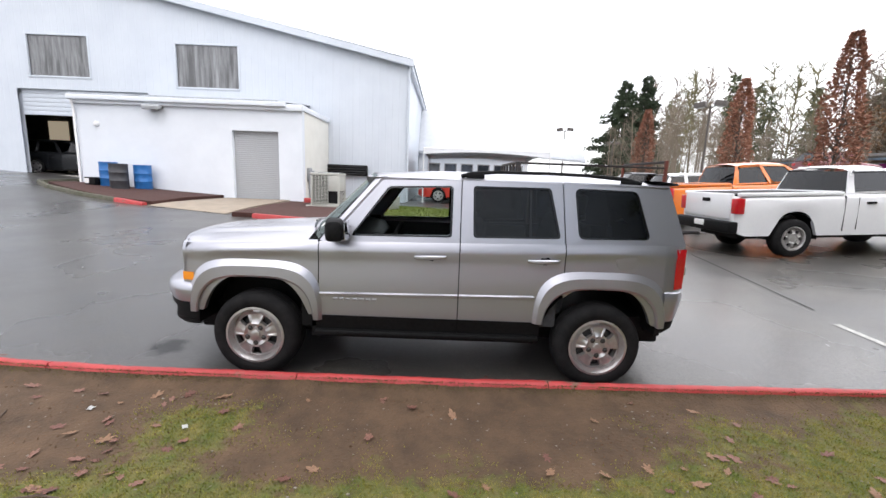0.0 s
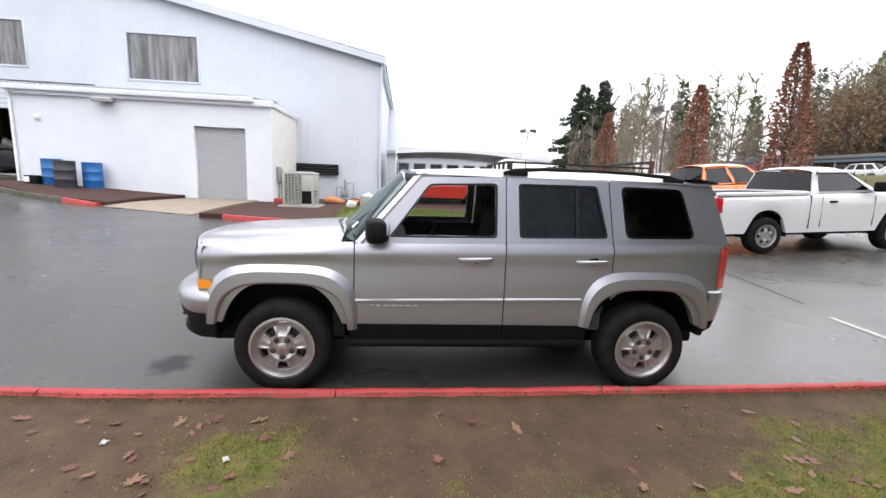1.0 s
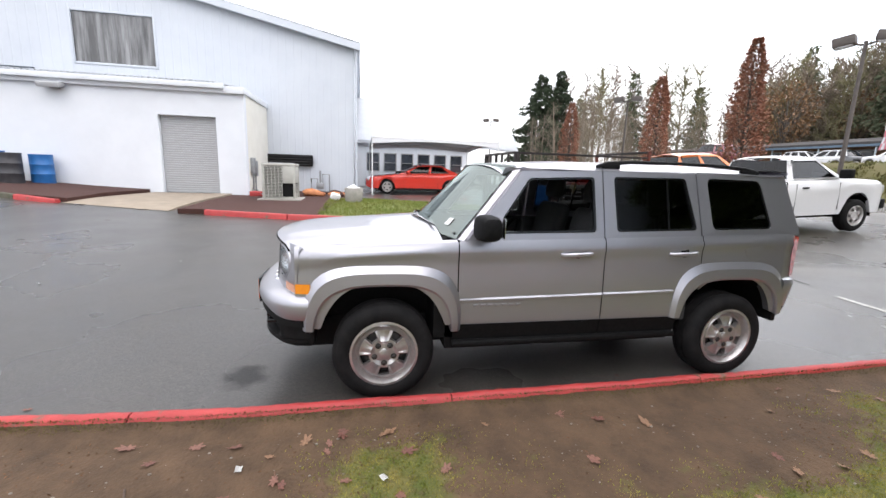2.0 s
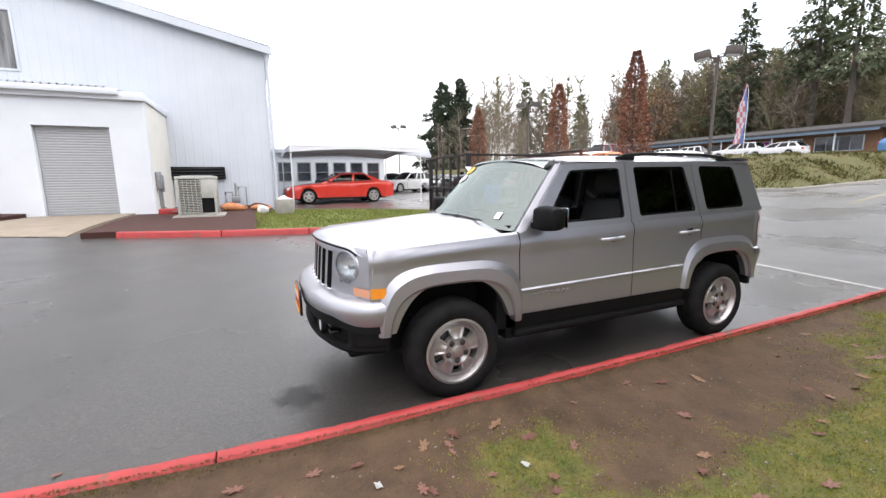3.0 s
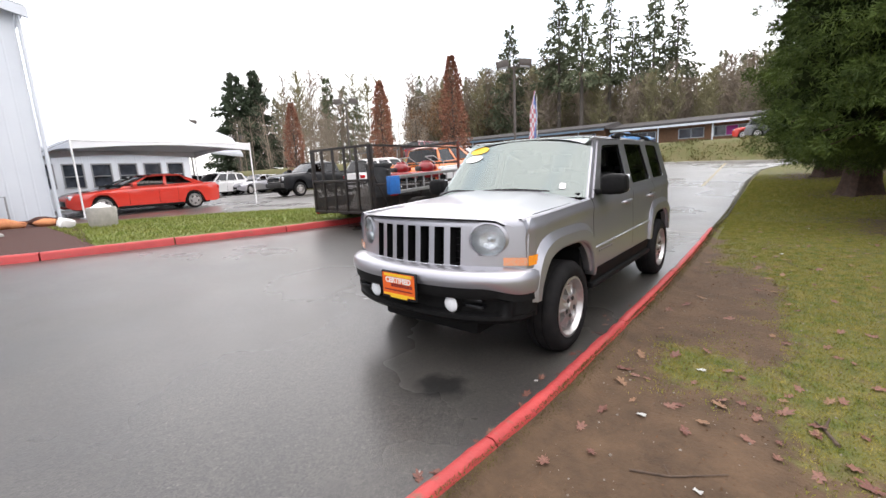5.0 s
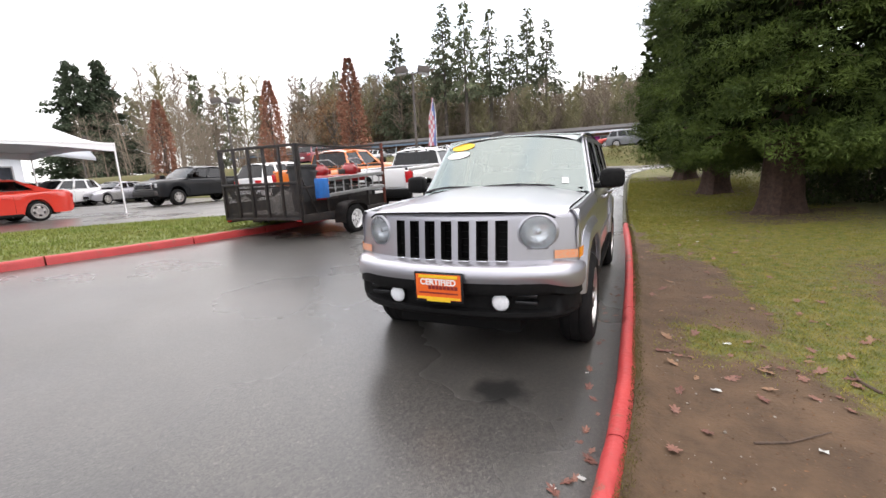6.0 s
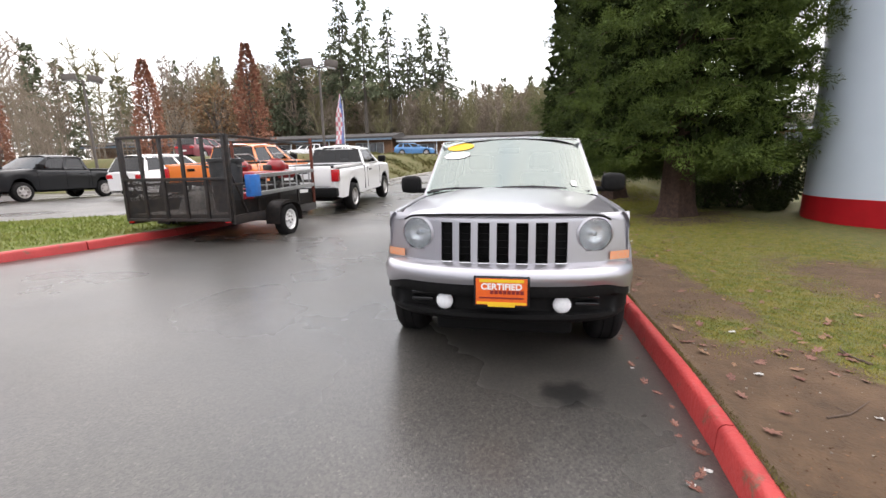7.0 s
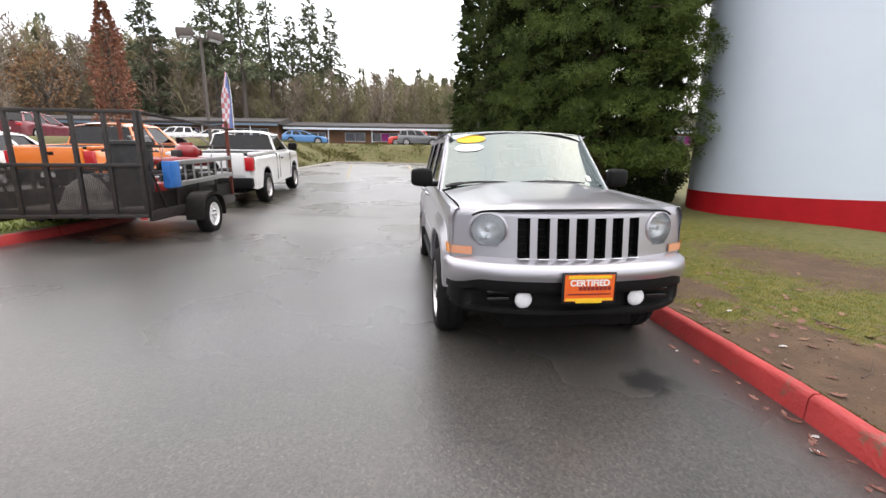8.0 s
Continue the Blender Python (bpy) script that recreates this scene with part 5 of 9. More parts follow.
def screen_point(v, t):
    """A place on the windscreen: v from -1 to 1 across, t from the foot to the top."""
    hw = lerp(0.748, 0.632, t)
    return Vector((lerp(-0.845, -0.42, t) - lerp(0.19, 0.11, t) * (1 - v * v) - 0.006, hw * v, lerp(1.085, 1.578, t) + 0.03 * (1 - v * v) * (1 - 0.3 * t) + 0.003))


for v0, t0, rv, rt, mt, lab in ((0.70, 0.86, 0.20, 0.07, YELLOW, "yellow oval price sticker"), (0.72, 0.70, 0.19, 0.07, WHITESIGN, "white oval sticker")):
    bm = bmesh.new()
    vs = [bm.verts.new(screen_point(v0 + rv * math.cos(a), t0 + rt * math.sin(a))) for a in np.linspace(0, 2 * math.pi, 25)[:-1]]
    bm.faces.new(list(reversed(vs)))
    part("sticker", bm, mt, screen, lab)
bm = bmesh.new()
vs = [bm.verts.new(screen_point(v, t)) for v, t in ((-0.80, 0.12), (-0.735, 0.12), (-0.735, 0.21), (-0.80, 0.21))]
bm.faces.new(vs)
part("sticker", bm, WHITESIGN, screen, "small white service sticker")

# wipers at the foot of the screen
for v0, v1 in ((0.13, -0.66), (0.93, 0.28)):
    bm = bmesh.new()
    lift = Vector((-0.014, 0, 0.012))
    tube(bm, [screen_point(lerp(v0, v1, q), 0.055 + 0.012 * math.sin(math.pi * q)) + lift for q in np.linspace(0, 1, 7)], [0.006, 0.009, 0.010, 0.011, 0.010, 0.009, 0.006], 6)
    tube(bm, [screen_point(v0 + 0.03, 0.015) + lift, screen_point(lerp(v0, v1, 0.25), 0.045) + lift * 1.6, screen_point(lerp(v0, v1, 0.55), 0.065) + lift * 1.6], [0.014, 0.010, 0.008], 6)
    part("wiper", bm, GLOSSBLACK, wagon)

# splash shields that close the arches towards the bumpers
for side in (-1, 1):
    for x0, x1, z0, z1 in ((-1.80, -1.755, 0.40, 0.60), (1.755, 1.80, 0.43, 0.62)):
        bm = bmesh.new()
        box(bm, x0, x1, min(side * 0.50, side * 0.795), max(side * 0.50, side * 0.795), z0, z1, 0.012)
        part("splash_shield", bm, BLACKPLASTIC, wagon)
# cabin
bm = bmesh.new()
box(bm, -0.9, 0.84, -0.76, 0.76, 0.32, 0.50)
box(bm, 0.84, 1.80, -0.56, 0.56, 0.36, 0.50)
part("floor_pan", bm, BLACKPLASTIC, wagon)
bm = bmesh.new()
box(bm, -1.95, 1.98, -0.45, 0.45, 0.24, 0.48, 0.03)
part("underbody", bm, BLACKPLASTIC, wagon)
bm = bmesh.new()
box(bm, -1.85, -0.75, -0.45, 0.45, 0.482, 0.95)
part("engine_block", bm, BLACKPLASTIC, wagon)
bm = bmesh.new()
box(bm, -0.98, -0.80, -0.76, 0.76, 0.4, 1.05)
part("bulkhead", bm, BLACKPLASTIC, wagon)
for side in (-1, 1):
    bm = bmesh.new()
    box(bm, -0.80, 1.0, side * 0.72 - 0.03, side * 0.72 + 0.03, 0.45, 1.09, 0.02)
    part("door_lining", bm, SEATCLOTH, wagon)
    bm = bmesh.new()
    box(bm, 1.01, 1.9, side * 0.72 - 0.03, side * 0.72 + 0.03, 0.85, 1.12, 0.02)
    part("boot_lining", bm, SEATCLOTH, wagon)
bm = bmesh.new()
sheet(bm, [[(x, q * 0.63, 1.575 - 0.02 * q * q) for q in np.linspace(-1, 1, 7)] for x in (-0.4, 1.75)])
HEADLINER = material("grey_headliner", (0.30, 0.30, 0.29), 0.95)
part("headliner", bm, HEADLINER, wagon)
bm = bmesh.new()
rows = []
for x, z in ((-0.86, 1.12), (-0.72, 1.13), (-0.55, 1.10), (-0.48, 1.02), (-0.50, 0.80), (-0.60, 0.6)):
    rows.append([(x, q * 0.70, z) for q in np.linspace(-1, 1, 7)])
sheet(bm, rows)
bmesh.ops.recalc_face_normals(bm, faces=bm.faces)
part("dashboard", bm, BLACKPLASTIC, wagon)
for side in (-1, 1):
    for xs_, zt_ in ((0.02, 1.20), (0.86, 1.18)):
        seat = new("seat")
        seat.parent = wagon
        bm = bmesh.new()
        box(bm, xs_ - 0.28, xs_ + 0.24, side * 0.36 - 0.25, side * 0.36 + 0.25, 0.50, 0.72, 0.06, 3)
        part("cushion", bm, SEATCLOTH, seat)
        bm = bmesh.new()
        box(bm, -0.07, 0.07, side * 0.36 - 0.24, side * 0.36 + 0.24, 0.0, 0.62, 0.06, 3, pose(xs_ + 0.22, 0, 0.66, 0, 14, 0))
        part("backrest", bm, SEATCLOTH, seat)
        bm = bmesh.new()
        box(bm, -0.045, 0.045, side * 0.36 - 0.13, side * 0.36 + 0.13, 0.68, 0.86, 0.04, 3, pose(xs_ + 0.22, 0, 0.64, 0, 10, 0))
        tube(bm, [(xs_ + 0.36, side * 0.36 - 0.06, 1.22), (xs_ + 0.37, side * 0.36 - 0.06, 1.36)], 0.007, 6)
        tube(bm, [(xs_ + 0.36, side * 0.36 + 0.06, 1.22), (xs_ + 0.37, side * 0.36 + 0.06, 1.36)], 0.007, 6)
        part("headrest", bm, SEATCLOTH, seat)
bm = bmesh.new()
ring = []
cst = Vector((-0.33, -0.36, 1.03))
mst = Matrix.Translation(cst) @ pose(0, 0, 0, 0, -65, 0)
tube(bm, [mst @ Vector((0.18 * math.cos(a), 0.18 * math.sin(a), 0)) for a in np.linspace(0, 2 * math.pi, 29)], 0.014, 8, cap=False)
tube(bm, [mst @ Vector((-0.17, 0, 0)), mst @ Vector((0, 0, -0.03)), mst @ Vector((0.17, 0, 0))], 0.02, 8)
tube(bm, [mst @ Vector((0, 0, -0.03)), mst @ Vector((0, 0, -0.2))], 0.03, 8)
part("steering_wheel", bm, BLACKPLASTIC, wagon)
bm = bmesh.new()
box(bm, -0.50, -0.48, -0.10, 0.10, 1.45, 1.51, 0.01)
part("rear_view_mirror", bm, BLACKPLASTIC, wagon)


# ---- plants ----
def leaf_mat(name, c1, c2, rough=0.75, vary=0.45, grain=1.4):
    m = material(name, c1, rough, 0, c2, grain, rand=vary, mix=(0.3, 0.7))
    b = m.node_tree.nodes["Principled BSDF"]
    b.inputs["Specular IOR Level"].default_value = 0.25
    b.inputs["Subsurface Weight"].default_value = 0.0
    return m


def leaf_mesh(name, pos, out, size, mat, parent, rng, aspect=0.5, fold=0.35, label="", kind="", droop=0.0):
    """Many small folded leaves or sprays: pos and out are n x 3 arrays, size n lengths."""
    n = len(pos)
    out = out / np.maximum(np.linalg.norm(out, axis=1, keepdims=True), 1e-6)
    out = out + rng.normal(0, 0.45, (n, 3))
    out[:, 2] -= droop
    out /= np.linalg.norm(out, axis=1, keepdims=True)
    rnd = rng.normal(0, 1, (n, 3))
    side = np.cross(out, rnd)
    side /= np.maximum(np.linalg.norm(side, axis=1, keepdims=True), 1e-6)
    up = np.cross(side, out)
    s = size[:, None]
    a = pos
    tip = pos + out * s
    l = pos + out * s * 0.5 + side * s * aspect * 0.5 + up * s * fold * 0.3
    r = pos + out * s * 0.5 - side * s * aspect * 0.5 + up * s * fold * 0.3
    verts = np.stack([a, l, tip, r], 1).reshape(-1, 3)
    idx = np.arange(n)[:, None] * 4
    faces = np.concatenate([idx + np.array([[0, 1, 2]]), idx + np.array([[0, 2, 3]])], 1).reshape(-1, 3)
    me = bpy.data.meshes.new(name)
    me.vertices.add(len(verts))
    me.vertices.foreach_set("co", verts.astype(np.float32).ravel())
    me.loops.add(len(faces) * 3)
    me.loops.foreach_set("vertex_index", faces.astype(np.int32).ravel())
    me.polygons.add(len(faces))
    me.polygons.foreach_set("loop_start", np.arange(len(faces), dtype=np.int32) * 3)
    me.materials.append(mat)
    me.update(calc_edges=True)
    ob = new(name, me)
    if parent is not None:
        ob.parent = parent
    if label or kind:
        tagged(ob, label, kind=kind)
    return ob


CEDARLEAF = leaf_mat("cypress_foliage", (0.026, 0.046, 0.011), (0.110, 0.155, 0.030), grain=1.9)
# near-black green that carries the shade between the boughs
DARKCORE = material("shade_dark_needles", (0.016, 0.026, 0.007), 1.0, 0, (0.026, 0.034, 0.012), 9, spec=0.1)
# distance haze is put into this paler needle colour
HAZEFIR = leaf_mat("fir_needles", (0.080, 0.100, 0.055), (0.135, 0.150, 0.090))
DARKFIR = leaf_mat("dark_fir_needles", (0.035, 0.055, 0.030), (0.065, 0.085, 0.050))
OAKLEAF = leaf_mat("dry_oak_leaves", (0.25, 0.11, 0.068), (0.36, 0.18, 0.12))
RUSTLEAF = leaf_mat("autumn_leaves", (0.17, 0.085, 0.05), (0.20, 0.13, 0.06))


def big_conifer(x, y, z, R, H, seed, skirt, n, label):
    """A broad, dense evergreen with boughs in billows down to a skirt, and a red-brown trunk."""
    rng = np.random.default_rng(seed)
    t = thing("evergreen_tree", (x, y, z - 0.05), label, "tree", "evergreens on the lawn")
    bm = bmesh.new()
    rows = []
    for zz, r in ((0, 0.50), (0.12, 0.41), (0.4, 0.35), (1.2, 0.31), (3, 0.27), (H * 0.7, 0.12), (H * 0.95, 0.03)):
        rows.append([((r * (1 + 0.14 * math.sin(5 * a + zz) + 0.06 * math.sin(11 * a))) * math.cos(a), r * (1 + 0.14 * math.sin(5 * a + zz)) * math.sin(a), zz) for a in np.linspace(0, 2 * math.pi, 25)[:-1]])
    sheet(bm, rows, close_v=True)
    bmesh.ops.recalc_face_normals(bm, faces=bm.faces)
    part("trunk", bm, BARK, t)

    def prof(h):
        # radius over height share
        return R * np.interp(h, [0, 0.06, 0.16, 0.3, 0.6, 0.85, 1.0], [0.55, 0.9, 1.0, 0.98, 0.78, 0.42, 0.05])
    # inner foliage; the crown's own shade is put into its dark colour
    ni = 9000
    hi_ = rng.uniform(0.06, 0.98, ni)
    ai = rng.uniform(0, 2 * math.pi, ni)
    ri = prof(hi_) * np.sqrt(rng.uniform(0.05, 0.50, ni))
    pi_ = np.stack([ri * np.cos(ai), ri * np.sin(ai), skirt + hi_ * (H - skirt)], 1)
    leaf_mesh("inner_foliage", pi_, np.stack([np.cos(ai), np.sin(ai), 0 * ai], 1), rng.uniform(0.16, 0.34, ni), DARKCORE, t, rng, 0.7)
    # boughs: each carries a fan of flattened, drooping clumps
    nb, nc = 430, 9
    hb = rng.uniform(0.0, 1, nb) ** 1.2
    ab = rng.uniform(0, 2 * math.pi, nb)
    lb = prof(hb) * rng.uniform(0.84, 1.07, nb)
    bi = np.repeat(np.arange(nb), nc)
    along_b = rng.uniform(0.42, 1.0, nb * nc)
    fan = rng.normal(0, 0.17, nb * nc) * lb[bi] * (0.35 + 0.65 * along_b)
    ca, sa = np.cos(ab[bi]), np.sin(ab[bi])
    out_r = lb[bi] * along_b
    cz = skirt + hb[bi] * (H - skirt) + 0.22 * out_r - 0.13 * out_r ** 2 + rng.normal(0, 0.09, nb * nc)
    cb = np.stack([out_r * ca - fan * sa, out_r * sa + fan * ca, cz], 1)
    sb = rng.uniform(0.11, 0.25, nb * nc)
    which = rng.integers(0, nb * nc, n)
    d = rng.normal(0, 1, (n, 3))
    d /= np.linalg.norm(d, axis=1, keepdims=True)
    d = d + 0.7 * np.stack([ca, sa, 0 * ca], 1)[which]
    d[:, 2] += 0.15
    d /= np.linalg.norm(d, axis=1, keepdims=True)
    pos = cb[which] + d * (sb[which] * rng.uniform(0.35, 1.15, n))[:, None] * np.array([1.15, 1.15, 0.6])
    leaf_mesh("crown", pos, d, rng.uniform(0.05, 0.12, n), CEDARLEAF, t, rng, 0.17, droop=0.2)
    bm = bmesh.new()
    for k in range(26):
        a = rng.uniform(0, 2 * math.pi)
        h0 = rng.uniform(0.9, H * 0.6)
        L = prof((h0 - skirt) / (H - skirt) if h0 > skirt else 0.03) * 0.85
        tube(bm, [(0.2 * math.cos(a), 0.2 * math.sin(a), h0), (L * 0.6 * math.cos(a), L * 0.6 * math.sin(a), h0 + 0.12), (L * math.cos(a), L * math.sin(a), h0 - 0.1)], [0.05, 0.03, 0.01], 5)
    part("branch_frame", bm, BARK, t)
    return t


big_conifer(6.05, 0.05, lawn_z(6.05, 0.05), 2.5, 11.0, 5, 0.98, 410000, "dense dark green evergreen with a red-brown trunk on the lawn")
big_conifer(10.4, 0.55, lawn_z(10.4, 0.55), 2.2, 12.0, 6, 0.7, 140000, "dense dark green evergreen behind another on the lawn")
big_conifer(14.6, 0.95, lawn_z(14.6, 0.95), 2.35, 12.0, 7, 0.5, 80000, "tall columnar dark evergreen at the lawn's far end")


def fir(rng, base, H, R, crown_from, density, lean=0.0, sparse=0.0):
    """Sprays and bough lines of one far conifer."""
    pos, out, sz = [], [], []
    nw = int(H * 2.2)
    for i in range(nw):
        h = crown_from + (1 - crown_from) * (i + rng.uniform(0, 1)) / nw
        r = R * (1 - ((h - crown_from) / (1 - crown_from)) ** 1.3) * rng.uniform(0.6, 1.1) + 0.08 * R
        nbh = rng.integers(4, 7)
        for a in rng.uniform(0, 2 * math.pi, nbh):
            if rng.uniform() < sparse:
                continue
            L = r * rng.uniform(0.6, 1.15)
            k = max(5, int(2.0 * density * L))
            s = rng.uniform(0.15, 1, k)
            p = np.stack([np.cos(a) * L * s, np.sin(a) * L * s, H * h - 0.32 * L * s + 0.10 * L * s * s + rng.normal(0, 0.16, k)], 1)
            p += rng.normal(0, 0.14 * (0.4 + L * 0.25), p.shape) * np.array([1, 1, 0.5])
            pos.append(p + np.array(base))
            out.append(np.stack([np.cos(a) * np.ones(k), np.sin(a) * np.ones(k), -0.35 * np.ones(k)], 1))
            sz.append(rng.uniform(0.25, 0.6, k) * (0.5 + 0.035 * H))
    return np.concatenate(pos), np.concatenate(out), np.concatenate(sz)


def conifer(x, y, z, H, R, seed, crown_from=0.1, density=6, sparse=0.0, label="tall dark green fir behind the lot", leaf=None):
    rng = np.random.default_rng(seed)
    t = thing("fir_tree", (x, y, z), label, "tree", "firs on the hill")
    bm = bmesh.new()
    tube(bm, [(0, 0, -0.3), (0.05, 0, H * 0.4), (0, 0.05, H * 0.99)], [0.012 * H + 0.1, 0.008 * H + 0.06, 0.03], 8)
    part("trunk", bm, GREYBARK, t)
    p, o, s = fir(rng, (0, 0, 0), H, R, crown_from, density, sparse=sparse)
    leaf_mesh("crown", p, o, s, leaf or HAZEFIR, t, rng, 0.45, droop=0.2)
    return t


def columnar_oak(x, y, z, H, R, seed):
    rng = np.random.default_rng(seed)
    t = thing("columnar_oak", (x, y, z), "narrow upright oak holding dry red-brown leaves", "tree", "oaks along the lot")
    bm = bmesh.new()
    tube(bm, [(0, 0, -0.2), (0.02, 0, 1.2), (0, 0.03, H * 0.9)], [0.11, 0.08, 0.015], 8)
    part("trunk", bm, GREYBARK, t)
    bm = bmesh.new()
    ends = []
    for k in range(46):
        a, h0 = rng.uniform(0, 6.28), rng.uniform(0.12, 0.8) * H
        L = R * rng.uniform(0.6, 1.0) * (1.05 - 0.75 * h0 / H)
        h1 = min(H, h0 + L * rng.uniform(1.6, 2.6))
        q = [(0, 0, h0), (0.55 * L * math.cos(a), 0.55 * L * math.sin(a), lerp(h0, h1, 0.4)), (L * math.cos(a), L * math.sin(a), h1)]
        tube(bm, q, [0.025, 0.015, 0.005], 4)
        ends.append((a, h0, h1, L))
    part("branch_frame", bm, GREYBARK, t)
    n = 5200
    h = rng.uniform(0.13, 1.0, n)
    rr = R * np.interp(h, [0.1, 0.2, 0.45, 0.8, 1.0], [0.5, 0.85, 1.0, 0.6, 0.12])
    ph = rng.uniform(0, 2 * math.pi, n)
    lump = np.array([0.78 + 0.42 * noise.noise(Vector((1.8 * math.cos(a), 1.8 * math.sin(a), hh * H * 0.9 + seed))) for a, hh in zip(ph, h)])
    rr = rr * lump * np.sqrt(rng.uniform(0.25, 1.15, n))
    p = np.stack([rr * np.cos(ph), rr * np.sin(ph), h * H], 1)
    o = np.stack([np.cos(ph), np.sin(ph), 0.3 + 0 * ph], 1)
    leaf_mesh("crown", p, o, rng.uniform(0.08, 0.19, n), OAKLEAF, t, rng, 0.6, droop=0.3)
    return t


PALETWIG = material("pale_twigs", (0.19, 0.155, 0.115), 0.95, 0, (0.27, 0.225, 0.175), 0.4, rand=0.3)
# twig colours lightened for the haze over the far woods
TWIG = material("hazed_bare_twigs", (0.24, 0.195, 0.15), 0.95, 0, (0.33, 0.27, 0.21), 0.4, rand=0.3)
OLIVETWIG = material("mossy_twigs", (0.19, 0.18, 0.09), 0.95, 0, (0.27, 0.245, 0.14), 0.4, rand=0.3)


def bare_wood(name, spots, mat, label, seed, twigs=150, thin=1.0):
    """Leafless trees as one mesh: tapering stems and fans of slender twigs."""
    rng = np.random.default_rng(seed)
    A, B, Wd = [], [], []
    for x, y, z, H in spots:
        base = np.array([x, y, z])
        top = base + np.array([rng.normal(0, 0.5), rng.normal(0, 0.5), H])
        A.append(np.repeat(base[None], 3, 0)), B.append(np.repeat(top[None], 3, 0)), Wd.append(np.full(3, 0.010 * H))
        nb = max(3, twigs // 9)
        u = rng.uniform(0.18, 0.97, nb)
        o = base + (top - base) * u[:, None]
        az = rng.uniform(0, 6.28, nb)
        L = H * rng.uniform(0.14, 0.3, nb) * (1.15 - u * 0.75)
        e = o + np.stack([np.cos(az) * L * 0.75, np.sin(az) * L * 0.75, L * rng.uniform(0.35, 1.0, nb)], 1)
        A.append(o), B.append(e), Wd.append(np.full(nb, 0.0032 * H * thin))
        w = rng.uniform(0.2, 1, (nb, 8, 1))
        oo = o[:, None] + (e - o)[:, None] * w
        ee = oo + rng.normal(0, 1, (nb, 8, 3)) * (L * 0.28)[:, None, None]
        ee[..., 2] += (L * 0.22)[:, None]
        A.append(oo.reshape(-1, 3)), B.append(ee.reshape(-1, 3)), Wd.append(0.0016 * H * thin * rng.uniform(0.7, 1.4, nb * 8))
    A, B, Wd = np.concatenate(A), np.concatenate(B), np.concatenate(Wd)
    s = np.cross(B - A, rng.normal(0, 1, A.shape))
    s = s / (np.linalg.norm(s, axis=1, keepdims=True) + 1e-9) * Wd[:, None]
    verts = np.stack([A - s, A + s, B + s * 0.3, B - s * 0.3], 1).reshape(-1, 3)
    n = len(A)
    me = bpy.data.meshes.new(name)
    me.vertices.add(4 * n)
    me.vertices.foreach_set("co", verts.astype(np.float32).ravel())
    me.loops.add(4 * n)
    me.loops.foreach_set("vertex_index", np.arange(4 * n, dtype=np.int32))
    me.polygons.add(n)
    me.polygons.foreach_set("loop_start", np.arange(n, dtype=np.int32) * 4)
    me.materials.append(mat)
    me.update(calc_edges=True)
    return tagged(new(name, me), label, "woods", kind="stuff")


# ---- other vehicles ----
def paint(name, c, metal=0.0, rough=0.28):
    return material(name, c, rough, metal, tuple(min(1, k * 1.06 + 0.004) for k in c), 30, coat=0.9)


def shell(bm, L, hw, top, sill, arches, step=0.09, taper=0.12, tuck=0.05, crown=0.03, nose_r=0.25):
    """A closed lower body: stations along x from 0 (tail) to L (nose)."""
    ends = [c + s * r + d for c, r, h in arches for s in (-1, 1) for d in (-0.004, 0.004)]
    rows = []
    for x in stations(0.0, L, step, ends):
        e = min(x, L - x)
        w = hw - taper * (1 - min(1, e / nose_r)) ** 2.2 - (0.14 * (1 - min(1, (L - x) / 0.7)) ** 2)
        zt = table(x, top)
        lo = sill + 0.10 * (1 - min(1, e / 0.25)) ** 2
        for c, r, h in arches:
            d = abs(x - c)
            if d < r:
                lo = max(lo, h * (1 - (d / r) ** 2.6) ** (1 / 2.2))
        lo = min(lo, zt - 0.12)
        mid = lerp(lo, zt, 0.62)
        pr = [(w - 0.10, lo + 0.01), (w - tuck * 0.5, lo), (w - 0.01, lerp(lo, mid, 0.5)), (w, mid), (w - 0.012, zt - 0.09), (w - 0.035, zt - 0.03), (w - 0.075, zt), (w * 0.6, zt + crown * 0.8), (0.0, zt + crown)]
        row = [(x, -y, z) for y, z in pr] + [(x, y, z) for y, z in reversed(pr[:-1])]
        rows.append(row)
    vs = sheet(bm, rows)
    bm.faces.new(list(reversed(vs[0])))
    bm.faces.new(vs[-1])
    bmesh.ops.recalc_face_normals(bm, faces=bm.faces)


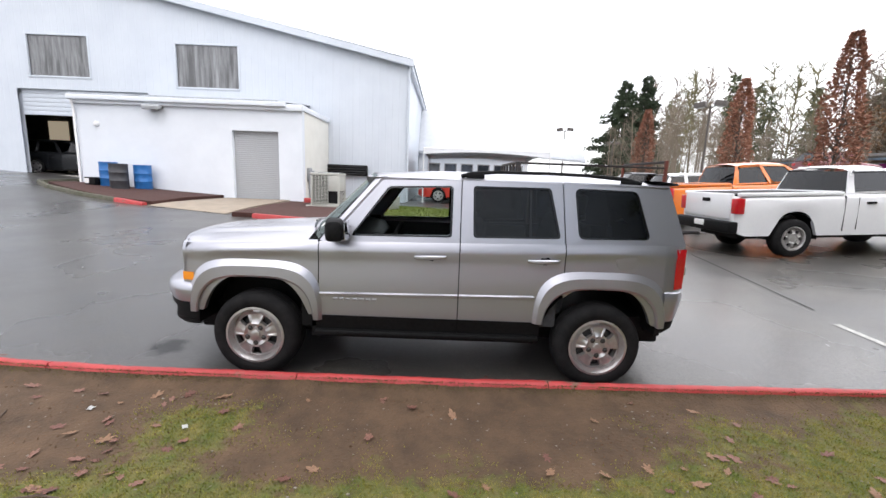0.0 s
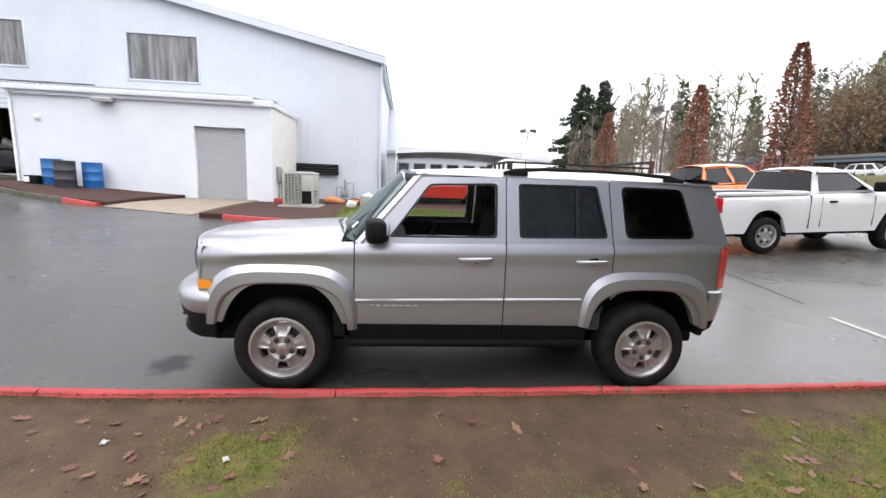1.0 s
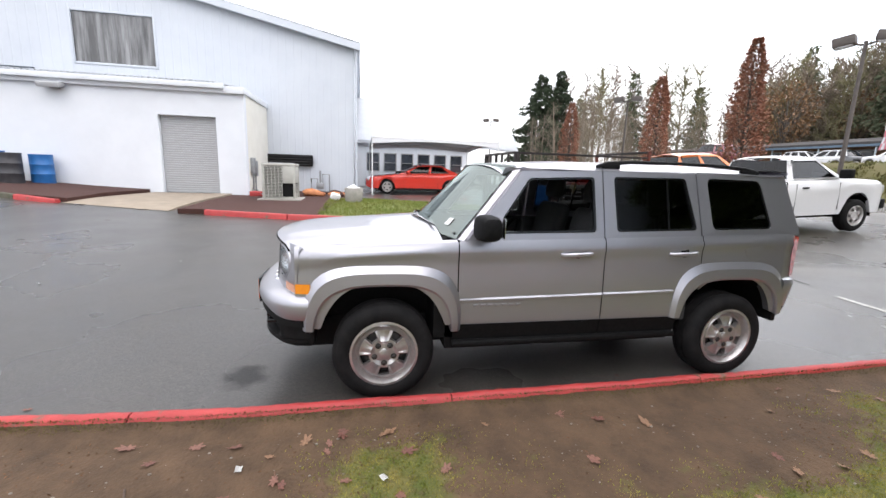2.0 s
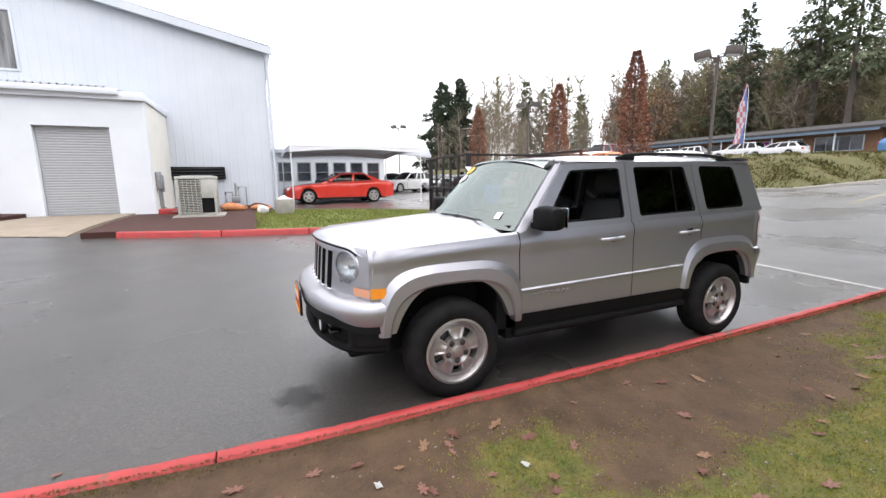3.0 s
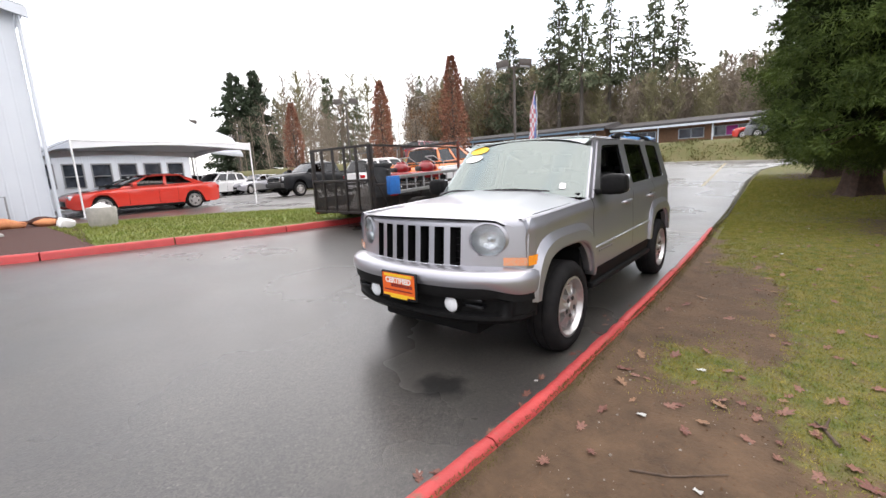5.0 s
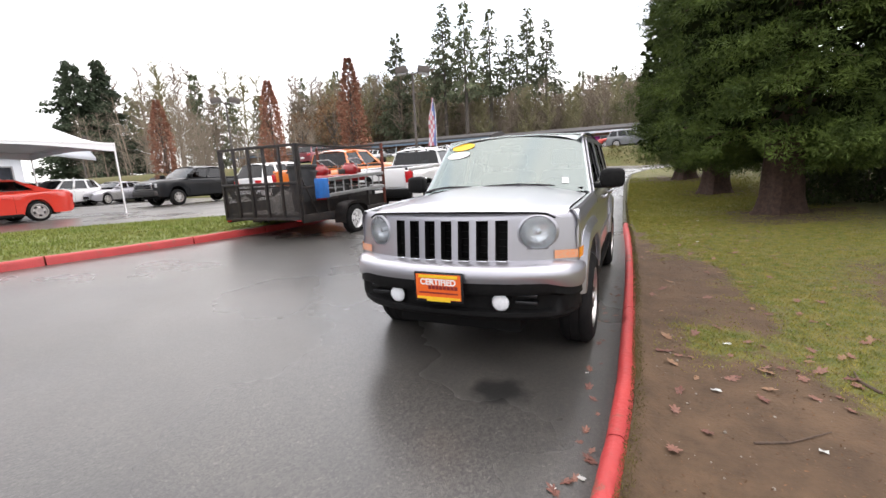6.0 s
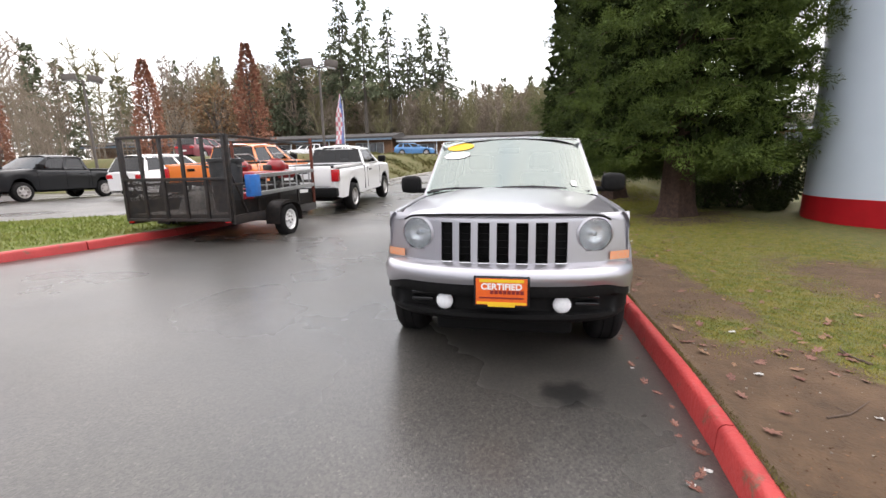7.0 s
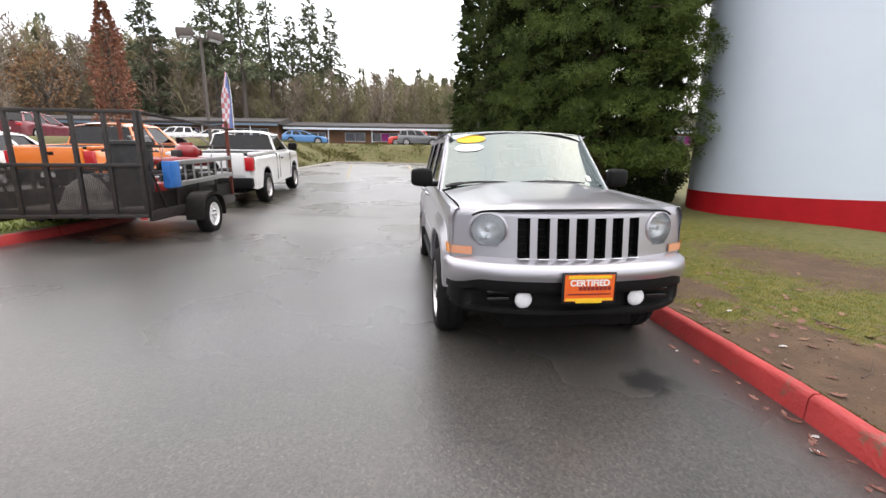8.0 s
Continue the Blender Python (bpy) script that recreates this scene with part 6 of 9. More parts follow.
def cabin(parent, base, roof, wb, wr, paintmat, glassmat, pillars, roof_crown=0.03):
    """Greenhouse: base = (x_tail, x_nose, z_tail, z_nose), roof = (x_tail, x_nose, z); panes between pillars."""
    xb0, xb1, zb0, zb1 = base
    xr0, xr1, zr = roof
    bm = bmesh.new()
    rows = []
    for k in range(13):
        t = k / 12
        x = lerp(xr0, xr1, t)
        cz = zr - 0.05 * (2 * t - 1) ** 4
        rows.append([(x, q * wr, cz - 0.05 * abs(q) ** 5 + roof_crown * (1 - q * q)) for q in np.linspace(-1, 1, 13)])
    sheet(bm, rows)
    part("roof", bm, paintmat, parent)

    def side_pt(u, v, s):
        """u along from tail to nose, v from belt to roof."""
        x = lerp(lerp(xb0, xb1, u), lerp(xr0, xr1, u), v)
        z = lerp(lerp(zb0, zb1, u), zr - 0.05 - 0.05 * (2 * u - 1) ** 4, v)
        y = lerp(wb, wr, v)
        return Vector((x, s * y, z))
    for s in (-1, 1):
        bm = bmesh.new()
        us = [0.0] + [p for pr in pillars for p in pr] + [1.0]
        cuts = [(us[i], us[i + 1]) for i in range(0, len(us), 2)]
        for a, b in cuts:
            sheet(bm, [[side_pt(a, v, s) for v in (0, 0.5, 1)], [side_pt(b, v, s) for v in (0, 0.5, 1)]])
        for a, b in pillars:
            for v0, v1 in ((0, 0.07), (0.90, 1.0)):
                sheet(bm, [[side_pt(a, v0, s), side_pt(a, v1, s)], [side_pt(b, v0, s), side_pt(b, v1, s)]])
        bmesh.ops.remove_doubles(bm, verts=bm.verts, dist=0.0005)
        bmesh.ops.recalc_face_normals(bm, faces=bm.faces)
        r = bmesh.ops.solidify(bm, geom=bm.faces[:], thickness=0.03)
        part("window_frame", bm, paintmat, parent)
        for a, b in pillars:
            bm = bmesh.new()
            off = Vector((0, -s * 0.015, 0))
            sheet(bm, [[side_pt(a, 0.05, s) + off, side_pt(a, 0.92, s) + off], [side_pt(b, 0.05, s) + off, side_pt(b, 0.92, s) + off]])
            part("side_window", face_out(bm, (0, s, 0)), glassmat, parent)
    for u, nm in ((1.0, "windscreen"), (0.0, "rear_window")):
        bm = bmesh.new()
        rows = []
        for v in (0.04, 0.5, 0.97):
            a = side_pt(u, v, 1)
            rows.append([(a.x + (0.07 if u > 0.5 else -0.05) * (1 - q * q) * (1 - 0.5 * v), q * (a.y - 0.03), a.z + 0.02 * (1 - q * q)) for q in np.linspace(-1, 1, 9)])
        sheet(bm, rows, flip=u < 0.5)
        part(nm, face_out(bm, (1 if u > 0.5 else -1, 0, 0.3)), glassmat, parent)
    bm = bmesh.new()
    box(bm, lerp(xb0, xb1, 0.12), lerp(xb0, xb1, 0.85), -wb + 0.1, wb - 0.1, min(zb0, zb1) - 0.5, min(zb0, zb1) - 0.02, 0.03)
    for q in (0.35, 0.62):
        xq = lerp(xb0, xb1, q)
        for s in (-1, 1):
            box(bm, xq - 0.07, xq + 0.07, s * wb * 0.48 - 0.22, s * wb * 0.48 + 0.22, zb0 - 0.1, zb0 + 0.42, 0.05)
    part("seat_row", bm, SEATCLOTH, parent)
    # dark slab added at belt height to give the cabin its inner shade
    bm = bmesh.new()
    box(bm, xb0 + 0.05, xb1 - 0.1, -wb + 0.04, wb - 0.04, min(zb0, zb1) - 0.2, max(zb0, zb1) + 0.055)
    part("cabin_floor", bm, BLACKPLASTIC, parent)


CARGLASS = glass("car_glass", (0.5, 0.55, 0.55), 0.10)


def lamp_box(parent, name, x0, x1, y0, y1, z0, z1, mat, bev=0.02):
    bm = bmesh.new()
    box(bm, x0, x1, min(y0, y1), max(y0, y1), z0, z1, bev)
    return part(name, bm, mat, parent)


def pickup(m, color, label, L=5.8, crew=True, wb=3.55, group="", hw=0.98, lift=0.0):
    """A full-size pickup, tail at x = 0, nose towards +x."""
    t = thing("pickup_truck", m, label, "pickup truck", group)
    rearax = 1.22
    frontax = rearax + wb
    bed = 2.2 if not crew else 1.85
    arches = [(rearax, 0.52, 0.96), (frontax, 0.52, 0.96)]
    bm = bmesh.new()
    top = [(0, 1.26), (bed, 1.28), (bed + 0.02, 1.30), (frontax - 0.75, 1.30), (frontax - 0.55, 1.33), (L - 0.35, 1.24), (L - 0.05, 1.16), (L, 1.12)]
    shell(bm, L, hw, top, 0.46, arches, 0.10, 0.10, 0.05, 0.03, 0.22)
    # the bed is not sunk; a black slab stands for its shaded hollow
    part("body", bm, color, t)
    bm = bmesh.new()
    box(bm, 0.10, bed - 0.08, -hw + 0.12, hw - 0.12, 1.27, 1.325)
    part("bed_opening", bm, BLACKPLASTIC, t)
    for s in (-1, 1):
        lamp_box(t, "bed_rail", 0.03, bed - 0.02, s * (hw - 0.13), s * (hw - 0.02), 1.27, 1.35, color)
    lamp_box(t, "bed_head", bed - 0.09, bed - 0.02, -hw + 0.1, hw - 0.1, 1.27, 1.36, color, 0.01)
    gate = lamp_box(t, "tailgate", -0.035, 0.04, -hw + 0.2, hw - 0.2, 0.80, 1.33, color, 0.02)
    lamp_box(gate, "handle", -0.05, -0.03, -0.13, 0.13, 1.14, 1.22, BLACKPLASTIC, 0.01)
    ce = frontax - 0.62
    if crew:
        pil = [(0.06, 0.44), (0.50, 0.90)]
    else:
        pil = [(0.10, 0.90)]
    cabin(t, (bed + 0.05, ce + 0.12, 1.30, 1.32), (bed + 0.18, ce - 0.62 if crew else ce - 0.58, 1.93 if crew else 1.86), hw - 0.06, hw - 0.22, color, CARGLASS, pil)
    for s in (-1, 1):
        lamp_box(t, "tail_lamp", -0.03, 0.13, s * (hw - 0.19), s * (hw + 0.004), 0.92, 1.24, REDLENS, 0.02)
        lamp_box(t, "headlamp", L - 0.26, L - 0.02, s * (hw - 0.42), s * (hw - 0.14), 0.92, 1.12, WHITELENS, 0.03)
        lamp_box(t, "mirror", ce - 0.12, ce + 0.04, s * (hw - 0.02), s * (hw + 0.24), 1.32, 1.54, BLACKPLASTIC, 0.04)
        lamp_box(t, "door_handle", bed + (0.45 if not crew else 0.35), bed + (0.63 if not crew else 0.53), s * (hw - 0.03), s * (hw + 0.025), 1.10, 1.14, BLACKPLASTIC, 0.012)
        # door seams
        for xs_ in ((bed + 0.28, ce - 0.02) if not crew else (bed + 0.15, bed + 1.15, ce)):
            bm = bmesh.new()
            box(bm, xs_ - 0.0015, xs_ + 0.0015, min(s * (hw - 0.04), s * (hw + 0.001)), max(s * (hw - 0.04), s * (hw + 0.001)), 0.58, 1.22)
            part("door_seam", bm, BLACKPLASTIC, t)
        bm = bmesh.new()
        box(bm, bed - 0.004, bed + 0.004, min(s * (hw - 0.06), s * (hw + 0.001)), max(s * (hw - 0.06), s * (hw + 0.001)), 0.55, 1.27)
        part("bed_gap", bm, BLACKPLASTIC, t)
        for c in (rearax, frontax):
            wheel("wheel", t, (c, s * (hw - 0.14), 0.40), s, 0.40, 0.27, 0.245, 6, boss=False)
            bm = bmesh.new()
            rows = [[(c + 0.50 * math.cos(a), s * yy, 0.42 + 0.50 * math.sin(a)) for yy in (hw - 0.03, hw - 0.4)] for a in np.linspace(-0.1, math.pi + 0.1, 17)]
            sheet(bm, rows)
            part("arch_liner", bm, BLACKPLASTIC, t)
    lamp_box(t, "rear_bumper", -0.16, 0.05, -hw + 0.02, hw - 0.02, 0.52, 0.76, BLACKPLASTIC, 0.04)
    lamp_box(t, "number_plate", -0.172, -0.155, -0.16, 0.16, 0.62, 0.74, WHITESIGN, 0.004)
    lamp_box(t, "front_bumper", L - 0.12, L + 0.10, -hw + 0.14, hw - 0.14, 0.52, 0.78, DARKMETAL if crew else BLACKPLASTIC, 0.05)
    g = lamp_box(t, "grille", L - 0.06, L + 0.035, -hw + 0.34, hw - 0.34, 0.82, 1.13, CHROME, 0.03)
    lamp_box(g, "grille_mesh", L + 0.02, L + 0.045, -hw + 0.40, hw - 0.40, 0.87, 1.08, GLOSSBLACK, 0.01)
    bm = bmesh.new()
    box(bm, 0.3, L - 0.3, -0.62, 0.62, 0.36, 0.62)
    part("chassis", bm, BLACKPLASTIC, t)
    return t


def car(m, color, label, kind="sedan", group="", L=4.7, name="car"):
    """A saloon, hatchback or sport utility; tail at x = 0, nose towards +x."""
    t = thing(name, m, label, "car", group)
    R = 0.34 if kind == "sedan" else 0.36
    ra, fa = 0.21 * L, L - 0.19 * L
    hw = 0.92 if kind != "hatch" else 0.87
    arches = [(ra, R + 0.08, R * 2 + 0.06), (fa, R + 0.08, R * 2 + 0.06)]
    if kind == "sedan":
        top = [(0, 0.92), (0.1, 1.02), (0.9, 1.04), (1.6, 0.99), (L * 0.62, 0.95), (L * 0.70, 0.94), (L - 0.3, 0.80), (L - 0.05, 0.70), (L, 0.62)]
        cb, cr, zr = (0.62, L * 0.71, 1.03, 0.94), (1.35, L * 0.52, 1.45), 1.45
        pil = [(0.14, 0.47), (0.52, 0.90)]
    elif kind == "suv":
        top = [(0, 1.02), (0.15, 1.08), (L * 0.6, 1.05), (L * 0.70, 1.06), (L - 0.35, 0.98), (L - 0.08, 0.88), (L, 0.78)]
        cb, cr, zr = (0.12, L * 0.70, 1.08, 1.06), (0.42, L * 0.54, 1.70), 1.70
        pil = [(0.05, 0.28), (0.33, 0.60), (0.65, 0.93)]
    else:
        top = [(0, 0.95), (0.15, 1.02), (L * 0.6, 0.97), (L * 0.70, 0.96), (L - 0.35, 0.85), (L - 0.05, 0.72), (L, 0.64)]
        cb, cr, zr = (0.12, L * 0.74, 1.02, 0.96), (0.55, L * 0.52, 1.48), 1.48
        pil = [(0.08, 0.27), (0.32, 0.58), (0.63, 0.92)]
    bm = bmesh.new()
    shell(bm, L, hw, top, 0.26, arches, 0.09, 0.16, 0.05, 0.03, 0.5)
    part("body", bm, color, t)
    cabin(t, cb, cr, hw - 0.08, hw - 0.27, color, CARGLASS, pil, 0.02)
    for s in (-1, 1):
        zt = table(0.05, top)
        lamp_box(t, "tail_lamp", -0.01, 0.18, s * (hw - 0.42), s * (hw - 0.12), zt - 0.22, zt - 0.06, REDLENS)
        zn = table(L - 0.25, top)
        lamp_box(t, "headlamp", L - 0.35, L - 0.06, s * (hw - 0.52), s * (hw - 0.19), zn - 0.17, zn - 0.03, WHITELENS)
        lamp_box(t, "mirror", L * 0.60, L * 0.60 + 0.16, s * (hw - 0.06), s * (hw + 0.13), 1.0, 1.14, color, 0.04)
        lamp_box(t, "sill", ra + R + 0.1, fa - R - 0.1, s * (hw - 0.08), s * (hw - 0.005), 0.19, 0.29, BLACKPLASTIC, 0.02)
        for xs_ in (L * 0.33, L * 0.46, L * 0.655):
            bm = bmesh.new()
            box(bm, xs_ - 0.0015, xs_ + 0.0015, min(s * (hw - 0.03), s * (hw + 0.001)), max(s * (hw - 0.03), s * (hw + 0.001)), 0.34, table(xs_, top) - 0.1)
            part("door_seam", bm, BLACKPLASTIC, t)
        for xs_ in (L * 0.35, L * 0.50):
            lamp_box(t, "door_handle", xs_, xs_ + 0.18, s * (hw - 0.03), s * (hw + 0.02), 0.80, 0.835, color, 0.01)
        for c in (ra, fa):
            wheel("wheel", t, (c, s * (hw - 0.12), R), s, R, 0.22, R * 0.72, 5, boss=False)
    lamp_box(t, "grille", L - 0.09, L + 0.012, -0.45, 0.45, 0.40, 0.58, GLOSSBLACK, 0.03)
    lamp_box(t, "plate", -0.03, 0.0, -0.2, 0.2, 0.60, 0.72, WHITESIGN, 0.004)
    bm = bmesh.new()
    box(bm, 0.4, L - 0.4, -hw + 0.25, hw - 0.25, 0.2, 0.5)
    part("chassis", bm, BLACKPLASTIC, t)
    return t


def on_ground(x, y, yaw=0.0):
    """Pose on the paving, tilted with it along the way ahead."""
    a = radians(yaw)
    d = Vector((math.cos(a), math.sin(a), 0))
    z0, z1 = gz(x + d.x * 1.2, y + d.y * 1.2), gz(x + d.x * 4.2, y + d.y * 4.2)
    pitch = math.degrees(math.atan2(z1 - z0, 3.0))
    return pose(x, y, z0 - 1.2 * (z1 - z0) / 3.0, 0, 0, yaw) @ pose(0, 0, 0, 0, -pitch, 0)


REDPAINT, ORANGEPAINT, BURGUNDY = paint("red_car_paint", (0.62, 0.035, 0.018)), paint("orange_paint", (0.75, 0.19, 0.025)), paint("burgundy_paint", (0.16, 0.02, 0.03), 0.3)
BLACKPAINT, BLUEPAINT, GREYPAINT = material("black_paint", (0.007, 0.008, 0.010), 0.3, 0, (0.010, 0.011, 0.013), 30, coat=0.25, spec=0.3), paint("blue_paint", (0.06, 0.20, 0.42), 0.3), paint("grey_paint", (0.16, 0.165, 0.17), 0.5)
pickup(on_ground(6.0, 9.48, 1.5), WHITEPAINT, "white single-cab pickup truck hitched to a mesh trailer", 5.45, False, 3.2)
pickup(on_ground(6.75, 13.5, 0), ORANGEPAINT, "bright orange crew-cab pickup truck", 5.8, True)
car(pose(23.6, 28.4, terrace_z(25, 28.4)), BURGUNDY, "dark burgundy sport utility parked above the bank", "suv", "", 4.7)
pickup(on_ground(14.0, 24.6, 181), BLACKPAINT, "black crew-cab pickup truck in the far lot", 5.8, True)
car(on_ground(9.1, 18.5, 0), WHITEPAINT, "white sport utility parked behind the mesh trailer", "suv", "", 4.7)
car(on_ground(3.85, 22.2, 183), REDPAINT, "bright red four-door saloon under the white tent", "sedan", "", 5.2)
car(on_ground(4.0, 25.6, 180), BLACKPAINT, "black saloon behind the red one", "sedan", "", 4.8)
# rows of cars for sale in the far lot
first = {}
rng_cars = random.Random(4)
kinds = [("suv", WHITEPAINT, "white sport utility in the far car rows"), ("sedan", SILVER, "silver saloon in the far car rows"), ("suv", GREYPAINT, "grey sport utility in the far car rows"), ("hatch", BLUEPAINT, "blue hatchback in the far car rows"), ("sedan", BLACKPAINT, "black saloon in the far car rows"), ("suv", REDPAINT, "red sport utility in the far car rows"), ("hatch", WHITEPAINT, "white hatchback in the far car rows")]
order = [0, 1, 2, 4, 0, 3, 6, 1, 5, 2, 0, 4, 6]
k = 0
for row_y, x_from, count, yaw in ((36.0, 11.6, 3, 200), (40.5, 7.6, 10, 235), (47.0, 9.0, 10, 235), (55.0, 10.0, 10, 235), (65, 10, 10, 235)):
    for i in range(count):
        kd = order[k % len(order)]
        k += 1
        m = on_ground(x_from + 3.1 * i, row_y + rng_cars.uniform(-0.3, 0.3), yaw + rng_cars.uniform(-3, 3))
        if kd in first:
            copy_thing(first[kd], m)
        else:
            first[kd] = car(m, kinds[kd][1], kinds[kd][2], kinds[kd][0], "cars for sale", 4.6)


# ---- mesh trailer ----
def trailer():
    t = thing("utility_trailer", pose(1.42, 9.35, 0, 0, 0, 0.8), "black open utility trailer with mesh ramp gate, loaded with tools", "trailer")
    T, W, F = 2.95, 0.98, 0.62
    STEEL = material("black_trailer_steel", (0.022, 0.022, 0.024), 0.5, 0.3, (0.045, 0.035, 0.03), 9, bump=0.1, bscale=80)
    RUST = material("rusty_red_steel", (0.16, 0.035, 0.02), 0.8, 0.2, (0.09, 0.03, 0.02), 12)
    WOODDECK = material("grey_deck_boards", (0.13, 0.115, 0.10), 0.9, 0, (0.085, 0.075, 0.065), 8, bump=0.3, bscale=50)
    g0 = 0.11
    for i in range(9):
        bm = bmesh.new()
        y = -W + 0.03 + i * (2 * W - 0.06) / 9
        box(bm, 0.02, T - 0.02, y, y + (2 * W - 0.06) / 9 - 0.008, F, F + 0.035, 0.004, 1)
        part("deck_board", bm, WOODDECK, t)
    for s in (-1, 1):
        bm = bmesh.new()
        box(bm, 0, T, s * W - 0.03, s * W + 0.03, F - 0.13, F + 0.02, 0.006)
        part("side_rail", bm, STEEL, t)
        bm = bmesh.new()
        box(bm, 0.02, T, s * W - 0.022, s * W + 0.022, F + 0.50, F + 0.545, 0.006)
        part("top_rail", bm, STEEL, t)
        for i in range(5):
            x = 0.03 + i * (T - 0.06) / 4
            bm = bmesh.new()
            box(bm, x - 0.022, x + 0.022, s * W - 0.02, s * W + 0.02, F + 0.02, F + 0.52, 0.004)
            part("side_post", bm, STEEL, t)
        # solid lower side panel, dented sheet
        bm = bmesh.new()
        sheet(bm, [[(lerp(0.05, T - 0.05, i / 16), s * (W - 0.012 + 0.008 * noise.noise(Vector((i * 0.7, z * 5, s)))), z) for z in (F + 0.02, F + 0.14, F + 0.26)] for i in range(17)])
        bmesh.ops.solidify(bm, geom=bm.faces[:], thickness=0.006)
        part("side_panel", bm, STEEL, t)
        # tall corner stakes
        for x, h in ((0.02, 1.32), (T - 0.03, 1.45)):
            bm = bmesh.new()
            box(bm, x - 0.028, x + 0.028, s * W - 0.028, s * W + 0.028, F, F + h, 0.005)
            part("corner_post", bm, STEEL if x < 1 else RUST, t)
        bm = bmesh.new()
        tube(bm, [(0.03, s * (W + 0.0), F + 0.75), (0.42, s * W, F + 0.02)], 0.016, 6)
        part("gate_brace", bm, STEEL, t)
        # wheel, mudguard
        wheel("wheel", t, (1.30, s * (W + 0.20), g0 + 0.325), s, 0.325, 0.19, 0.19, 5, WHITEPAINT, boss=True)
        bm = bmesh.new()
        rows = []
        for a in np.linspace(-0.15, math.pi + 0.15, 17):
            q = (abs(math.cos(a)) ** 3 + abs(math.sin(a)) ** 3) ** (-1 / 3)
            rows.append([(1.30 + 0.42 * q * math.cos(a), s * y, g0 + 0.335 + 0.37 * q * math.sin(a)) for y in (W + 0.03, W + 0.31)] + [(1.30 + 0.42 * q * math.cos(a), s * (W + 0.31), g0 + 0.30 + 0.35 * q * math.sin(a))])
        sheet(bm, rows)
        bmesh.ops.solidify(bm, geom=bm.faces[:], thickness=0.004)
        part("mudguard", bm, STEEL, t)
        lamp_box(t, "tail_lamp", -0.045, -0.025, s * (W - 0.12), s * (W - 0.02), F - 0.10, F - 0.03, REDLENS, 0.006)
    for i in range(4):
        x = 0.3 + i * 0.78
        bm = bmesh.new()
        box(bm, x - 0.025, x + 0.025, -W + 0.03, W - 0.03, F - 0.1, F - 0.002, 0.004)
        part("cross_beam", bm, STEEL, t)
    bm = bmesh.new()
    tube(bm, [(1.30, -W - 0.1, g0 + 0.325), (1.30, W + 0.1, g0 + 0.325)], 0.03, 8)
    part("axle", bm, STEEL, t)
    bm = bmesh.new()
    for s in (-1, 1):
        tube(bm, [(T - 0.2, s * 0.7, F - 0.08), (T + 1.15, s * 0.05, F - 0.06)], 0.035, 6)
    tube(bm, [(T + 1.1, 0, F - 0.06), (T + 1.42, 0, F - 0.06)], 0.04, 8)
    part("drawbar", bm, STEEL, t)
    # front rack
    for z in (F + 0.5, F + 0.95, F + 1.42):
        bm = bmesh.new()
        box(bm, T - 0.05, T - 0.01, -W + 0.03, W - 0.03, z - 0.025, z + 0.025, 0.004)
        part("rack_bar", bm, STEEL, t)
    bm = bmesh.new()
    box(bm, 0.05, T - 0.06, -W - 0.02, -W + 0.02, F + 1.28, F + 1.32, 0.004)
    part("upper_rail", bm, STEEL, t)
    # ramp gate, standing
    gate = new("ramp_gate")
    gate.parent = t
    GH = 1.30
    for i in range(6):
        y = -W + 0.02 + i * (2 * W - 0.04) / 5
        bm = bmesh.new()
        box(bm, -0.05, -0.005, y - 0.025, y + 0.025, F - 0.06, F + GH, 0.004)
        part("gate_post", bm, STEEL, gate)
    for z in (F - 0.05, F + 0.62, F + GH):
        bm = bmesh.new()
        box(bm, -0.052, -0.004, -W, W, z - 0.024, z + 0.024, 0.004)
        part("gate_bar", bm, STEEL, gate)
    bm = bmesh.new()
    w = 0.0045
    ny, nz = 86, 46
    for i in range(ny + 1):
        y = lerp(-W + 0.02, W - 0.02, i / ny)
        sheet(bm, [[(-0.02, y - w, F - 0.03), (-0.02, y - w, F + 0.62)], [(-0.02, y + w, F - 0.03), (-0.02, y + w, F + 0.62)]])
    for j in range(nz + 1):
        z = lerp(F - 0.03, F + 0.62, j / nz)
        sheet(bm, [[(-0.018, -W + 0.02, z - w), (-0.018, W - 0.02, z - w)], [(-0.018, -W + 0.02, z + w), (-0.018, W - 0.02, z + w)]])
    part("gate_mesh", bm, STEEL, gate, "fine black expanded mesh", smooth=False)
    tagged(gate.children[-1], kind="stuff")
    return t


trl = trailer()
STEEL2 = material("dull_aluminium", (0.42, 0.43, 0.43), 0.45, 0.7, (0.33, 0.33, 0.33), 20)
BLUEPLASTIC = material("blue_plastic", (0.02, 0.16, 0.50), 0.45, 0, (0.025, 0.12, 0.38), 12)
# load
ladder = thing("ladder", pose(1.88, 8.30, 0.92, 0, 0, 1), "dull aluminium ladder with blue ends on the trailer's rail", "ladder")
for z in (0.03, 0.34):
    bm = bmesh.new()
    box(bm, 0, 2.35, -0.03, 0.03, z - 0.035, z + 0.035, 0.005, m=pose(0, 0, 0, 0, -2.5, 0))
    part("ladder_rail", bm, STEEL2, ladder)
for i in range(8):
    bm = bmesh.new()
    tube(bm, [(0.2 + 0.28 * i, 0, 0.05 + 0.012 * i), (0.2 + 0.28 * i, 0, 0.36 + 0.012 * i)], 0.017, 6)
    part("rung", bm, STEEL2, ladder)
bm = bmesh.new()
box(bm, -0.08, 0.22, -0.055, 0.055, 0.0, 0.38, 0.015)
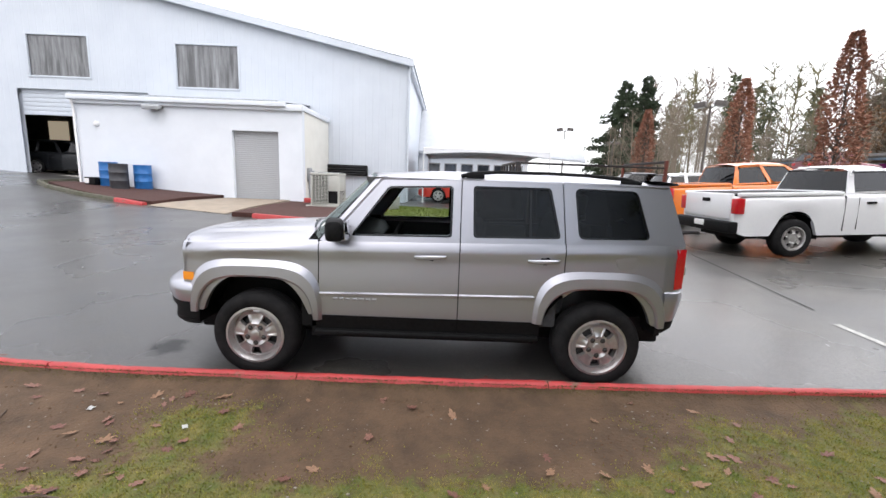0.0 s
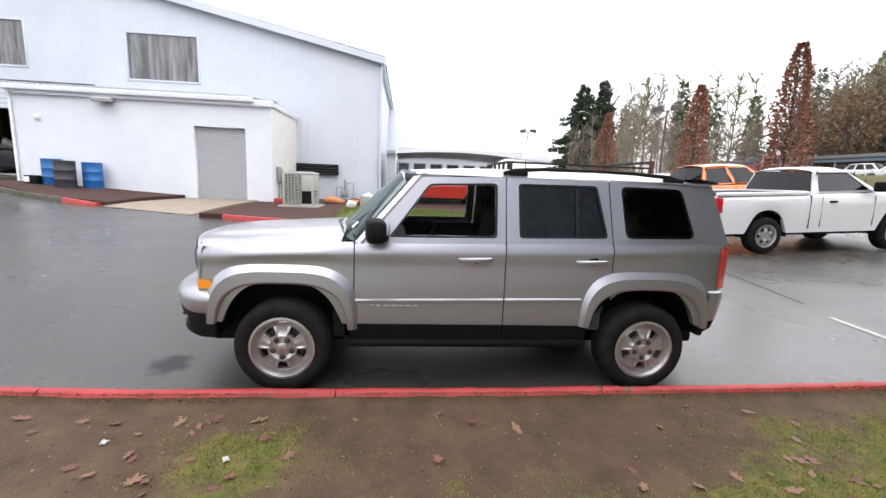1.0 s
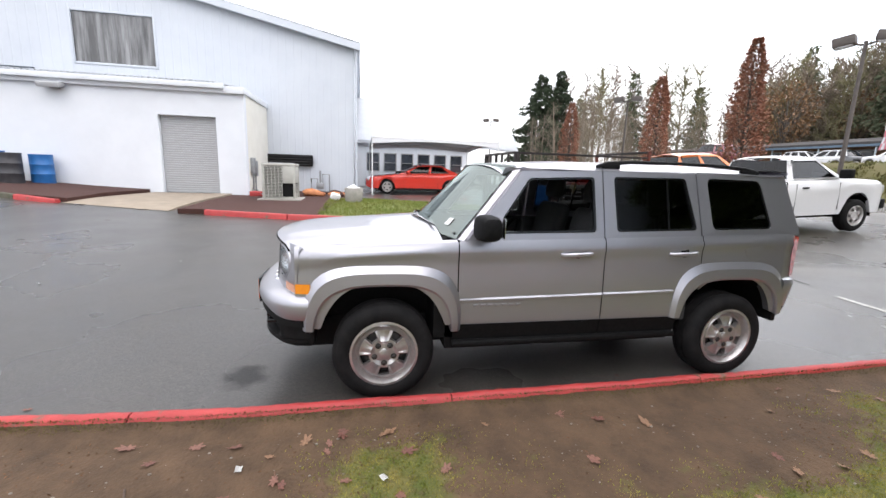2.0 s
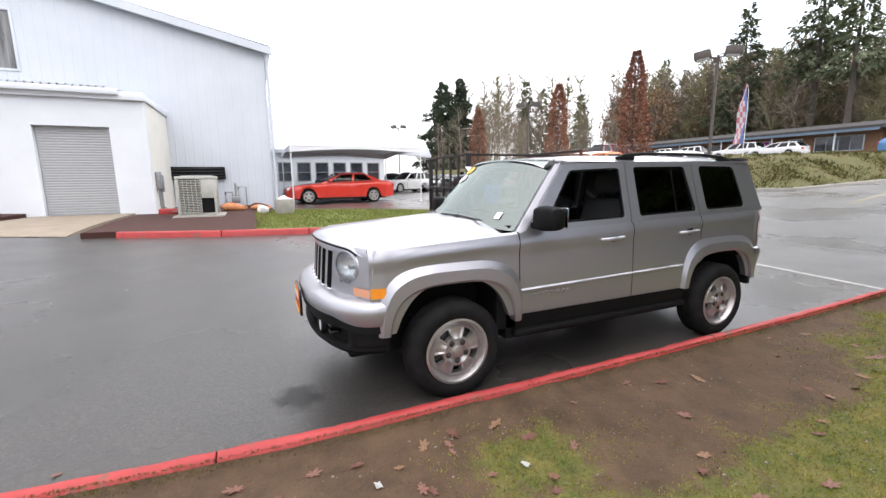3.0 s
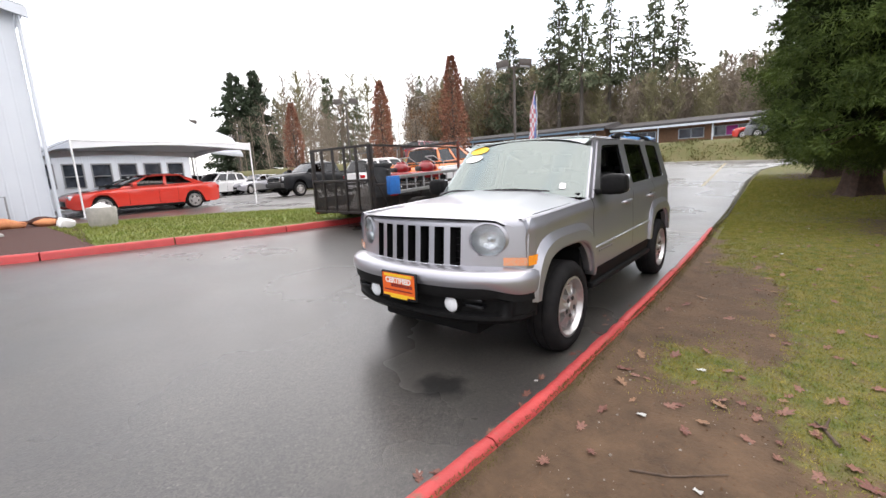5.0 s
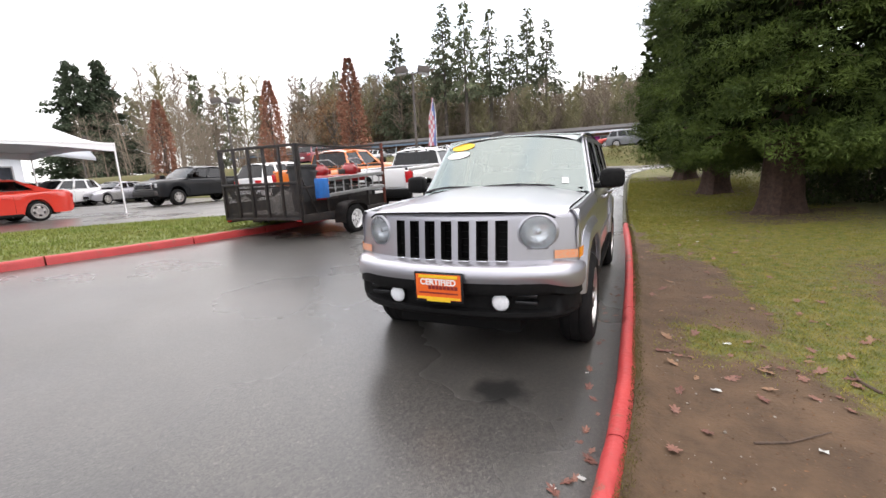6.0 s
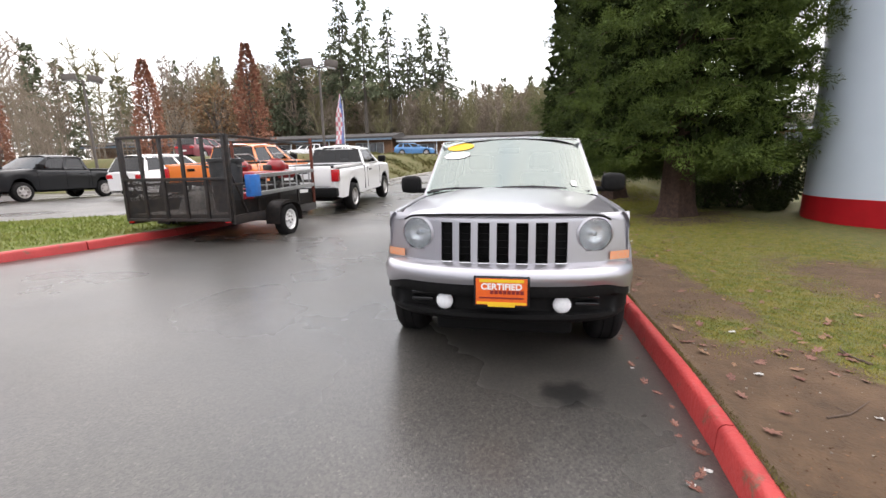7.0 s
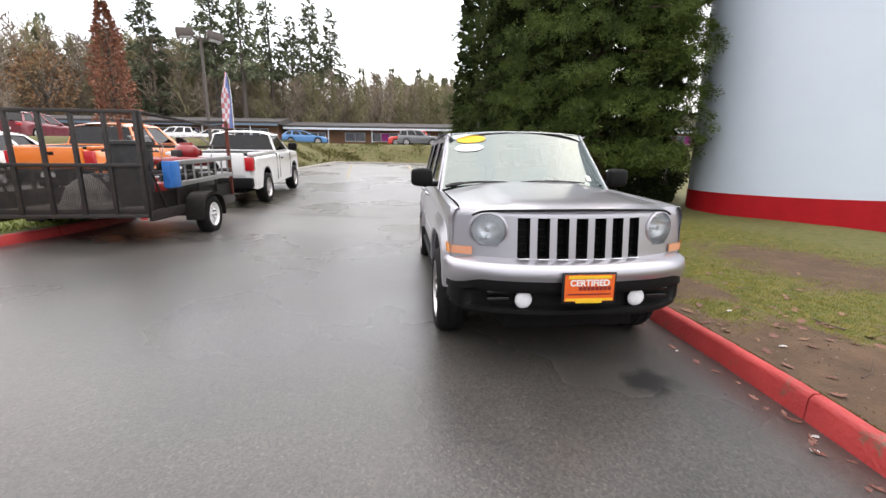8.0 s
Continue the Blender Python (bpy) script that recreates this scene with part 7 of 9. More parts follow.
part("ladder_foot", bm, BLUEPLASTIC, ladder, "bright blue plastic end cover")
REDTOOL = material("red_tool_enamel", (0.30, 0.012, 0.015), 0.35, 0, (0.22, 0.01, 0.012), 10, coat=0.4)


def mower(x, y, yaw, body, label, z=0.66):
    t = thing("lawn_mower", pose(x, y, z, 0, 0, yaw), label, "lawn mower")
    bm = bmesh.new()
    box(bm, -0.35, 0.35, -0.26, 0.26, 0.12, 0.28, 0.07, 3)
    part("deck", bm, body, t)
    bm = bmesh.new()
    lathe(bm, [(0.15, 0.27), (0.19, 0.31), (0.20, 0.38), (0.17, 0.46), (0.12, 0.49), (0.11, 0.53), (0.0, 0.54)], 24, "z")
    box(bm, -0.24, -0.10, -0.10, 0.12, 0.30, 0.42, 0.03, 2)
    bmesh.ops.recalc_face_normals(bm, faces=bm.faces)
    engine = part("engine", bm, body, t)
    bm = bmesh.new()
    box(bm, 0.16, 0.28, -0.08, 0.08, 0.29, 0.40, 0.02, 2)
    part("exhaust", bm, DARKMETAL, engine)
    bm = bmesh.new()
    tube(bm, [(-0.3, -0.22, 0.25), (-0.38, -0.22, 0.48), (-0.1, -0.2, 0.64), (-0.1, 0.2, 0.64), (-0.38, 0.22, 0.48), (-0.3, 0.22, 0.25)], 0.014, 6)
    part("handlebar", bm, STEEL2, t)
    for sx in (-0.3, 0.3):
        for sy in (-0.28, 0.28):
            bm = bmesh.new()
            lathe(bm, [(0.0, -0.025), (0.09, -0.025), (0.1, 0.0), (0.09, 0.025), (0.0, 0.025)], 18, "y", (sx, sy, 0.1))
            part("mower_wheel", bm, RUBBER, t)
    return t


chest = thing("tool_chest", pose(3.45, 9.35, 0.656), "long black steel tool chest on the trailer deck", "tool chest")
bm = bmesh.new()
box(bm, -0.62, 0.70, -0.72, 0.72, 0.0, 0.36, 0.02)
part("chest_body", bm, DARKMETAL, chest)
bm = bmesh.new()
box(bm, -0.64, 0.72, -0.74, 0.74, 0.362, 0.43, 0.02)
part("lid", bm, DARKMETAL, chest)
for s in (-0.4, 0.4):
    bm = bmesh.new()
    box(bm, -0.66, -0.64, s - 0.05, s + 0.05, 0.30, 0.40, 0.005)
    part("latch", bm, CHROME, chest)
mower(3.62, 8.85, 160, REDTOOL, "red petrol lawn mower standing on a black tool chest", 1.088)
mower(3.6, 9.7, 170, REDTOOL, "red petrol lawn mower standing on a black tool chest", 1.088)
tank = thing("fuel_can", pose(2.4, 8.8, 0.656), "red plastic fuel can on the trailer deck", "fuel can")
bm = bmesh.new()
box(bm, -0.16, 0.16, -0.1, 0.1, 0, 0.32, 0.04, 3)
part("can_body", bm, REDTOOL, tank)
bm = bmesh.new()
tube(bm, [(-0.1, 0, 0.31), (-0.08, 0, 0.38), (0.06, 0, 0.38), (0.08, 0, 0.31)], 0.016, 6)
part("can_handle", bm, REDTOOL, tank)
bin_ = thing("waste_bin", pose(2.12, 8.92, 0.656), "tall dark grey plastic waste bin on the trailer", "waste bin")
BINGREY = material("dark_grey_bin_plastic", (0.035, 0.036, 0.038), 0.6, 0, (0.055, 0.055, 0.055), 9, bump=0.1, bscale=60)
bm = bmesh.new()
lathe(bm, [(0.0, 0.0), (0.21, 0.0), (0.225, 0.03), (0.275, 0.86), (0.305, 0.87), (0.31, 0.92), (0.285, 0.925), (0.262, 0.86), (0.215, 0.06), (0.0, 0.05)], 28, "z")
bmesh.ops.recalc_face_normals(bm, faces=bm.faces)
part("bin_body", bm, BINGREY, bin_)
for sd in (-1, 1):
    bm = bmesh.new()
    tube(bm, [(-0.09, sd * 0.30, 0.80), (-0.07, sd * 0.345, 0.78), (0.07, sd * 0.345, 0.78), (0.09, sd * 0.30, 0.80)], 0.014, 6)
    part("bin_handle", bm, BINGREY, bin_)
tarp = thing("tarpaulin_heap", pose(2.55, 9.9, 0.656), "crumpled grey tarpaulin heap on the trailer deck", "tarpaulin")
bm = bmesh.new()
rows = []
for i in range(15):
    a = 2 * math.pi * i / 15
    rows.append([((0.45 * q) * math.cos(a), (0.28 * q) * math.sin(a), max(0.0, (1 - q * q) * 0.42 + 0.09 * noise.noise(Vector((2.5 * q * math.cos(a), 2.5 * q * math.sin(a), 3)))) if q < 1 else 0) for q in (0.02, 0.25, 0.5, 0.7, 0.85, 1.0)])
sheet(bm, rows, close_u=True)
bmesh.ops.recalc_face_normals(bm, faces=bm.faces)
part("folds", bm, material("grey_tarpaulin", (0.22, 0.21, 0.19), 0.7, 0, (0.15, 0.14, 0.13), 7), tarp)


# ---- curved white building with a red base beside the lawn ----
tank_hall = thing("curved_building", (0, 0, 0), "tall white building with a rounded corner and red base band", "building")


def round_wall(z0, z1, off, mat, nm):
    """A long wall that faces the drive at a slant; its east end turns away on a curve."""
    bm = bmesh.new()
    cx, cy, r = 4.18, -4.27, 2.42
    dx, dy = -0.196, -0.981
    plan = []
    for k in range(25):
        a = radians(lerp(-20, 168.7, k / 24))
        plan.append((cx + (r + off) * math.cos(a), cy + (r + off) * math.sin(a)))
    e = plan[-1]
    plan = [(plan[0][0] + 8 * math.sin(radians(-20)), plan[0][1] - 8 * math.cos(radians(-20)))] + plan
    plan += [(e[0] + dx * q, e[1] + dy * q) for q in (1.5, 4, 9, 16)]
    sheet(bm, [[(x, y, z) for z in np.linspace(z0, z1, 5)] for x, y in plan])
    sheet(bm, [[(x, y, z1), (lerp(x, cx - 1, 0.1), lerp(y, cy - 4, 0.1), z1)] for x, y in plan])
    bmesh.ops.recalc_face_normals(bm, faces=bm.faces)
    return part(nm, bm, mat, tank_hall)


TANKWHITE = material("smooth_white_wall_paint", (0.60, 0.68, 0.77), 0.40, 0, (0.57, 0.65, 0.74), 0.8, bump=0.04, bscale=3)
round_wall(0.70, 9.0, 0.0, TANKWHITE, "wall")
round_wall(-0.6, 0.70, 0.012, REDBAND, "base_band")
bm = bmesh.new()
fill(bm, [(5.9, -3.2, 8.95), (3.7, -3.0, 8.95), (3.0, -4.2, 8.95), (0.0, -19, 8.95), (8.0, -18, 8.95), (5.2, -11, 8.95)])
part("roof", bm, ROOFMETAL, tank_hall)

# chain-link fence and shrubs beyond the evergreens
fence = thing("wire_fence", (0, 0, 0), "grey chain-link fence with ivy behind the trees", "fence")
GALV = material("galvanised_steel", (0.35, 0.36, 0.37), 0.5, 0.6, (0.28, 0.29, 0.30), 15)
for i in range(7):
    bm = bmesh.new()
    x, y = 6.95 + 2.0 * i, -2.55 - 0.05 * i
    tube(bm, [(x, y, 0.2), (x, y, lawn_z(x, y) + 1.75)], 0.03, 8)
    part("fence_post", bm, GALV, fence)
bm = bmesh.new()
tube(bm, [(6.9, -2.6, lawn_z(6.9, -2.6) + 1.72), (18.9, -2.9, lawn_z(18.9, -2.9) + 1.72)], 0.02, 6)
part("fence_rail", bm, GALV, fence)
rngs = np.random.default_rng(21)
SHRUB = leaf_mat("shrub_leaves", (0.030, 0.050, 0.014), (0.060, 0.075, 0.025))
for sx, sy, sr, sh in ((7.9, -3.1, 0.8, 1.7), (7.3, -0.95, 0.8, 1.5), (7.25, -1.7, 0.85, 1.75), (6.95, -2.35, 0.6, 1.45), (8.7, -2.2, 0.9, 1.35), (10.2, -2.1, 0.9, 1.3), (12.0, -2.3, 1.0, 1.4), (14.2, -2.4, 1.1, 1.5), (6.4, -2.1, 0.35, 0.45), (16.5, -2.5, 1.2, 1.6)):
    sb = thing("shrub", (sx, sy, lawn_z(sx, sy) - 0.03), "leafy dark green shrub against the fence", "shrub", "shrubs at the fence")
    bm = bmesh.new()
    for k in range(9):
        a = rngs.uniform(0, 6.28)
        tube(bm, [(0.05 * math.cos(a), 0.05 * math.sin(a), 0), (sr * 0.6 * math.cos(a), sr * 0.6 * math.sin(a), sh * rngs.uniform(0.5, 0.9))], [0.02, 0.006], 5)
    part("stem_frame", bm, GREYBARK, sb)
    n = 4200
    d = rngs.normal(0, 1, (n, 3))
    d /= np.linalg.norm(d, axis=1, keepdims=True)
    q = rngs.uniform(0.45, 1.0, n) ** 0.5
    p = d * q[:, None] * np.array([sr, sr * 0.8, sh * 0.5]) + np.array([0, 0, sh * 0.52])
    leaf_mesh("leaves", p, d, rngs.uniform(0.05, 0.11, n), SHRUB, sb, rngs, 0.6)

# ---- bank, far parking terrace, strip of shops ----
BANKGRASS = material("rough_bank_grass", (0.085, 0.090, 0.025), 0.95, 0, (0.12, 0.10, 0.04), 1.2, bump=1.0, bscale=20)
BANK_EDGE = [(16.6, 60), (16.2, 30), (15.9, 13), (15.6, 11.2), (16.4, 10.1), (18.5, 9.6), (21.3, 8.9), (22.4, 7.0), (22.6, 2.5), (22.7, -4), (22.8, -30)]
BANK_TOP = [(19.5, 60), (19.2, 30), (19.0, 16), (19.3, 14.5), (20.6, 13.4), (22.4, 12.2), (24.2, 10.6), (25.2, 8.0), (25.6, 3), (25.7, -4), (25.8, -30)]


bm = bmesh.new()
rows = []
for i in range(61):
    s = i / 60
    a, b = along(BANK_EDGE, s), along(BANK_TOP, s)
    z0, z1 = gz(*a) + 0.02, terrace_z(*b)
    row = [(lerp(a[0], b[0], t), lerp(a[1], b[1], t), lerp(z0, z1, smooth(0, 1, t)) + 0.06 * noise.noise(Vector((lerp(a[0], b[0], t), lerp(a[1], b[1], t), 1))) * (0 < t < 1)) for t in np.linspace(0, 1, 11)]
    rows.append(row)
sheet(bm, rows, flip=True)
bmesh.ops.recalc_face_normals(bm, faces=bm.faces)
tagged(part("bank", bm, BANKGRASS), "rough green grass bank at the lot's end", "bank", kind="structure")
rng_b = np.random.default_rng(83)
n = 26000
sb_, tb_ = rng_b.uniform(0.18, 0.88, n), rng_b.uniform(0.03, 1.02, n)
wa = np.array([along(BANK_EDGE, q) for q in sb_])
wb_ = np.array([along(BANK_TOP, q) for q in sb_])
wxy = wa + (wb_ - wa) * tb_[:, None]
tt = np.clip(tb_, 0, 1)
wz = np.array([gz(*q) + 0.02 for q in wa])
wz = wz + (np.array([terrace_z(*q) for q in wb_]) - wz) * tt * tt * (3 - 2 * tt)
thick = np.array([noise.noise(Vector((q[0] * 0.9, q[1] * 0.9, 3))) + 0.6 * noise.noise(Vector((q[0] * 3, q[1] * 3, 8))) for q in wxy])
okw = thick > rng_b.uniform(-0.5, 0.6, n)
weeds = leaf_mesh("bank_weeds", np.column_stack([wxy, wz - 0.02])[okw], np.column_stack([rng_b.normal(0, 0.5, (n, 2)), np.ones(n)])[okw], (rng_b.uniform(0.05, 0.15, n) * (1.0 + 0.8 * np.clip(thick, 0, 1)))[okw], leaf_mat("bank_weed_leaves", (0.085, 0.105, 0.024), (0.20, 0.165, 0.060), grain=0.8), None, rng_b, 0.3, 0.2)
tagged(weeds, "rough weeds and tall grass on the bank", "grass", kind="stuff")
kerb("bank_kerb", [(x, y, gz(x, y) + 0.11) for x, y in BANK_EDGE[1:10]], 0.14, 0.3, CONCRETE, "pale concrete kerb at the foot of the bank", list(range(9)))
bm = bmesh.new()
rows = []
for i in range(31):
    b = along(BANK_TOP, i / 30)
    rows.append([(lerp(b[0], 46, t), lerp(b[1], b[1], t), terrace_z(lerp(b[0], 46, t), b[1]) - 0.004) for t in np.linspace(0, 1, 6)] + [(60, b[1], 3.4), (140, b[1] * 2, 5.0), (500, b[1] * 5, 14)])
sheet(bm, rows)
bmesh.ops.recalc_face_normals(bm, faces=bm.faces)
tagged(part("terrace", bm, ASPHALT), "raised asphalt terrace before the shops", "parking terrace", kind="structure")

# shops
shops = thing("shop_row", (0, 0, 0), "long low brick shop row with dark shingle roof and blue fascia", "building")
DARKROOF = material("dark_shingles", (0.045, 0.042, 0.042), 0.9, 0, (0.065, 0.06, 0.058), 3, bump=0.4, bscale=15)
BRICK = material("tan_brick", (0.28, 0.16, 0.09), 0.9, 0, (0.22, 0.12, 0.07), 5, bump=0.3, bscale=20)
BLUEFASCIA = material("blue_fascia", (0.13, 0.19, 0.25), 0.6, 0, (0.10, 0.15, 0.20), 3)
DARKGLASS = material("dark_shop_glass", (0.03, 0.035, 0.045), 0.1, 0, (0.06, 0.07, 0.09), 2, spec=0.8)
PINK = material("magenta_banner", (0.45, 0.05, 0.30), 0.7)
PALEFRAME = material("pale_frame", (0.62, 0.68, 0.72), 0.6)
for y0, y1, x, zf, ze, zr in ((19.0, 62.0, 46.0, 3.0, 5.35, 6.2), (-4.0, 18.0, 48.0, 3.1, 5.15, 6.0), (-40.0, -4.6, 47.0, 3.1, 5.2, 6.3)):
    slab("wall", x, x + 9, y0, y1, zf - 0.5, ze, BRICK, shops, "tan brick shop wall")
    bm = bmesh.new()
    sheet(bm, [[(x - 1.6, y, ze - 0.15), (x - 1.6, y, ze + 0.12), (x + 3.0, y, zr), (x + 9.5, y, ze)] for y in (y0 - 0.6, y1 + 0.6)])
    fill(bm, [(x - 1.6, y0 - 0.6, ze - 0.15), (x - 1.6, y0 - 0.6, ze + 0.12), (x + 3.0, y0 - 0.6, zr), (x + 9.5, y0 - 0.6, ze)])
    fill(bm, [(x - 1.6, y1 + 0.6, ze - 0.15), (x - 1.6, y1 + 0.6, ze + 0.12), (x + 3.0, y1 + 0.6, zr), (x + 9.5, y1 + 0.6, ze)])
    bmesh.ops.recalc_face_normals(bm, faces=bm.faces)
    part("roof", bm, DARKROOF, shops, "dark shingle roof", smooth=False)
    yy = y0 + 1.0
    q = 0
    while yy < y1 - 4:
        wd = (3.6, 1.2, 4.2, 2.4)[q % 4]
        mt = (DARKGLASS, DARKGLASS, PALEFRAME, DARKGLASS)[q % 4]
        w_ = slab("shop_window", x - 0.06, x + 0.001, yy, yy + wd, zf + (0.1 if q % 4 == 1 else 0.5), ze - 0.5, PALEFRAME, shops)
        nb = max(1, int(wd / 0.9))
        for b in range(nb):
            slab("pane", x - 0.09, x - 0.062, yy + 0.08 + b * (wd - 0.1) / nb, yy + (b + 1) * (wd - 0.1) / nb, zf + (0.16 if q % 4 == 1 else 0.58), ze - 0.58, DARKGLASS if q % 4 != 2 or b % 2 else PINK, w_)
        yy += wd + (1.0, 1.6, 0.8, 2.2)[q % 4]
        q += 1
    slab("fascia", x - 1.68, x - 1.602, y0 - 0.5, y1 + 0.5, ze - 0.32, ze - 0.10, BLUEFASCIA if y0 > 0 else PALEFRAME, shops, "blue fascia board")
    for b in range(int((y1 - y0) / 5)):
        bm = bmesh.new()
        tube(bm, [(x - 1.4, y0 + 2.5 + 5 * b, zf - 0.4), (x - 1.4, y0 + 2.5 + 5 * b, ze - 0.1)], 0.07, 8)
        part("canopy_post", bm, PALEFRAME, shops)
# parked cars on the terrace
for i, (yy, kd) in enumerate(((17.5, 3), (26, 0), (28.8, 6), (31.5, 0), (34.5, 2), (2.0, 5), (5.5, 2), (-6, 1), (38, 0), (22.5, 6))):
    xx = 44.6 if kd == 5 else 42.5
    copy_thing(first[kd], pose(xx, yy, terrace_z(xx, yy), 0, 0, 92 if i % 2 else 270))

# ---- lamp posts and flag ----
POLE = material("brown_pole_paint", (0.085, 0.072, 0.065), 0.6, 0, (0.11, 0.095, 0.085), 8)


def lamp_post(x, y, z, H, yaw, heads=2):
    t = thing("street_lamp", pose(x, y, z, 0, 0, yaw), "brown lot lamp post with two box heads", "lamp post", "lot lamps")
    bm = bmesh.new()
    tube(bm, [(0, 0, 0), (0, 0, H - 0.2)], [0.085, 0.06], 10)
    part("pole", bm, POLE, t)
    bm = bmesh.new()
    lathe(bm, [(0.28, -0.3), (0.28, 0.45), (0.0, 0.45)], 18, "z")
    part("base", bm, CONCRETE, t)
    for s in ((-1, 1) if heads == 2 else (1,)):
        bm = bmesh.new()
        tube(bm, [(0, 0, H - 0.35), (s * 0.45, 0, H - 0.22)], 0.04, 6)
        part("arm", bm, POLE, t)
        bm = bmesh.new()
        box(bm, -0.34, 0.34, -0.28, 0.28, -0.19, 0.17, 0.04, 2, pose(s * 0.62, 0, H - 0.12, 0, s * 8, 0))
        h = part("lamp_head", bm, POLE, t)
        bm = bmesh.new()
        box(bm, -0.26, 0.26, -0.22, 0.22, -0.21, -0.188, 0.004, 1, pose(s * 0.62, 0, H - 0.12, 0, s * 8, 0))
        part("lens", bm, WHITELENS, h)
    return t


lamp_post(17.3, 14.2, 1.35, 5.75, -62)
lamp_post(17.9, 29.8, 1.2, 6.1, -50)
lamp_post(14.2, 52.0, 0.33, 7.6, -30)
lamp_post(6.0, 60.0, 0.33, 7.6, -10)
lamp_post(-1.0, 75.0, 0.33, 7.6, -10)
lamp_post(24, 62, 0.5, 7.0, -40)
flag = thing("feather_flag", pose(19.0, 13.7, 2.3, 0, 0, 62), "tall feather flag with red, white and blue stripes", "flag")
bm = bmesh.new()
tube(bm, [(0, 0, -0.3), (0, 0, 2.2), (0.03, 0, 3.0), (0.14, 0, 3.35)], [0.02, 0.018, 0.012, 0.006], 6)
part("flag_pole", bm, WHITESIGN, flag)
FLAGWHITE, FLAGRED, FLAGBLUE = material("flag_white", (0.7, 0.7, 0.74), 0.8), material("flag_red", (0.62, 0.22, 0.26), 0.8), material("flag_blue", (0.16, 0.22, 0.50), 0.8)
bm = bmesh.new()
rows = []
for i in range(23):
    z = 0.65 + 2.7 * i / 22
    w = 0.85 * (1 - 0.75 * (i / 22) ** 1.6)
    rows.append([(0.02 + 0.12 * (i / 22) ** 4 + w * q, 0.06 * math.sin(3 * q + 0.4 * i), z + 0.12 * q * (i / 22)) for q in (0, 0.25, 0.5, 0.75, 1)])
vs = sheet(bm, rows)
bm.faces.ensure_lookup_table()
for k, f in enumerate(bm.faces):
    i, j = k // 4, k % 4
    f.material_index = 2 if (j < 1 or (j < 2 and i > 15)) else (1 if (i // 2 + j) % 2 else 0)
part("banner", bm, [FLAGWHITE, FLAGRED, FLAGBLUE], flag)

# ---- white tent ----
tent = thing("canopy_tent", (0, 0, 0), "white high-peak canopy tent on slim poles", "tent")
TENTCLOTH = material("white_tent_vinyl", (0.70, 0.71, 0.73), 0.5, 0, (0.66, 0.67, 0.69), 1.5)
TX0, TX1, TY0, TY1, TZ, TP = -1.05, 4.95, 20.3, 26.4, 2.95, 5.7
cx, cy = 2.3, (TY0 + TY1) / 2
bm = bmesh.new()
rows = []
N = 12
ring_pts = [(lerp(TX0, TX1, i / N), TY0) for i in range(N)] + [(TX1, lerp(TY0, TY1, i / N)) for i in range(N)] + [(lerp(TX1, TX0, i / N), TY1) for i in range(N)] + [(TX0, lerp(TY1, TY0, i / N)) for i in range(N)]
for k in range(13):
    s = k / 12
    rise = (TP - TZ) * ((1 - s) ** 1.9)
    row = []
    for i, (px, py) in enumerate(ring_pts):
        u = (i % N) / N
        sag = -0.20 * math.sin(math.pi * u) * s * (1 - s) * 2.5
        row.append((lerp(cx, px, max(s, 0.02)), lerp(cy, py, max(s, 0.02)), TZ + rise + sag + 0.06 * math.sin(math.pi * u) * s))
    rows.append(row)
val = [(p[0] + 0.02 * (p[0] - cx) / 3, p[1] + 0.02 * (p[1] - cy) / 3, p[2] - 0.30 + 0.10 * math.sin(math.pi * ((i % N) / N))) for i, p in enumerate(rows[-1])]
rows.append(val)
sheet(bm, rows, close_v=True, flip=True)
part("canopy", bm, TENTCLOTH, tent, "white vinyl roof with valance")
for px, py in ((TX0, TY0), (TX1, TY0), (TX0, TY1), (TX1, TY1)):
    bm = bmesh.new()
    tube(bm, [(px, py, gz(px, py)), (px, py, TZ + 0.02)], 0.03, 8)
    part("tent_pole", bm, WHITEPAINT, tent)
    bm = bmesh.new()
    box(bm, px - 0.15, px + 0.15, py - 0.15, py + 0.15, gz(px, py), gz(px, py) + 0.02)
    part("pole_foot", bm, GALV, tent)
for a, b in (((TX0, TY0), (TX1, TY0)), ((TX1, TY0), (TX1, TY1)), ((TX0, TY0), (TX0, TY1)), ((TX0, TY1), (TX1, TY1))):
    bm = bmesh.new()
    tube(bm, [(*a, TZ - 0.03), (*b, TZ - 0.03)], 0.025, 6)
    part("eave_bar", bm, WHITEPAINT, tent)
pot = thing("planter", (-1.78, 14.2, gz(-1.78, 14.2) + 0.11), "round concrete planter with pale cover", "planter")
bm = bmesh.new()
lathe(bm, [(0.0, 0.0), (0.25, 0.0), (0.27, 0.05), (0.29, 0.42), (0.27, 0.46), (0.24, 0.43), (0.0, 0.42)], 24, "z")
bmesh.ops.recalc_face_normals(bm, faces=bm.faces)
part("bowl", bm, CONCRETE, pot)
bm = bmesh.new()
rows = [[(0.23 * q * math.cos(a), 0.23 * q * math.sin(a), 0.43 + 0.14 * (1 - q) + 0.05 * noise.noise(Vector((4 * q * math.cos(a), 4 * q * math.sin(a), 0)))) for q in (0.02, 0.4, 0.8, 1)] for a in np.linspace(0, 6.283, 17)[:-1]]
sheet(bm, rows, close_u=True)
part("cover", bm, WHITESIGN, pot, "pale crumpled sandbag")

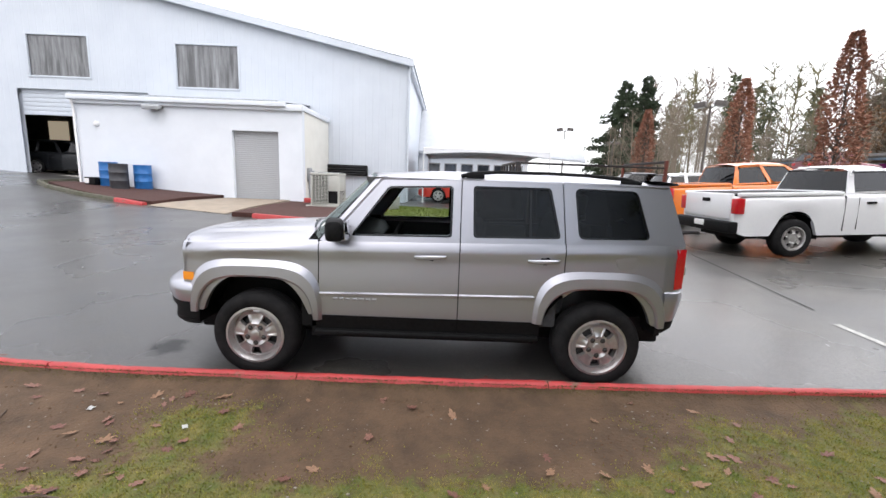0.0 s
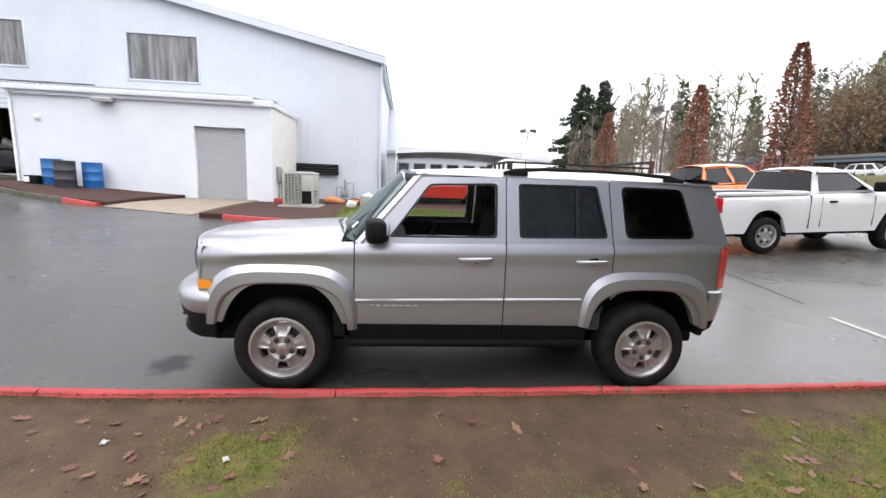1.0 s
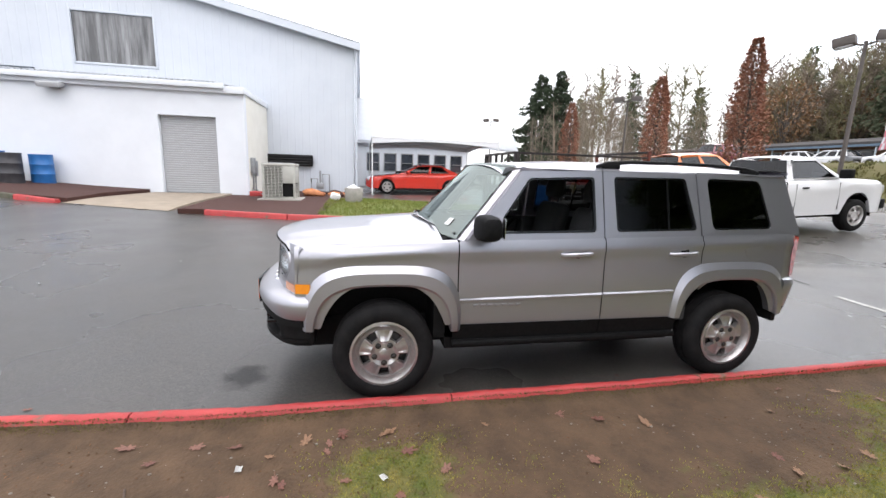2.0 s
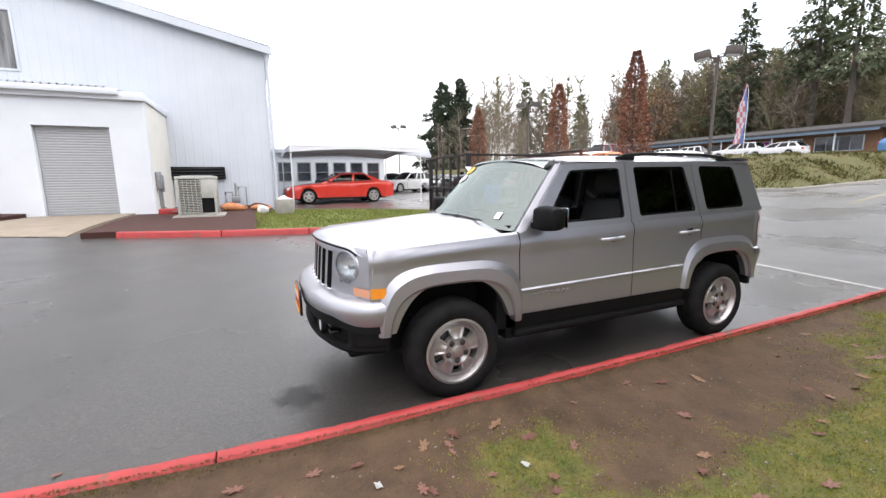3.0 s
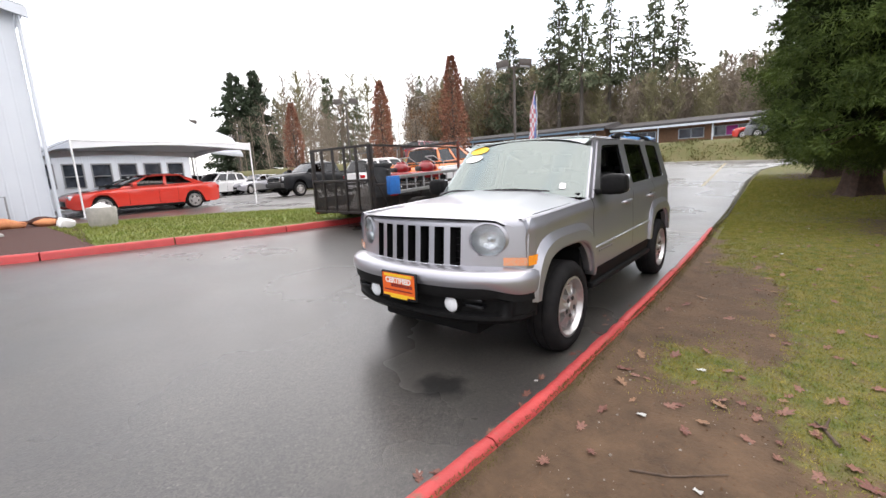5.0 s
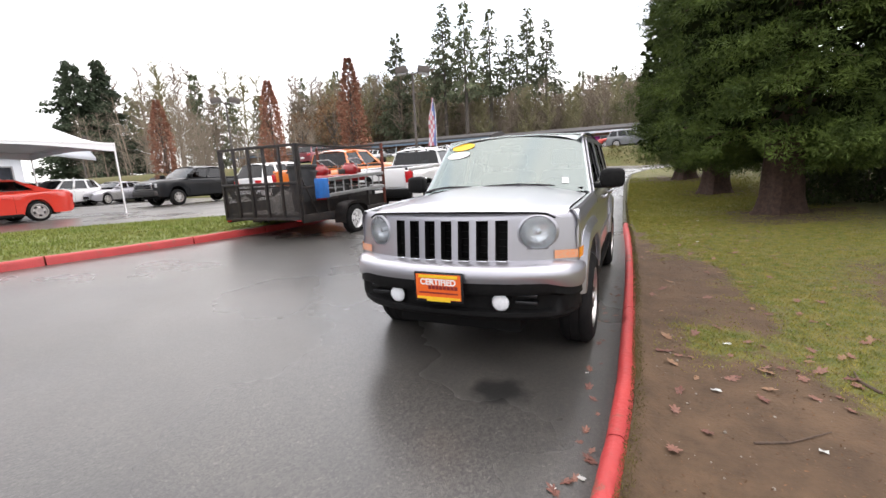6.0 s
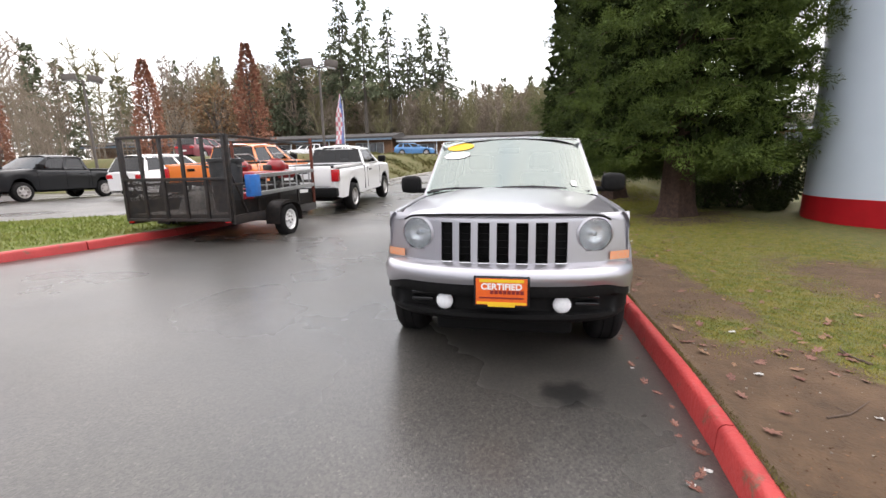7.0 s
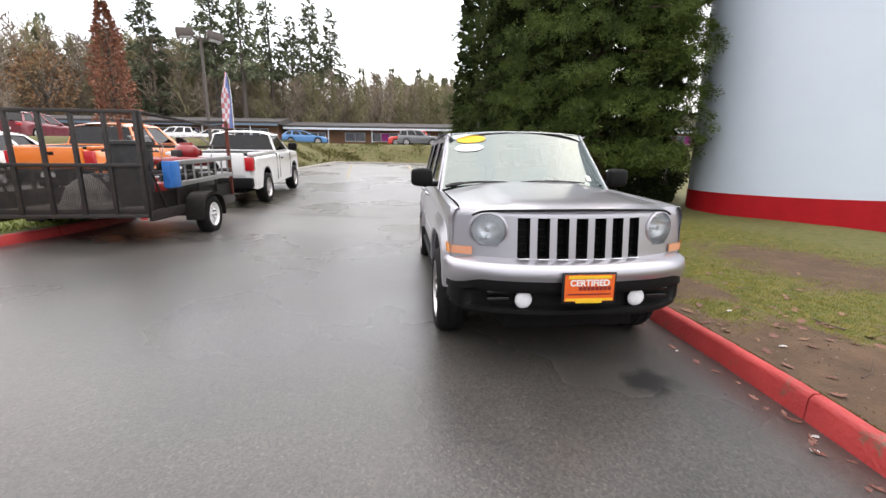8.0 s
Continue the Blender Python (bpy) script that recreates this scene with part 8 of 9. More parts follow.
# ---- low wing behind the tent ----
wing = thing("office_wing", (0, 0, 0), "white office wing with a window row and sloped metal roof", "building")
wing_windows = [(lerp(-1.2, 4.4, i / 5), lerp(-1.2, 4.4, i / 5) + 0.85, 1.35, 2.55) for i in range(6)]
wall_panels("wall", -1.84, 5.6, 29.0, 0.2, lambda x: 3.15, 0.0, wing_windows, WHITEWALL, wing, 0.6, 0.004)
slab("wall", 5.4, 5.6, 29.21, 44, 0, 3.15, WHITEWALL, wing)
for a, b, z0, z1 in wing_windows:
    w_ = new("window")
    w_.parent = wing
    bm = bmesh.new()
    for q in ((a, a + 0.06, z0, z1), (b - 0.06, b, z0, z1), (a + 0.06, b - 0.06, z0, z0 + 0.06), (a + 0.06, b - 0.06, z1 - 0.06, z1), (a + 0.06, b - 0.06, 1.9, 1.94)):
        box(bm, q[0], q[1], 28.97, 29.12, q[2], q[3])
    part("window_frame", bm, GALV, w_)
    slab("pane", a + 0.05, b - 0.05, 29.08, 29.09, z0 + 0.05, z1 - 0.05, DARKGLASS, w_)
bm = bmesh.new()
sheet(bm, [[(-1.84, 28.6, 3.1), (-1.84, 28.6, 3.3), (-1.84, 31, 6.25), (-1.84, 44, 6.6)], [(6.0, 28.6, 3.1), (6.0, 28.6, 3.3), (6.0, 31, 5.35), (6.0, 44, 5.6)], [(11.0, 33.6, 3.1), (11.0, 33.6, 3.3), (11.0, 35.0, 4.6), (11.0, 46, 4.9)]])
bmesh.ops.recalc_face_normals(bm, faces=bm.faces)
part("roof", bm, ROOFMETAL, wing, "pale grey sloped metal roof")

# ---- trees ----
columnar_oak(15.65, 17.3, gz(14, 17) + 0.1, 6.9, 0.95, 1)
columnar_oak(15.9, 23.6, gz(14, 23) + 0.1, 6.9, 0.9, 2)
columnar_oak(15.8, 34.3, gz(14, 34) + 0.1, 7.0, 1.0, 3)
columnar_oak(10.5, 72.0, 0.33, 7.2, 1.0, 4)
columnar_oak(3.5, 78.0, 0.33, 7.0, 0.9, 8)
conifer(28.8, 71.0, 0.6, 17.5, 6.2, 11, 0.16, 17, label="dense dark green fir standing beyond the lot", leaf=DARKFIR)
conifer(32.3, 71.5, 0.6, 18.5, 5.0, 12, 0.16, 17, label="dense dark green fir standing beyond the lot", leaf=DARKFIR)
conifer(58.5, 38.5, 4.0, 19.5, 4.6, 13, 0.08, 7)
conifer(64, 55, 4.5, 17, 4.0, 14, 0.08, 6)
conifer(62, 62, 4.5, 16, 3.8, 15, 0.08, 6)
conifer(66, 48, 5, 15, 4.0, 16, 0.05, 6)
pines = [(57, 29.5, 25, 3.6, 0.42), (55.5, 25.5, 24, 3.2, 0.40), (60, 23.2, 24.0, 3.0, 0.45), (62, 18.0, 23.5, 3.0, 0.42), (64, 15.5, 22, 2.8, 0.5), (61, 20.5, 20, 2.4, 0.55), (66, 34, 22, 3.2, 0.4)]
for i, (x, y, H, R, cf) in enumerate(pines):
    conifer(x, y, 3.6, 0.89 * H, R * 1.05, 30 + i, cf, 5.0, 0.42, "tall bare-stemmed pine with a high green crown")
# woods on the rising ground
rw = random.Random(9)
spots, olive, rusty = [], [], []
for i in range(680):
    az = radians(rw.uniform(-14, 64))
    d = rw.uniform(56, 95)
    x, y = -3 + d * math.cos(az), 2 + d * math.sin(az)
    if x < 56.5 and y < 62:
        continue
    H = rw.uniform(8.0, 12.0) * (d / 75) ** 0.6 * (1 + 0.32 * smooth(14, 26, math.degrees(az)))
    if az > radians(44) and rw.random() < 0.75:
        continue
    (olive if rw.random() < 0.45 else spots).append((x, y, 3.0 + 0.02 * (d - 50), H))
pale = []
for i in range(80):
    az = radians(rw.uniform(42, 66))
    d = rw.uniform(45, 80)
    x, y = -3 + d * math.cos(az), 2 + d * math.sin(az)
    if y < 40 or x < 20:
        continue
    pale.append((x, y, 0.5, rw.uniform(7, 10.5)))
bare_wood("pale_woods", pale, PALETWIG, "leafless thin grey-brown alders beyond the lot", 8, 460, 0.45)
bare_wood("bare_woods", spots, TWIG, "leafless grey-brown woods on the hill", 3, 460, 1.8)
bare_wood("mossy_woods", olive, OLIVETWIG, "leafless olive-brown woods on the hill", 4, 500, 1.9)
# evergreen ridge
P, O, S = [], [], []
rng_r = np.random.default_rng(17)
for i in range(60):
    az = radians(rng_r.uniform(-16, 9))
    d = rng_r.uniform(88, 125)
    p, o, s = fir(rng_r, (-3 + d * math.cos(az), 2 + d * math.sin(az), 4.0), rng_r.uniform(12, 18), 2.8, 0.05, 3.2)
    P.append(p), O.append(o), S.append(s * 1.3)
for i in range(26):
    az = radians(rng_r.uniform(20, 64))
    d = rng_r.uniform(80, 110)
    p, o, s = fir(rng_r, (-3 + d * math.cos(az), 2 + d * math.sin(az), 4.0), rng_r.uniform(11, 16), 3.0, 0.05, 3.2)
    P.append(p), O.append(o), S.append(s * 1.3)
ridge = leaf_mesh("evergreen_ridge", np.concatenate(P), np.concatenate(O), np.concatenate(S), HAZEFIR, None, rng_r, 0.45, droop=0.2)
tagged(ridge, "dark evergreen woods along the ridge", "woods", kind="stuff")
# russet broadleaves among the woods
for i, (x, y, H, R) in enumerate(((52, 47, 11, 3.2), (56, 50, 12, 3.4), (50, 52, 9, 2.6), (60, 44, 10, 3.0))):
    rr_ = np.random.default_rng(60 + i)
    t = thing("autumn_tree", (x, y, 3.2), "broad tree with thin russet autumn leaves", "tree", "autumn trees")
    bm = bmesh.new()
    tube(bm, [(0, 0, -0.3), (0.1, 0, H * 0.35), (0, 0.1, H * 0.8)], [0.25, 0.16, 0.04], 7)
    for k in range(14):
        a = rr_.uniform(0, 6.28)
        tube(bm, [(0, 0, H * rr_.uniform(0.2, 0.5)), (R * 0.8 * math.cos(a), R * 0.8 * math.sin(a), H * rr_.uniform(0.5, 0.95))], [0.09, 0.02], 5)
    part("trunk", bm, GREYBARK, t)
    n = 1000
    d = rr_.normal(0, 1, (n, 3))
    d /= np.linalg.norm(d, axis=1, keepdims=True)
    p = d * (rr_.uniform(0.3, 1, n) ** 0.6)[:, None] * np.array([R, R, H * 0.36]) + np.array([0, 0, H * 0.64])
    leaf_mesh("crown", p, d, rr_.uniform(0.18, 0.42, n), RUSTLEAF, t, rr_, 0.7, droop=0.2)
# distant ground cover hill
HILL = material("wooded_slope", (0.060, 0.055, 0.030), 1.0, 0, (0.085, 0.070, 0.045), 0.15, bump=1.0, bscale=2)
bm = bmesh.new()
rows = []
for i in range(61):
    az = radians(-35 + 105 * i / 60)
    row = []
    for d, z in ((66, 2.5), (78, 6.8), (95, 10.5), (130, 12.5), (220, 13), (500, 8)):
        row.append((-3 + d * math.cos(az), 2 + d * math.sin(az), z * (1 - 0.85 * smooth(34, 54, math.degrees(az))) + 1.2 * noise.noise(Vector((d * 0.03, az * 9, 0)))))
    rows.append(row)
sheet(bm, rows, flip=True)
bmesh.ops.recalc_face_normals(bm, faces=bm.faces)
tagged(part("hill", bm, HILL), "dark wooded slope behind the shops", "hill", kind="structure")


# ---- small things by the shed and the wall ----
def barrel(x, y, mat, label, rings=2):
    t = thing("barrel", (x, y, gz(x, y) + 0.10), label, "barrel", "barrels by the shed")
    bm = bmesh.new()
    lathe(bm, [(0.0, 0.0), (0.285, 0.0), (0.29, 0.02), (0.285, 0.27), (0.30, 0.29), (0.285, 0.31), (0.285, 0.56), (0.30, 0.58), (0.285, 0.60), (0.285, 0.86), (0.295, 0.88), (0.285, 0.89), (0.27, 0.87), (0.0, 0.865)], 28, "z")
    bmesh.ops.recalc_face_normals(bm, faces=bm.faces)
    body = part("drum", bm, mat, t)
    bm = bmesh.new()
    lathe(bm, [(0.03, 0.865), (0.03, 0.885), (0.0, 0.886)], 12, "z", (0.18, 0, 0))
    part("bung", bm, BLACKPLASTIC, body)
    return t


DRUMBLUE = material("blue_drum_paint", (0.02, 0.15, 0.42), 0.45, 0, (0.015, 0.11, 0.32), 5, bump=0.1, bscale=20)
DRUMBLACK = material("black_drum_paint", (0.03, 0.03, 0.035), 0.5, 0, (0.05, 0.05, 0.055), 6)
barrel(-12.55, 15.8, DRUMBLUE, "blue steel drum against the white shed wall")
barrel(-11.72, 15.2, DRUMBLACK, "black steel drum before the blue ones")
barrel(-11.28, 15.8, DRUMBLUE, "blue steel drum against the white shed wall")
crate = thing("battery_crate", (-12.95, 15.5, gz(-12.95, 15.5) + 0.10), "small black crate with a white front", "crate")
bm = bmesh.new()
box(bm, -0.17, 0.22, -0.15, 0.15, 0, 0.30, 0.02)
part("crate_body", bm, BLACKPLASTIC, crate)
bm = bmesh.new()
box(bm, -0.16, 0.0, -0.156, -0.148, 0.08, 0.26, 0.004)
part("crate_label", bm, WHITESIGN, crate)

# wall lamp and sensor on the shed
wl = thing("wall_lamp", (-10.87, SY, 3.74), "grey box wall lamp under the shed eave", "wall lamp")
bm = bmesh.new()
box(bm, -0.14, 0.14, -0.09, -0.003, -0.10, 0.12, 0.02)
part("mount", bm, POLE, wl)
bm = bmesh.new()
box(bm, -0.30, 0.30, -0.34, 0.0, -0.075, 0.075, 0.03, 2, pose(0, -0.06, 0.04, 14, 0, 0))
part("lamp_head", bm, GREYDOOR, wl)
bm = bmesh.new()
box(bm, -0.24, 0.24, -0.30, -0.05, -0.083, -0.074, 0.003, 1, pose(0, -0.06, 0.04, 14, 0, 0))
part("lens", bm, WHITELENS, wl)
sen = thing("alarm_sensor", (-13.15, SY, 3.08), "small white round sensor on the shed wall", "sensor")
bm = bmesh.new()
lathe(bm, [(0.10, -0.002), (0.10, -0.05), (0.07, -0.10), (0.0, -0.115)], 20, "y")
bmesh.ops.recalc_face_normals(bm, faces=bm.faces)
part("dome", bm, WHITEPAINT, sen)

# air-conditioning unit on its pad
ACX, ACY, ACZ = -4.08, 14.85, gz(-4.1, 14.8) + 0.12
ac = thing("air_conditioner", (ACX, ACY, ACZ), "beige outdoor air-conditioning unit with louvred sides on a pad", "air conditioner")
ACPAINT = material("beige_grey_enamel", (0.44, 0.44, 0.40), 0.45, 0, (0.40, 0.40, 0.365), 6)
bm = bmesh.new()
box(bm, -0.62, 0.66, -0.60, 0.60, -0.08, 0.035, 0.01)
part("pad", bm, CONCRETE, ac)
bm = bmesh.new()
for sx in (-0.46, 0.46):
    for sy in (-0.44, 0.44):
        box(bm, sx - 0.03, sx + 0.03, sy - 0.03, sy + 0.03, 0.036, 1.05, 0.008)
box(bm, -0.44, 0.44, -0.42, 0.42, 0.04, 0.10)
part("frame", bm, ACPAINT, ac)
bm = bmesh.new()
box(bm, -0.50, 0.50, -0.48, 0.48, 1.05, 1.13, 0.02)
top_ = part("top_cover", bm, ACPAINT, ac)
bm = bmesh.new()
lathe(bm, [(0.40, 1.132), (0.40, 1.15), (0.37, 1.155), (0.37, 1.134)], 28, "z")
for k in range(9):
    tube(bm, [(-0.38, -0.36 + 0.09 * k, 1.15), (0.38, -0.36 + 0.09 * k, 1.15)], 0.005, 4)
part("fan_guard", bm, GALV, top_)
bm = bmesh.new()
box(bm, -0.43, 0.43, -0.41, 0.41, 0.10, 1.04)
part("coil", bm, BLACKPLASTIC, ac)
for k in range(20):
    bm = bmesh.new()
    z = 0.11 + 0.047 * k
    sheet(bm, [[(x, -0.435, z + 0.024), (x, -0.468, z + 0.004), (x, -0.462, z)] for x in (-0.43, 0.10)])
    part("louvre", bm, ACPAINT, ac, smooth=False)
for k in range(6):
    bm = bmesh.new()
    box(bm, -0.43 + 0.105 * k, -0.415 + 0.105 * k, -0.475, -0.44, 0.09, 1.05, 0.003)
    part("louvre_bar", bm, ACPAINT, ac)
bm = bmesh.new()
box(bm, 0.12, 0.44, -0.472, -0.43, 0.52, 1.045, 0.008)
box(bm, 0.455, 0.475, -0.44, 0.44, 0.52, 1.045, 0.006)
part("service_panel", bm, ACPAINT, ac)
for k in range(14):
    bm = bmesh.new()
    box(bm, 0.452, 0.47, -0.42, 0.42, 0.115 + 0.028 * k, 0.130 + 0.028 * k)
    part("louvre", bm, ACPAINT, ac)
# black louvred duct panel on the wall behind
duct = thing("duct_panel", (-4.55, 19.7, 1.75), "long black louvred panel on the white wall", "vent")
bm = bmesh.new()
box(bm, -0.95, 0.95, -0.12, 0.06, -0.24, 0.24, 0.02)
part("housing", bm, BLACKPLASTIC, duct)
for k in range(4):
    bm = bmesh.new()
    box(bm, -0.9, 0.9, -0.15, -0.12, -0.19 + 0.11 * k, -0.14 + 0.11 * k, 0.004)
    part("blade", bm, GLOSSBLACK, duct)
# conduits and meter boxes at the shed's corner
con = thing("electric_meter", (SX1 + 0.004, 16.75, 0.0), "grey electric boxes and conduits at the shed corner", "meter box")
for dy, z1 in ((0.0, 1.75), (0.32, 1.65)):
    bm = bmesh.new()
    box(bm, 0.0, 0.14, dy - 0.10, dy + 0.10, z1 - 0.55, z1, 0.015)
    part("meter_case", bm, GALV, con)
    bm = bmesh.new()
    tube(bm, [(0.06, dy, z1 - 0.54), (0.06, dy, 0.42)], 0.03, 8)
    part("conduit", bm, GALV, con)
bm = bmesh.new()
tube(bm, [(0.07, 0.0, 0.55), (0.3, -0.6, 0.52), (0.75, -1.3, 0.56)], 0.018, 6)
tube(bm, [(0.07, 0.3, 0.62), (0.35, -0.4, 0.56), (0.8, -1.2, 0.64)], 0.018, 6)
part("flexible_line", bm, GALV, con)
hose = thing("hose_reel", (-4.95, 19.62, 1.22), "red hose reel on the white wall", "hose reel")
bm = bmesh.new()
lathe(bm, [(0.06, -0.02), (0.20, -0.03), (0.20, -0.05), (0.08, -0.06), (0.08, -0.16), (0.20, -0.17), (0.20, -0.19), (0.0, -0.2)], 22, "y")
bmesh.ops.recalc_face_normals(bm, faces=bm.faces)
part("reel", bm, REDTOOL, hose)
gas = thing("gas_meter", (-3.3, 19.45, gz(-3.3, 19.4) + 0.12), "grey gas meter with bent pipes at the wall", "gas meter")
bm = bmesh.new()
tube(bm, [(-0.35, 0, 0), (-0.35, 0, 0.55), (-0.1, 0, 0.55), (-0.1, 0, 0.35)], 0.03, 8)
part("inlet_pipe", bm, GALV, gas)
bm = bmesh.new()
tube(bm, [(0.12, 0, 0.35), (0.12, 0, 0.75), (0.4, 0, 0.75), (0.4, 0, 0.0)], 0.025, 8)
part("outlet_pipe", bm, GALV, gas)
bm = bmesh.new()
box(bm, -0.15, 0.17, -0.1, 0.1, 0.12, 0.38, 0.04)
part("meter_case", bm, GALV, gas)
bm = bmesh.new()
tube(bm, [(0.02, 0, 0.36), (0.02, 0, 0.9)], 0.04, 8)
part("regulator", bm, GALV, gas)
# red brick-coloured step, heap of torn insulation and planks
step = thing("red_block", (-5.0, 16.0, gz(-5, 16) + 0.11), "chipped red painted block in the mulch", "block")
bm = bmesh.new()
box(bm, -0.3, 0.32, -0.16, 0.16, 0, 0.17, 0.02)
part("block_body", bm, KERBRED, step)
heap = thing("debris_heap", (-2.75, 16.6, gz(-2.8, 16.6) + 0.11), "heap of orange torn insulation and dirt", "debris")
FOAM = material("torn_orange_foam", (0.55, 0.24, 0.10), 0.9, 0, (0.40, 0.15, 0.07), 9, bump=0.6, bscale=30)
rngd = np.random.default_rng(77)
for k in range(9):
    bm = bmesh.new()
    cxk, cyk, r_ = rngd.uniform(-0.75, 0.5), rngd.uniform(-0.3, 0.3), rngd.uniform(0.12, 0.26)
    rows = []
    for i in range(10):
        th = math.pi * i / 9
        rows.append([(cxk + r_ * 1.4 * math.sin(th) * math.cos(a) * (1 + 0.35 * noise.noise(Vector((3 * a, th * 2, k)))), cyk + r_ * math.sin(th) * math.sin(a), max(0.0, r_ * 0.5 + r_ * 0.65 * math.cos(th) * (1 + 0.3 * noise.noise(Vector((a, th, k + 5)))))) for a in np.linspace(0, 6.283, 13)[:-1]])
    sheet(bm, rows, close_v=True)
    bmesh.ops.recalc_face_normals(bm, faces=bm.faces)
    part("foam_chunk", bm, FOAM if k % 3 else MULCH, heap)
bag = thing("paper_bag", (-2.42, 14.6, gz(-2.42, 14.6) + 0.11), "crumpled white paper bag on the soil", "bag")
bm = bmesh.new()
box(bm, -0.15, 0.15, -0.1, 0.1, 0, 0.22, 0.05, 3, pose(0, 0, 0.03, 12, 18, 20))
part("bag_body", bm, WHITESIGN, bag)

# workshop car
car(pose(-21.3, 21.6, 1.0, 0, 0, 10), BLACKPAINT, "dark sport utility in the dim workshop bay", "suv", "", 4.7)

# ---- lot lines ----
LINEPAINT = material("worn_white_line", (0.50, 0.49, 0.46), 0.6, 0, (0.30, 0.29, 0.27), 14, mix=(0.4, 0.7))
YELLOWLINE = material("worn_yellow_line", (0.36, 0.30, 0.17), 0.6, 0, (0.17, 0.15, 0.11), 14, mix=(0.4, 0.7))


def line_mark(a, b, w, mat, label):
    bm = bmesh.new()
    A, B = Vector(a), Vector(b)
    d = (B - A).normalized()
    n_ = Vector((-d.y, d.x)) * w / 2
    rows = []
    for i in range(25):
        p = A.lerp(B, i / 24)
        rows.append([(p.x + n_.x * k, p.y + n_.y * k, gz(p.x + n_.x * k, p.y + n_.y * k) + 0.006) for k in (-1, 1)])
    sheet(bm, rows, flip=True)
    tagged(part("line_marking", bm, mat), label, "line marking", kind="structure")


line_mark((4.62, 3.05), (4.66, 4.7), 0.09, LINEPAINT, "worn white stall line on the asphalt")
line_mark((14.0, 7.35), (21.6, 8.0), 0.10, YELLOWLINE, "worn yellow stall line on the asphalt")
line_mark((13.0, 4.3), (21.9, 4.6), 0.10, YELLOWLINE, "worn yellow stall line on the asphalt")

SEAM = material("crack_seal", (0.012, 0.012, 0.012), 0.6, 0, (0.03, 0.03, 0.03), 18)
line_mark((4.84, 5.2), (5.28, 8.75), 0.028, SEAM, "dark sealed crack in the asphalt")
# ---- turf, fallen leaves, scraps ----
rng_g = np.random.default_rng(31)
n = 820000
px, py = np.where(rng_g.random(n) < 0.76, rng_g.uniform(-5.0, 6.0, n), rng_g.uniform(6.0, 16.0, n)), 2.95 - 4.2 * rng_g.uniform(0, 1, n) ** 1.35
_gx, _gy = np.linspace(-5.0, 16.0, 421), np.linspace(-1.3, 3.2, 181)
_gg = np.array([[grassy(a, b) for b in _gy] for a in _gx])
_gl = np.array([[lawn_z(a, b) for b in _gy] for a in _gx])


def on_grid(tab, a, b):
    u, v = (a + 5.0) / 0.05, (b + 1.3) / 0.025
    i, j = np.clip(u.astype(int), 0, 419), np.clip(v.astype(int), 0, 179)
    fu, fv = u - i, v - j
    return (tab[i, j] * (1 - fu) + tab[i + 1, j] * fu) * (1 - fv) + (tab[i, j + 1] * (1 - fu) + tab[i + 1, j + 1] * fu) * fv


fade = np.clip((px + 5.0) / 1.5, 0, 1) * np.clip((16.0 - px) / 4.0, 0, 1) * np.clip((py + 1.25) / 1.2, 0, 1)
keep = (rng_g.random(n) < on_grid(_gg, px, py) ** 2.2 * fade) & (py < np.interp(px, _gx, [kerb_y(a) for a in _gx]) - 0.13)
px, py = px[keep], py[keep]
pz = on_grid(_gl, px, py) - 0.003
TURF = leaf_mat("turf_blades", (0.115, 0.150, 0.016), (0.30, 0.245, 0.060), vary=0.3, grain=9.0)
up = np.stack([rng_g.normal(0, 0.5, len(px)), rng_g.normal(0, 0.5, len(px)), np.ones(len(px))], 1)
turf = leaf_mesh("turf", np.stack([px, py, pz], 1), up, rng_g.uniform(0.008, 0.021, len(px)) * np.interp(px, [4.0, 9.0], [1.0, 2.2]), TURF, None, rng_g, 0.28, 0.2)
tagged(turf, "short mossy green and straw turf blades", "grass", kind="stuff")
# blades on the island
n = 26000
px, py = rng_g.uniform(-2.6, 4.4, n), rng_g.uniform(10.2, 15.5, n)
ok = (py > np.interp(px, [p[0] for p in FAR_EDGE[:6]], [p[1] for p in FAR_EDGE[:6]]) + 0.2) & (py < np.interp(px, [-2.0, -1, 0.8, 2.5, 3.8, 4.6], [16.0, 15.4, 14.4, 13.4, 12.4, 11.2]))
px, py = px[ok], py[ok]
pz = np.array([gz(a, b) for a, b in zip(px, py)]) + 0.115
up = np.stack([rng_g.normal(0, 0.4, len(px)), rng_g.normal(0, 0.4, len(px)), np.ones(len(px))], 1)
tagged(leaf_mesh("island_turf", np.stack([px, py, pz], 1), up, rng_g.uniform(0.04, 0.09, len(px)), leaf_mat("island_blades", (0.10, 0.145, 0.02), (0.17, 0.17, 0.045)), None, rng_g, 0.2, 0.2), "bright green turf blades on the island", "grass", kind="stuff")
# pebbles and crumbs in the soil
bm = bmesh.new()
rp_ = random.Random(6)
for k in range(1300):
    x, y = rp_.uniform(-4.5, 4.5), rp_.uniform(0.6, 2.65)
    if y > kerb_y(x) - 0.16:
        continue
    r_ = 0.0025 + 0.0055 * rp_.random() ** 3
    o = bmesh.ops.create_icosphere(bm, subdivisions=1, radius=r_, matrix=Matrix.Translation((x, y, lawn_z(x, y) + r_ * 0.2)) @ Matrix.Diagonal((1.3, 1, 0.7, 1)))
PEBBLE = material("pale_pebbles", (0.27, 0.24, 0.20), 0.8, 0, (0.18, 0.15, 0.12), 5, rand=0.4)
tagged(part("pebbles", bm, PEBBLE), "small pale pebbles and crumbs in the soil", "pebbles", kind="stuff")
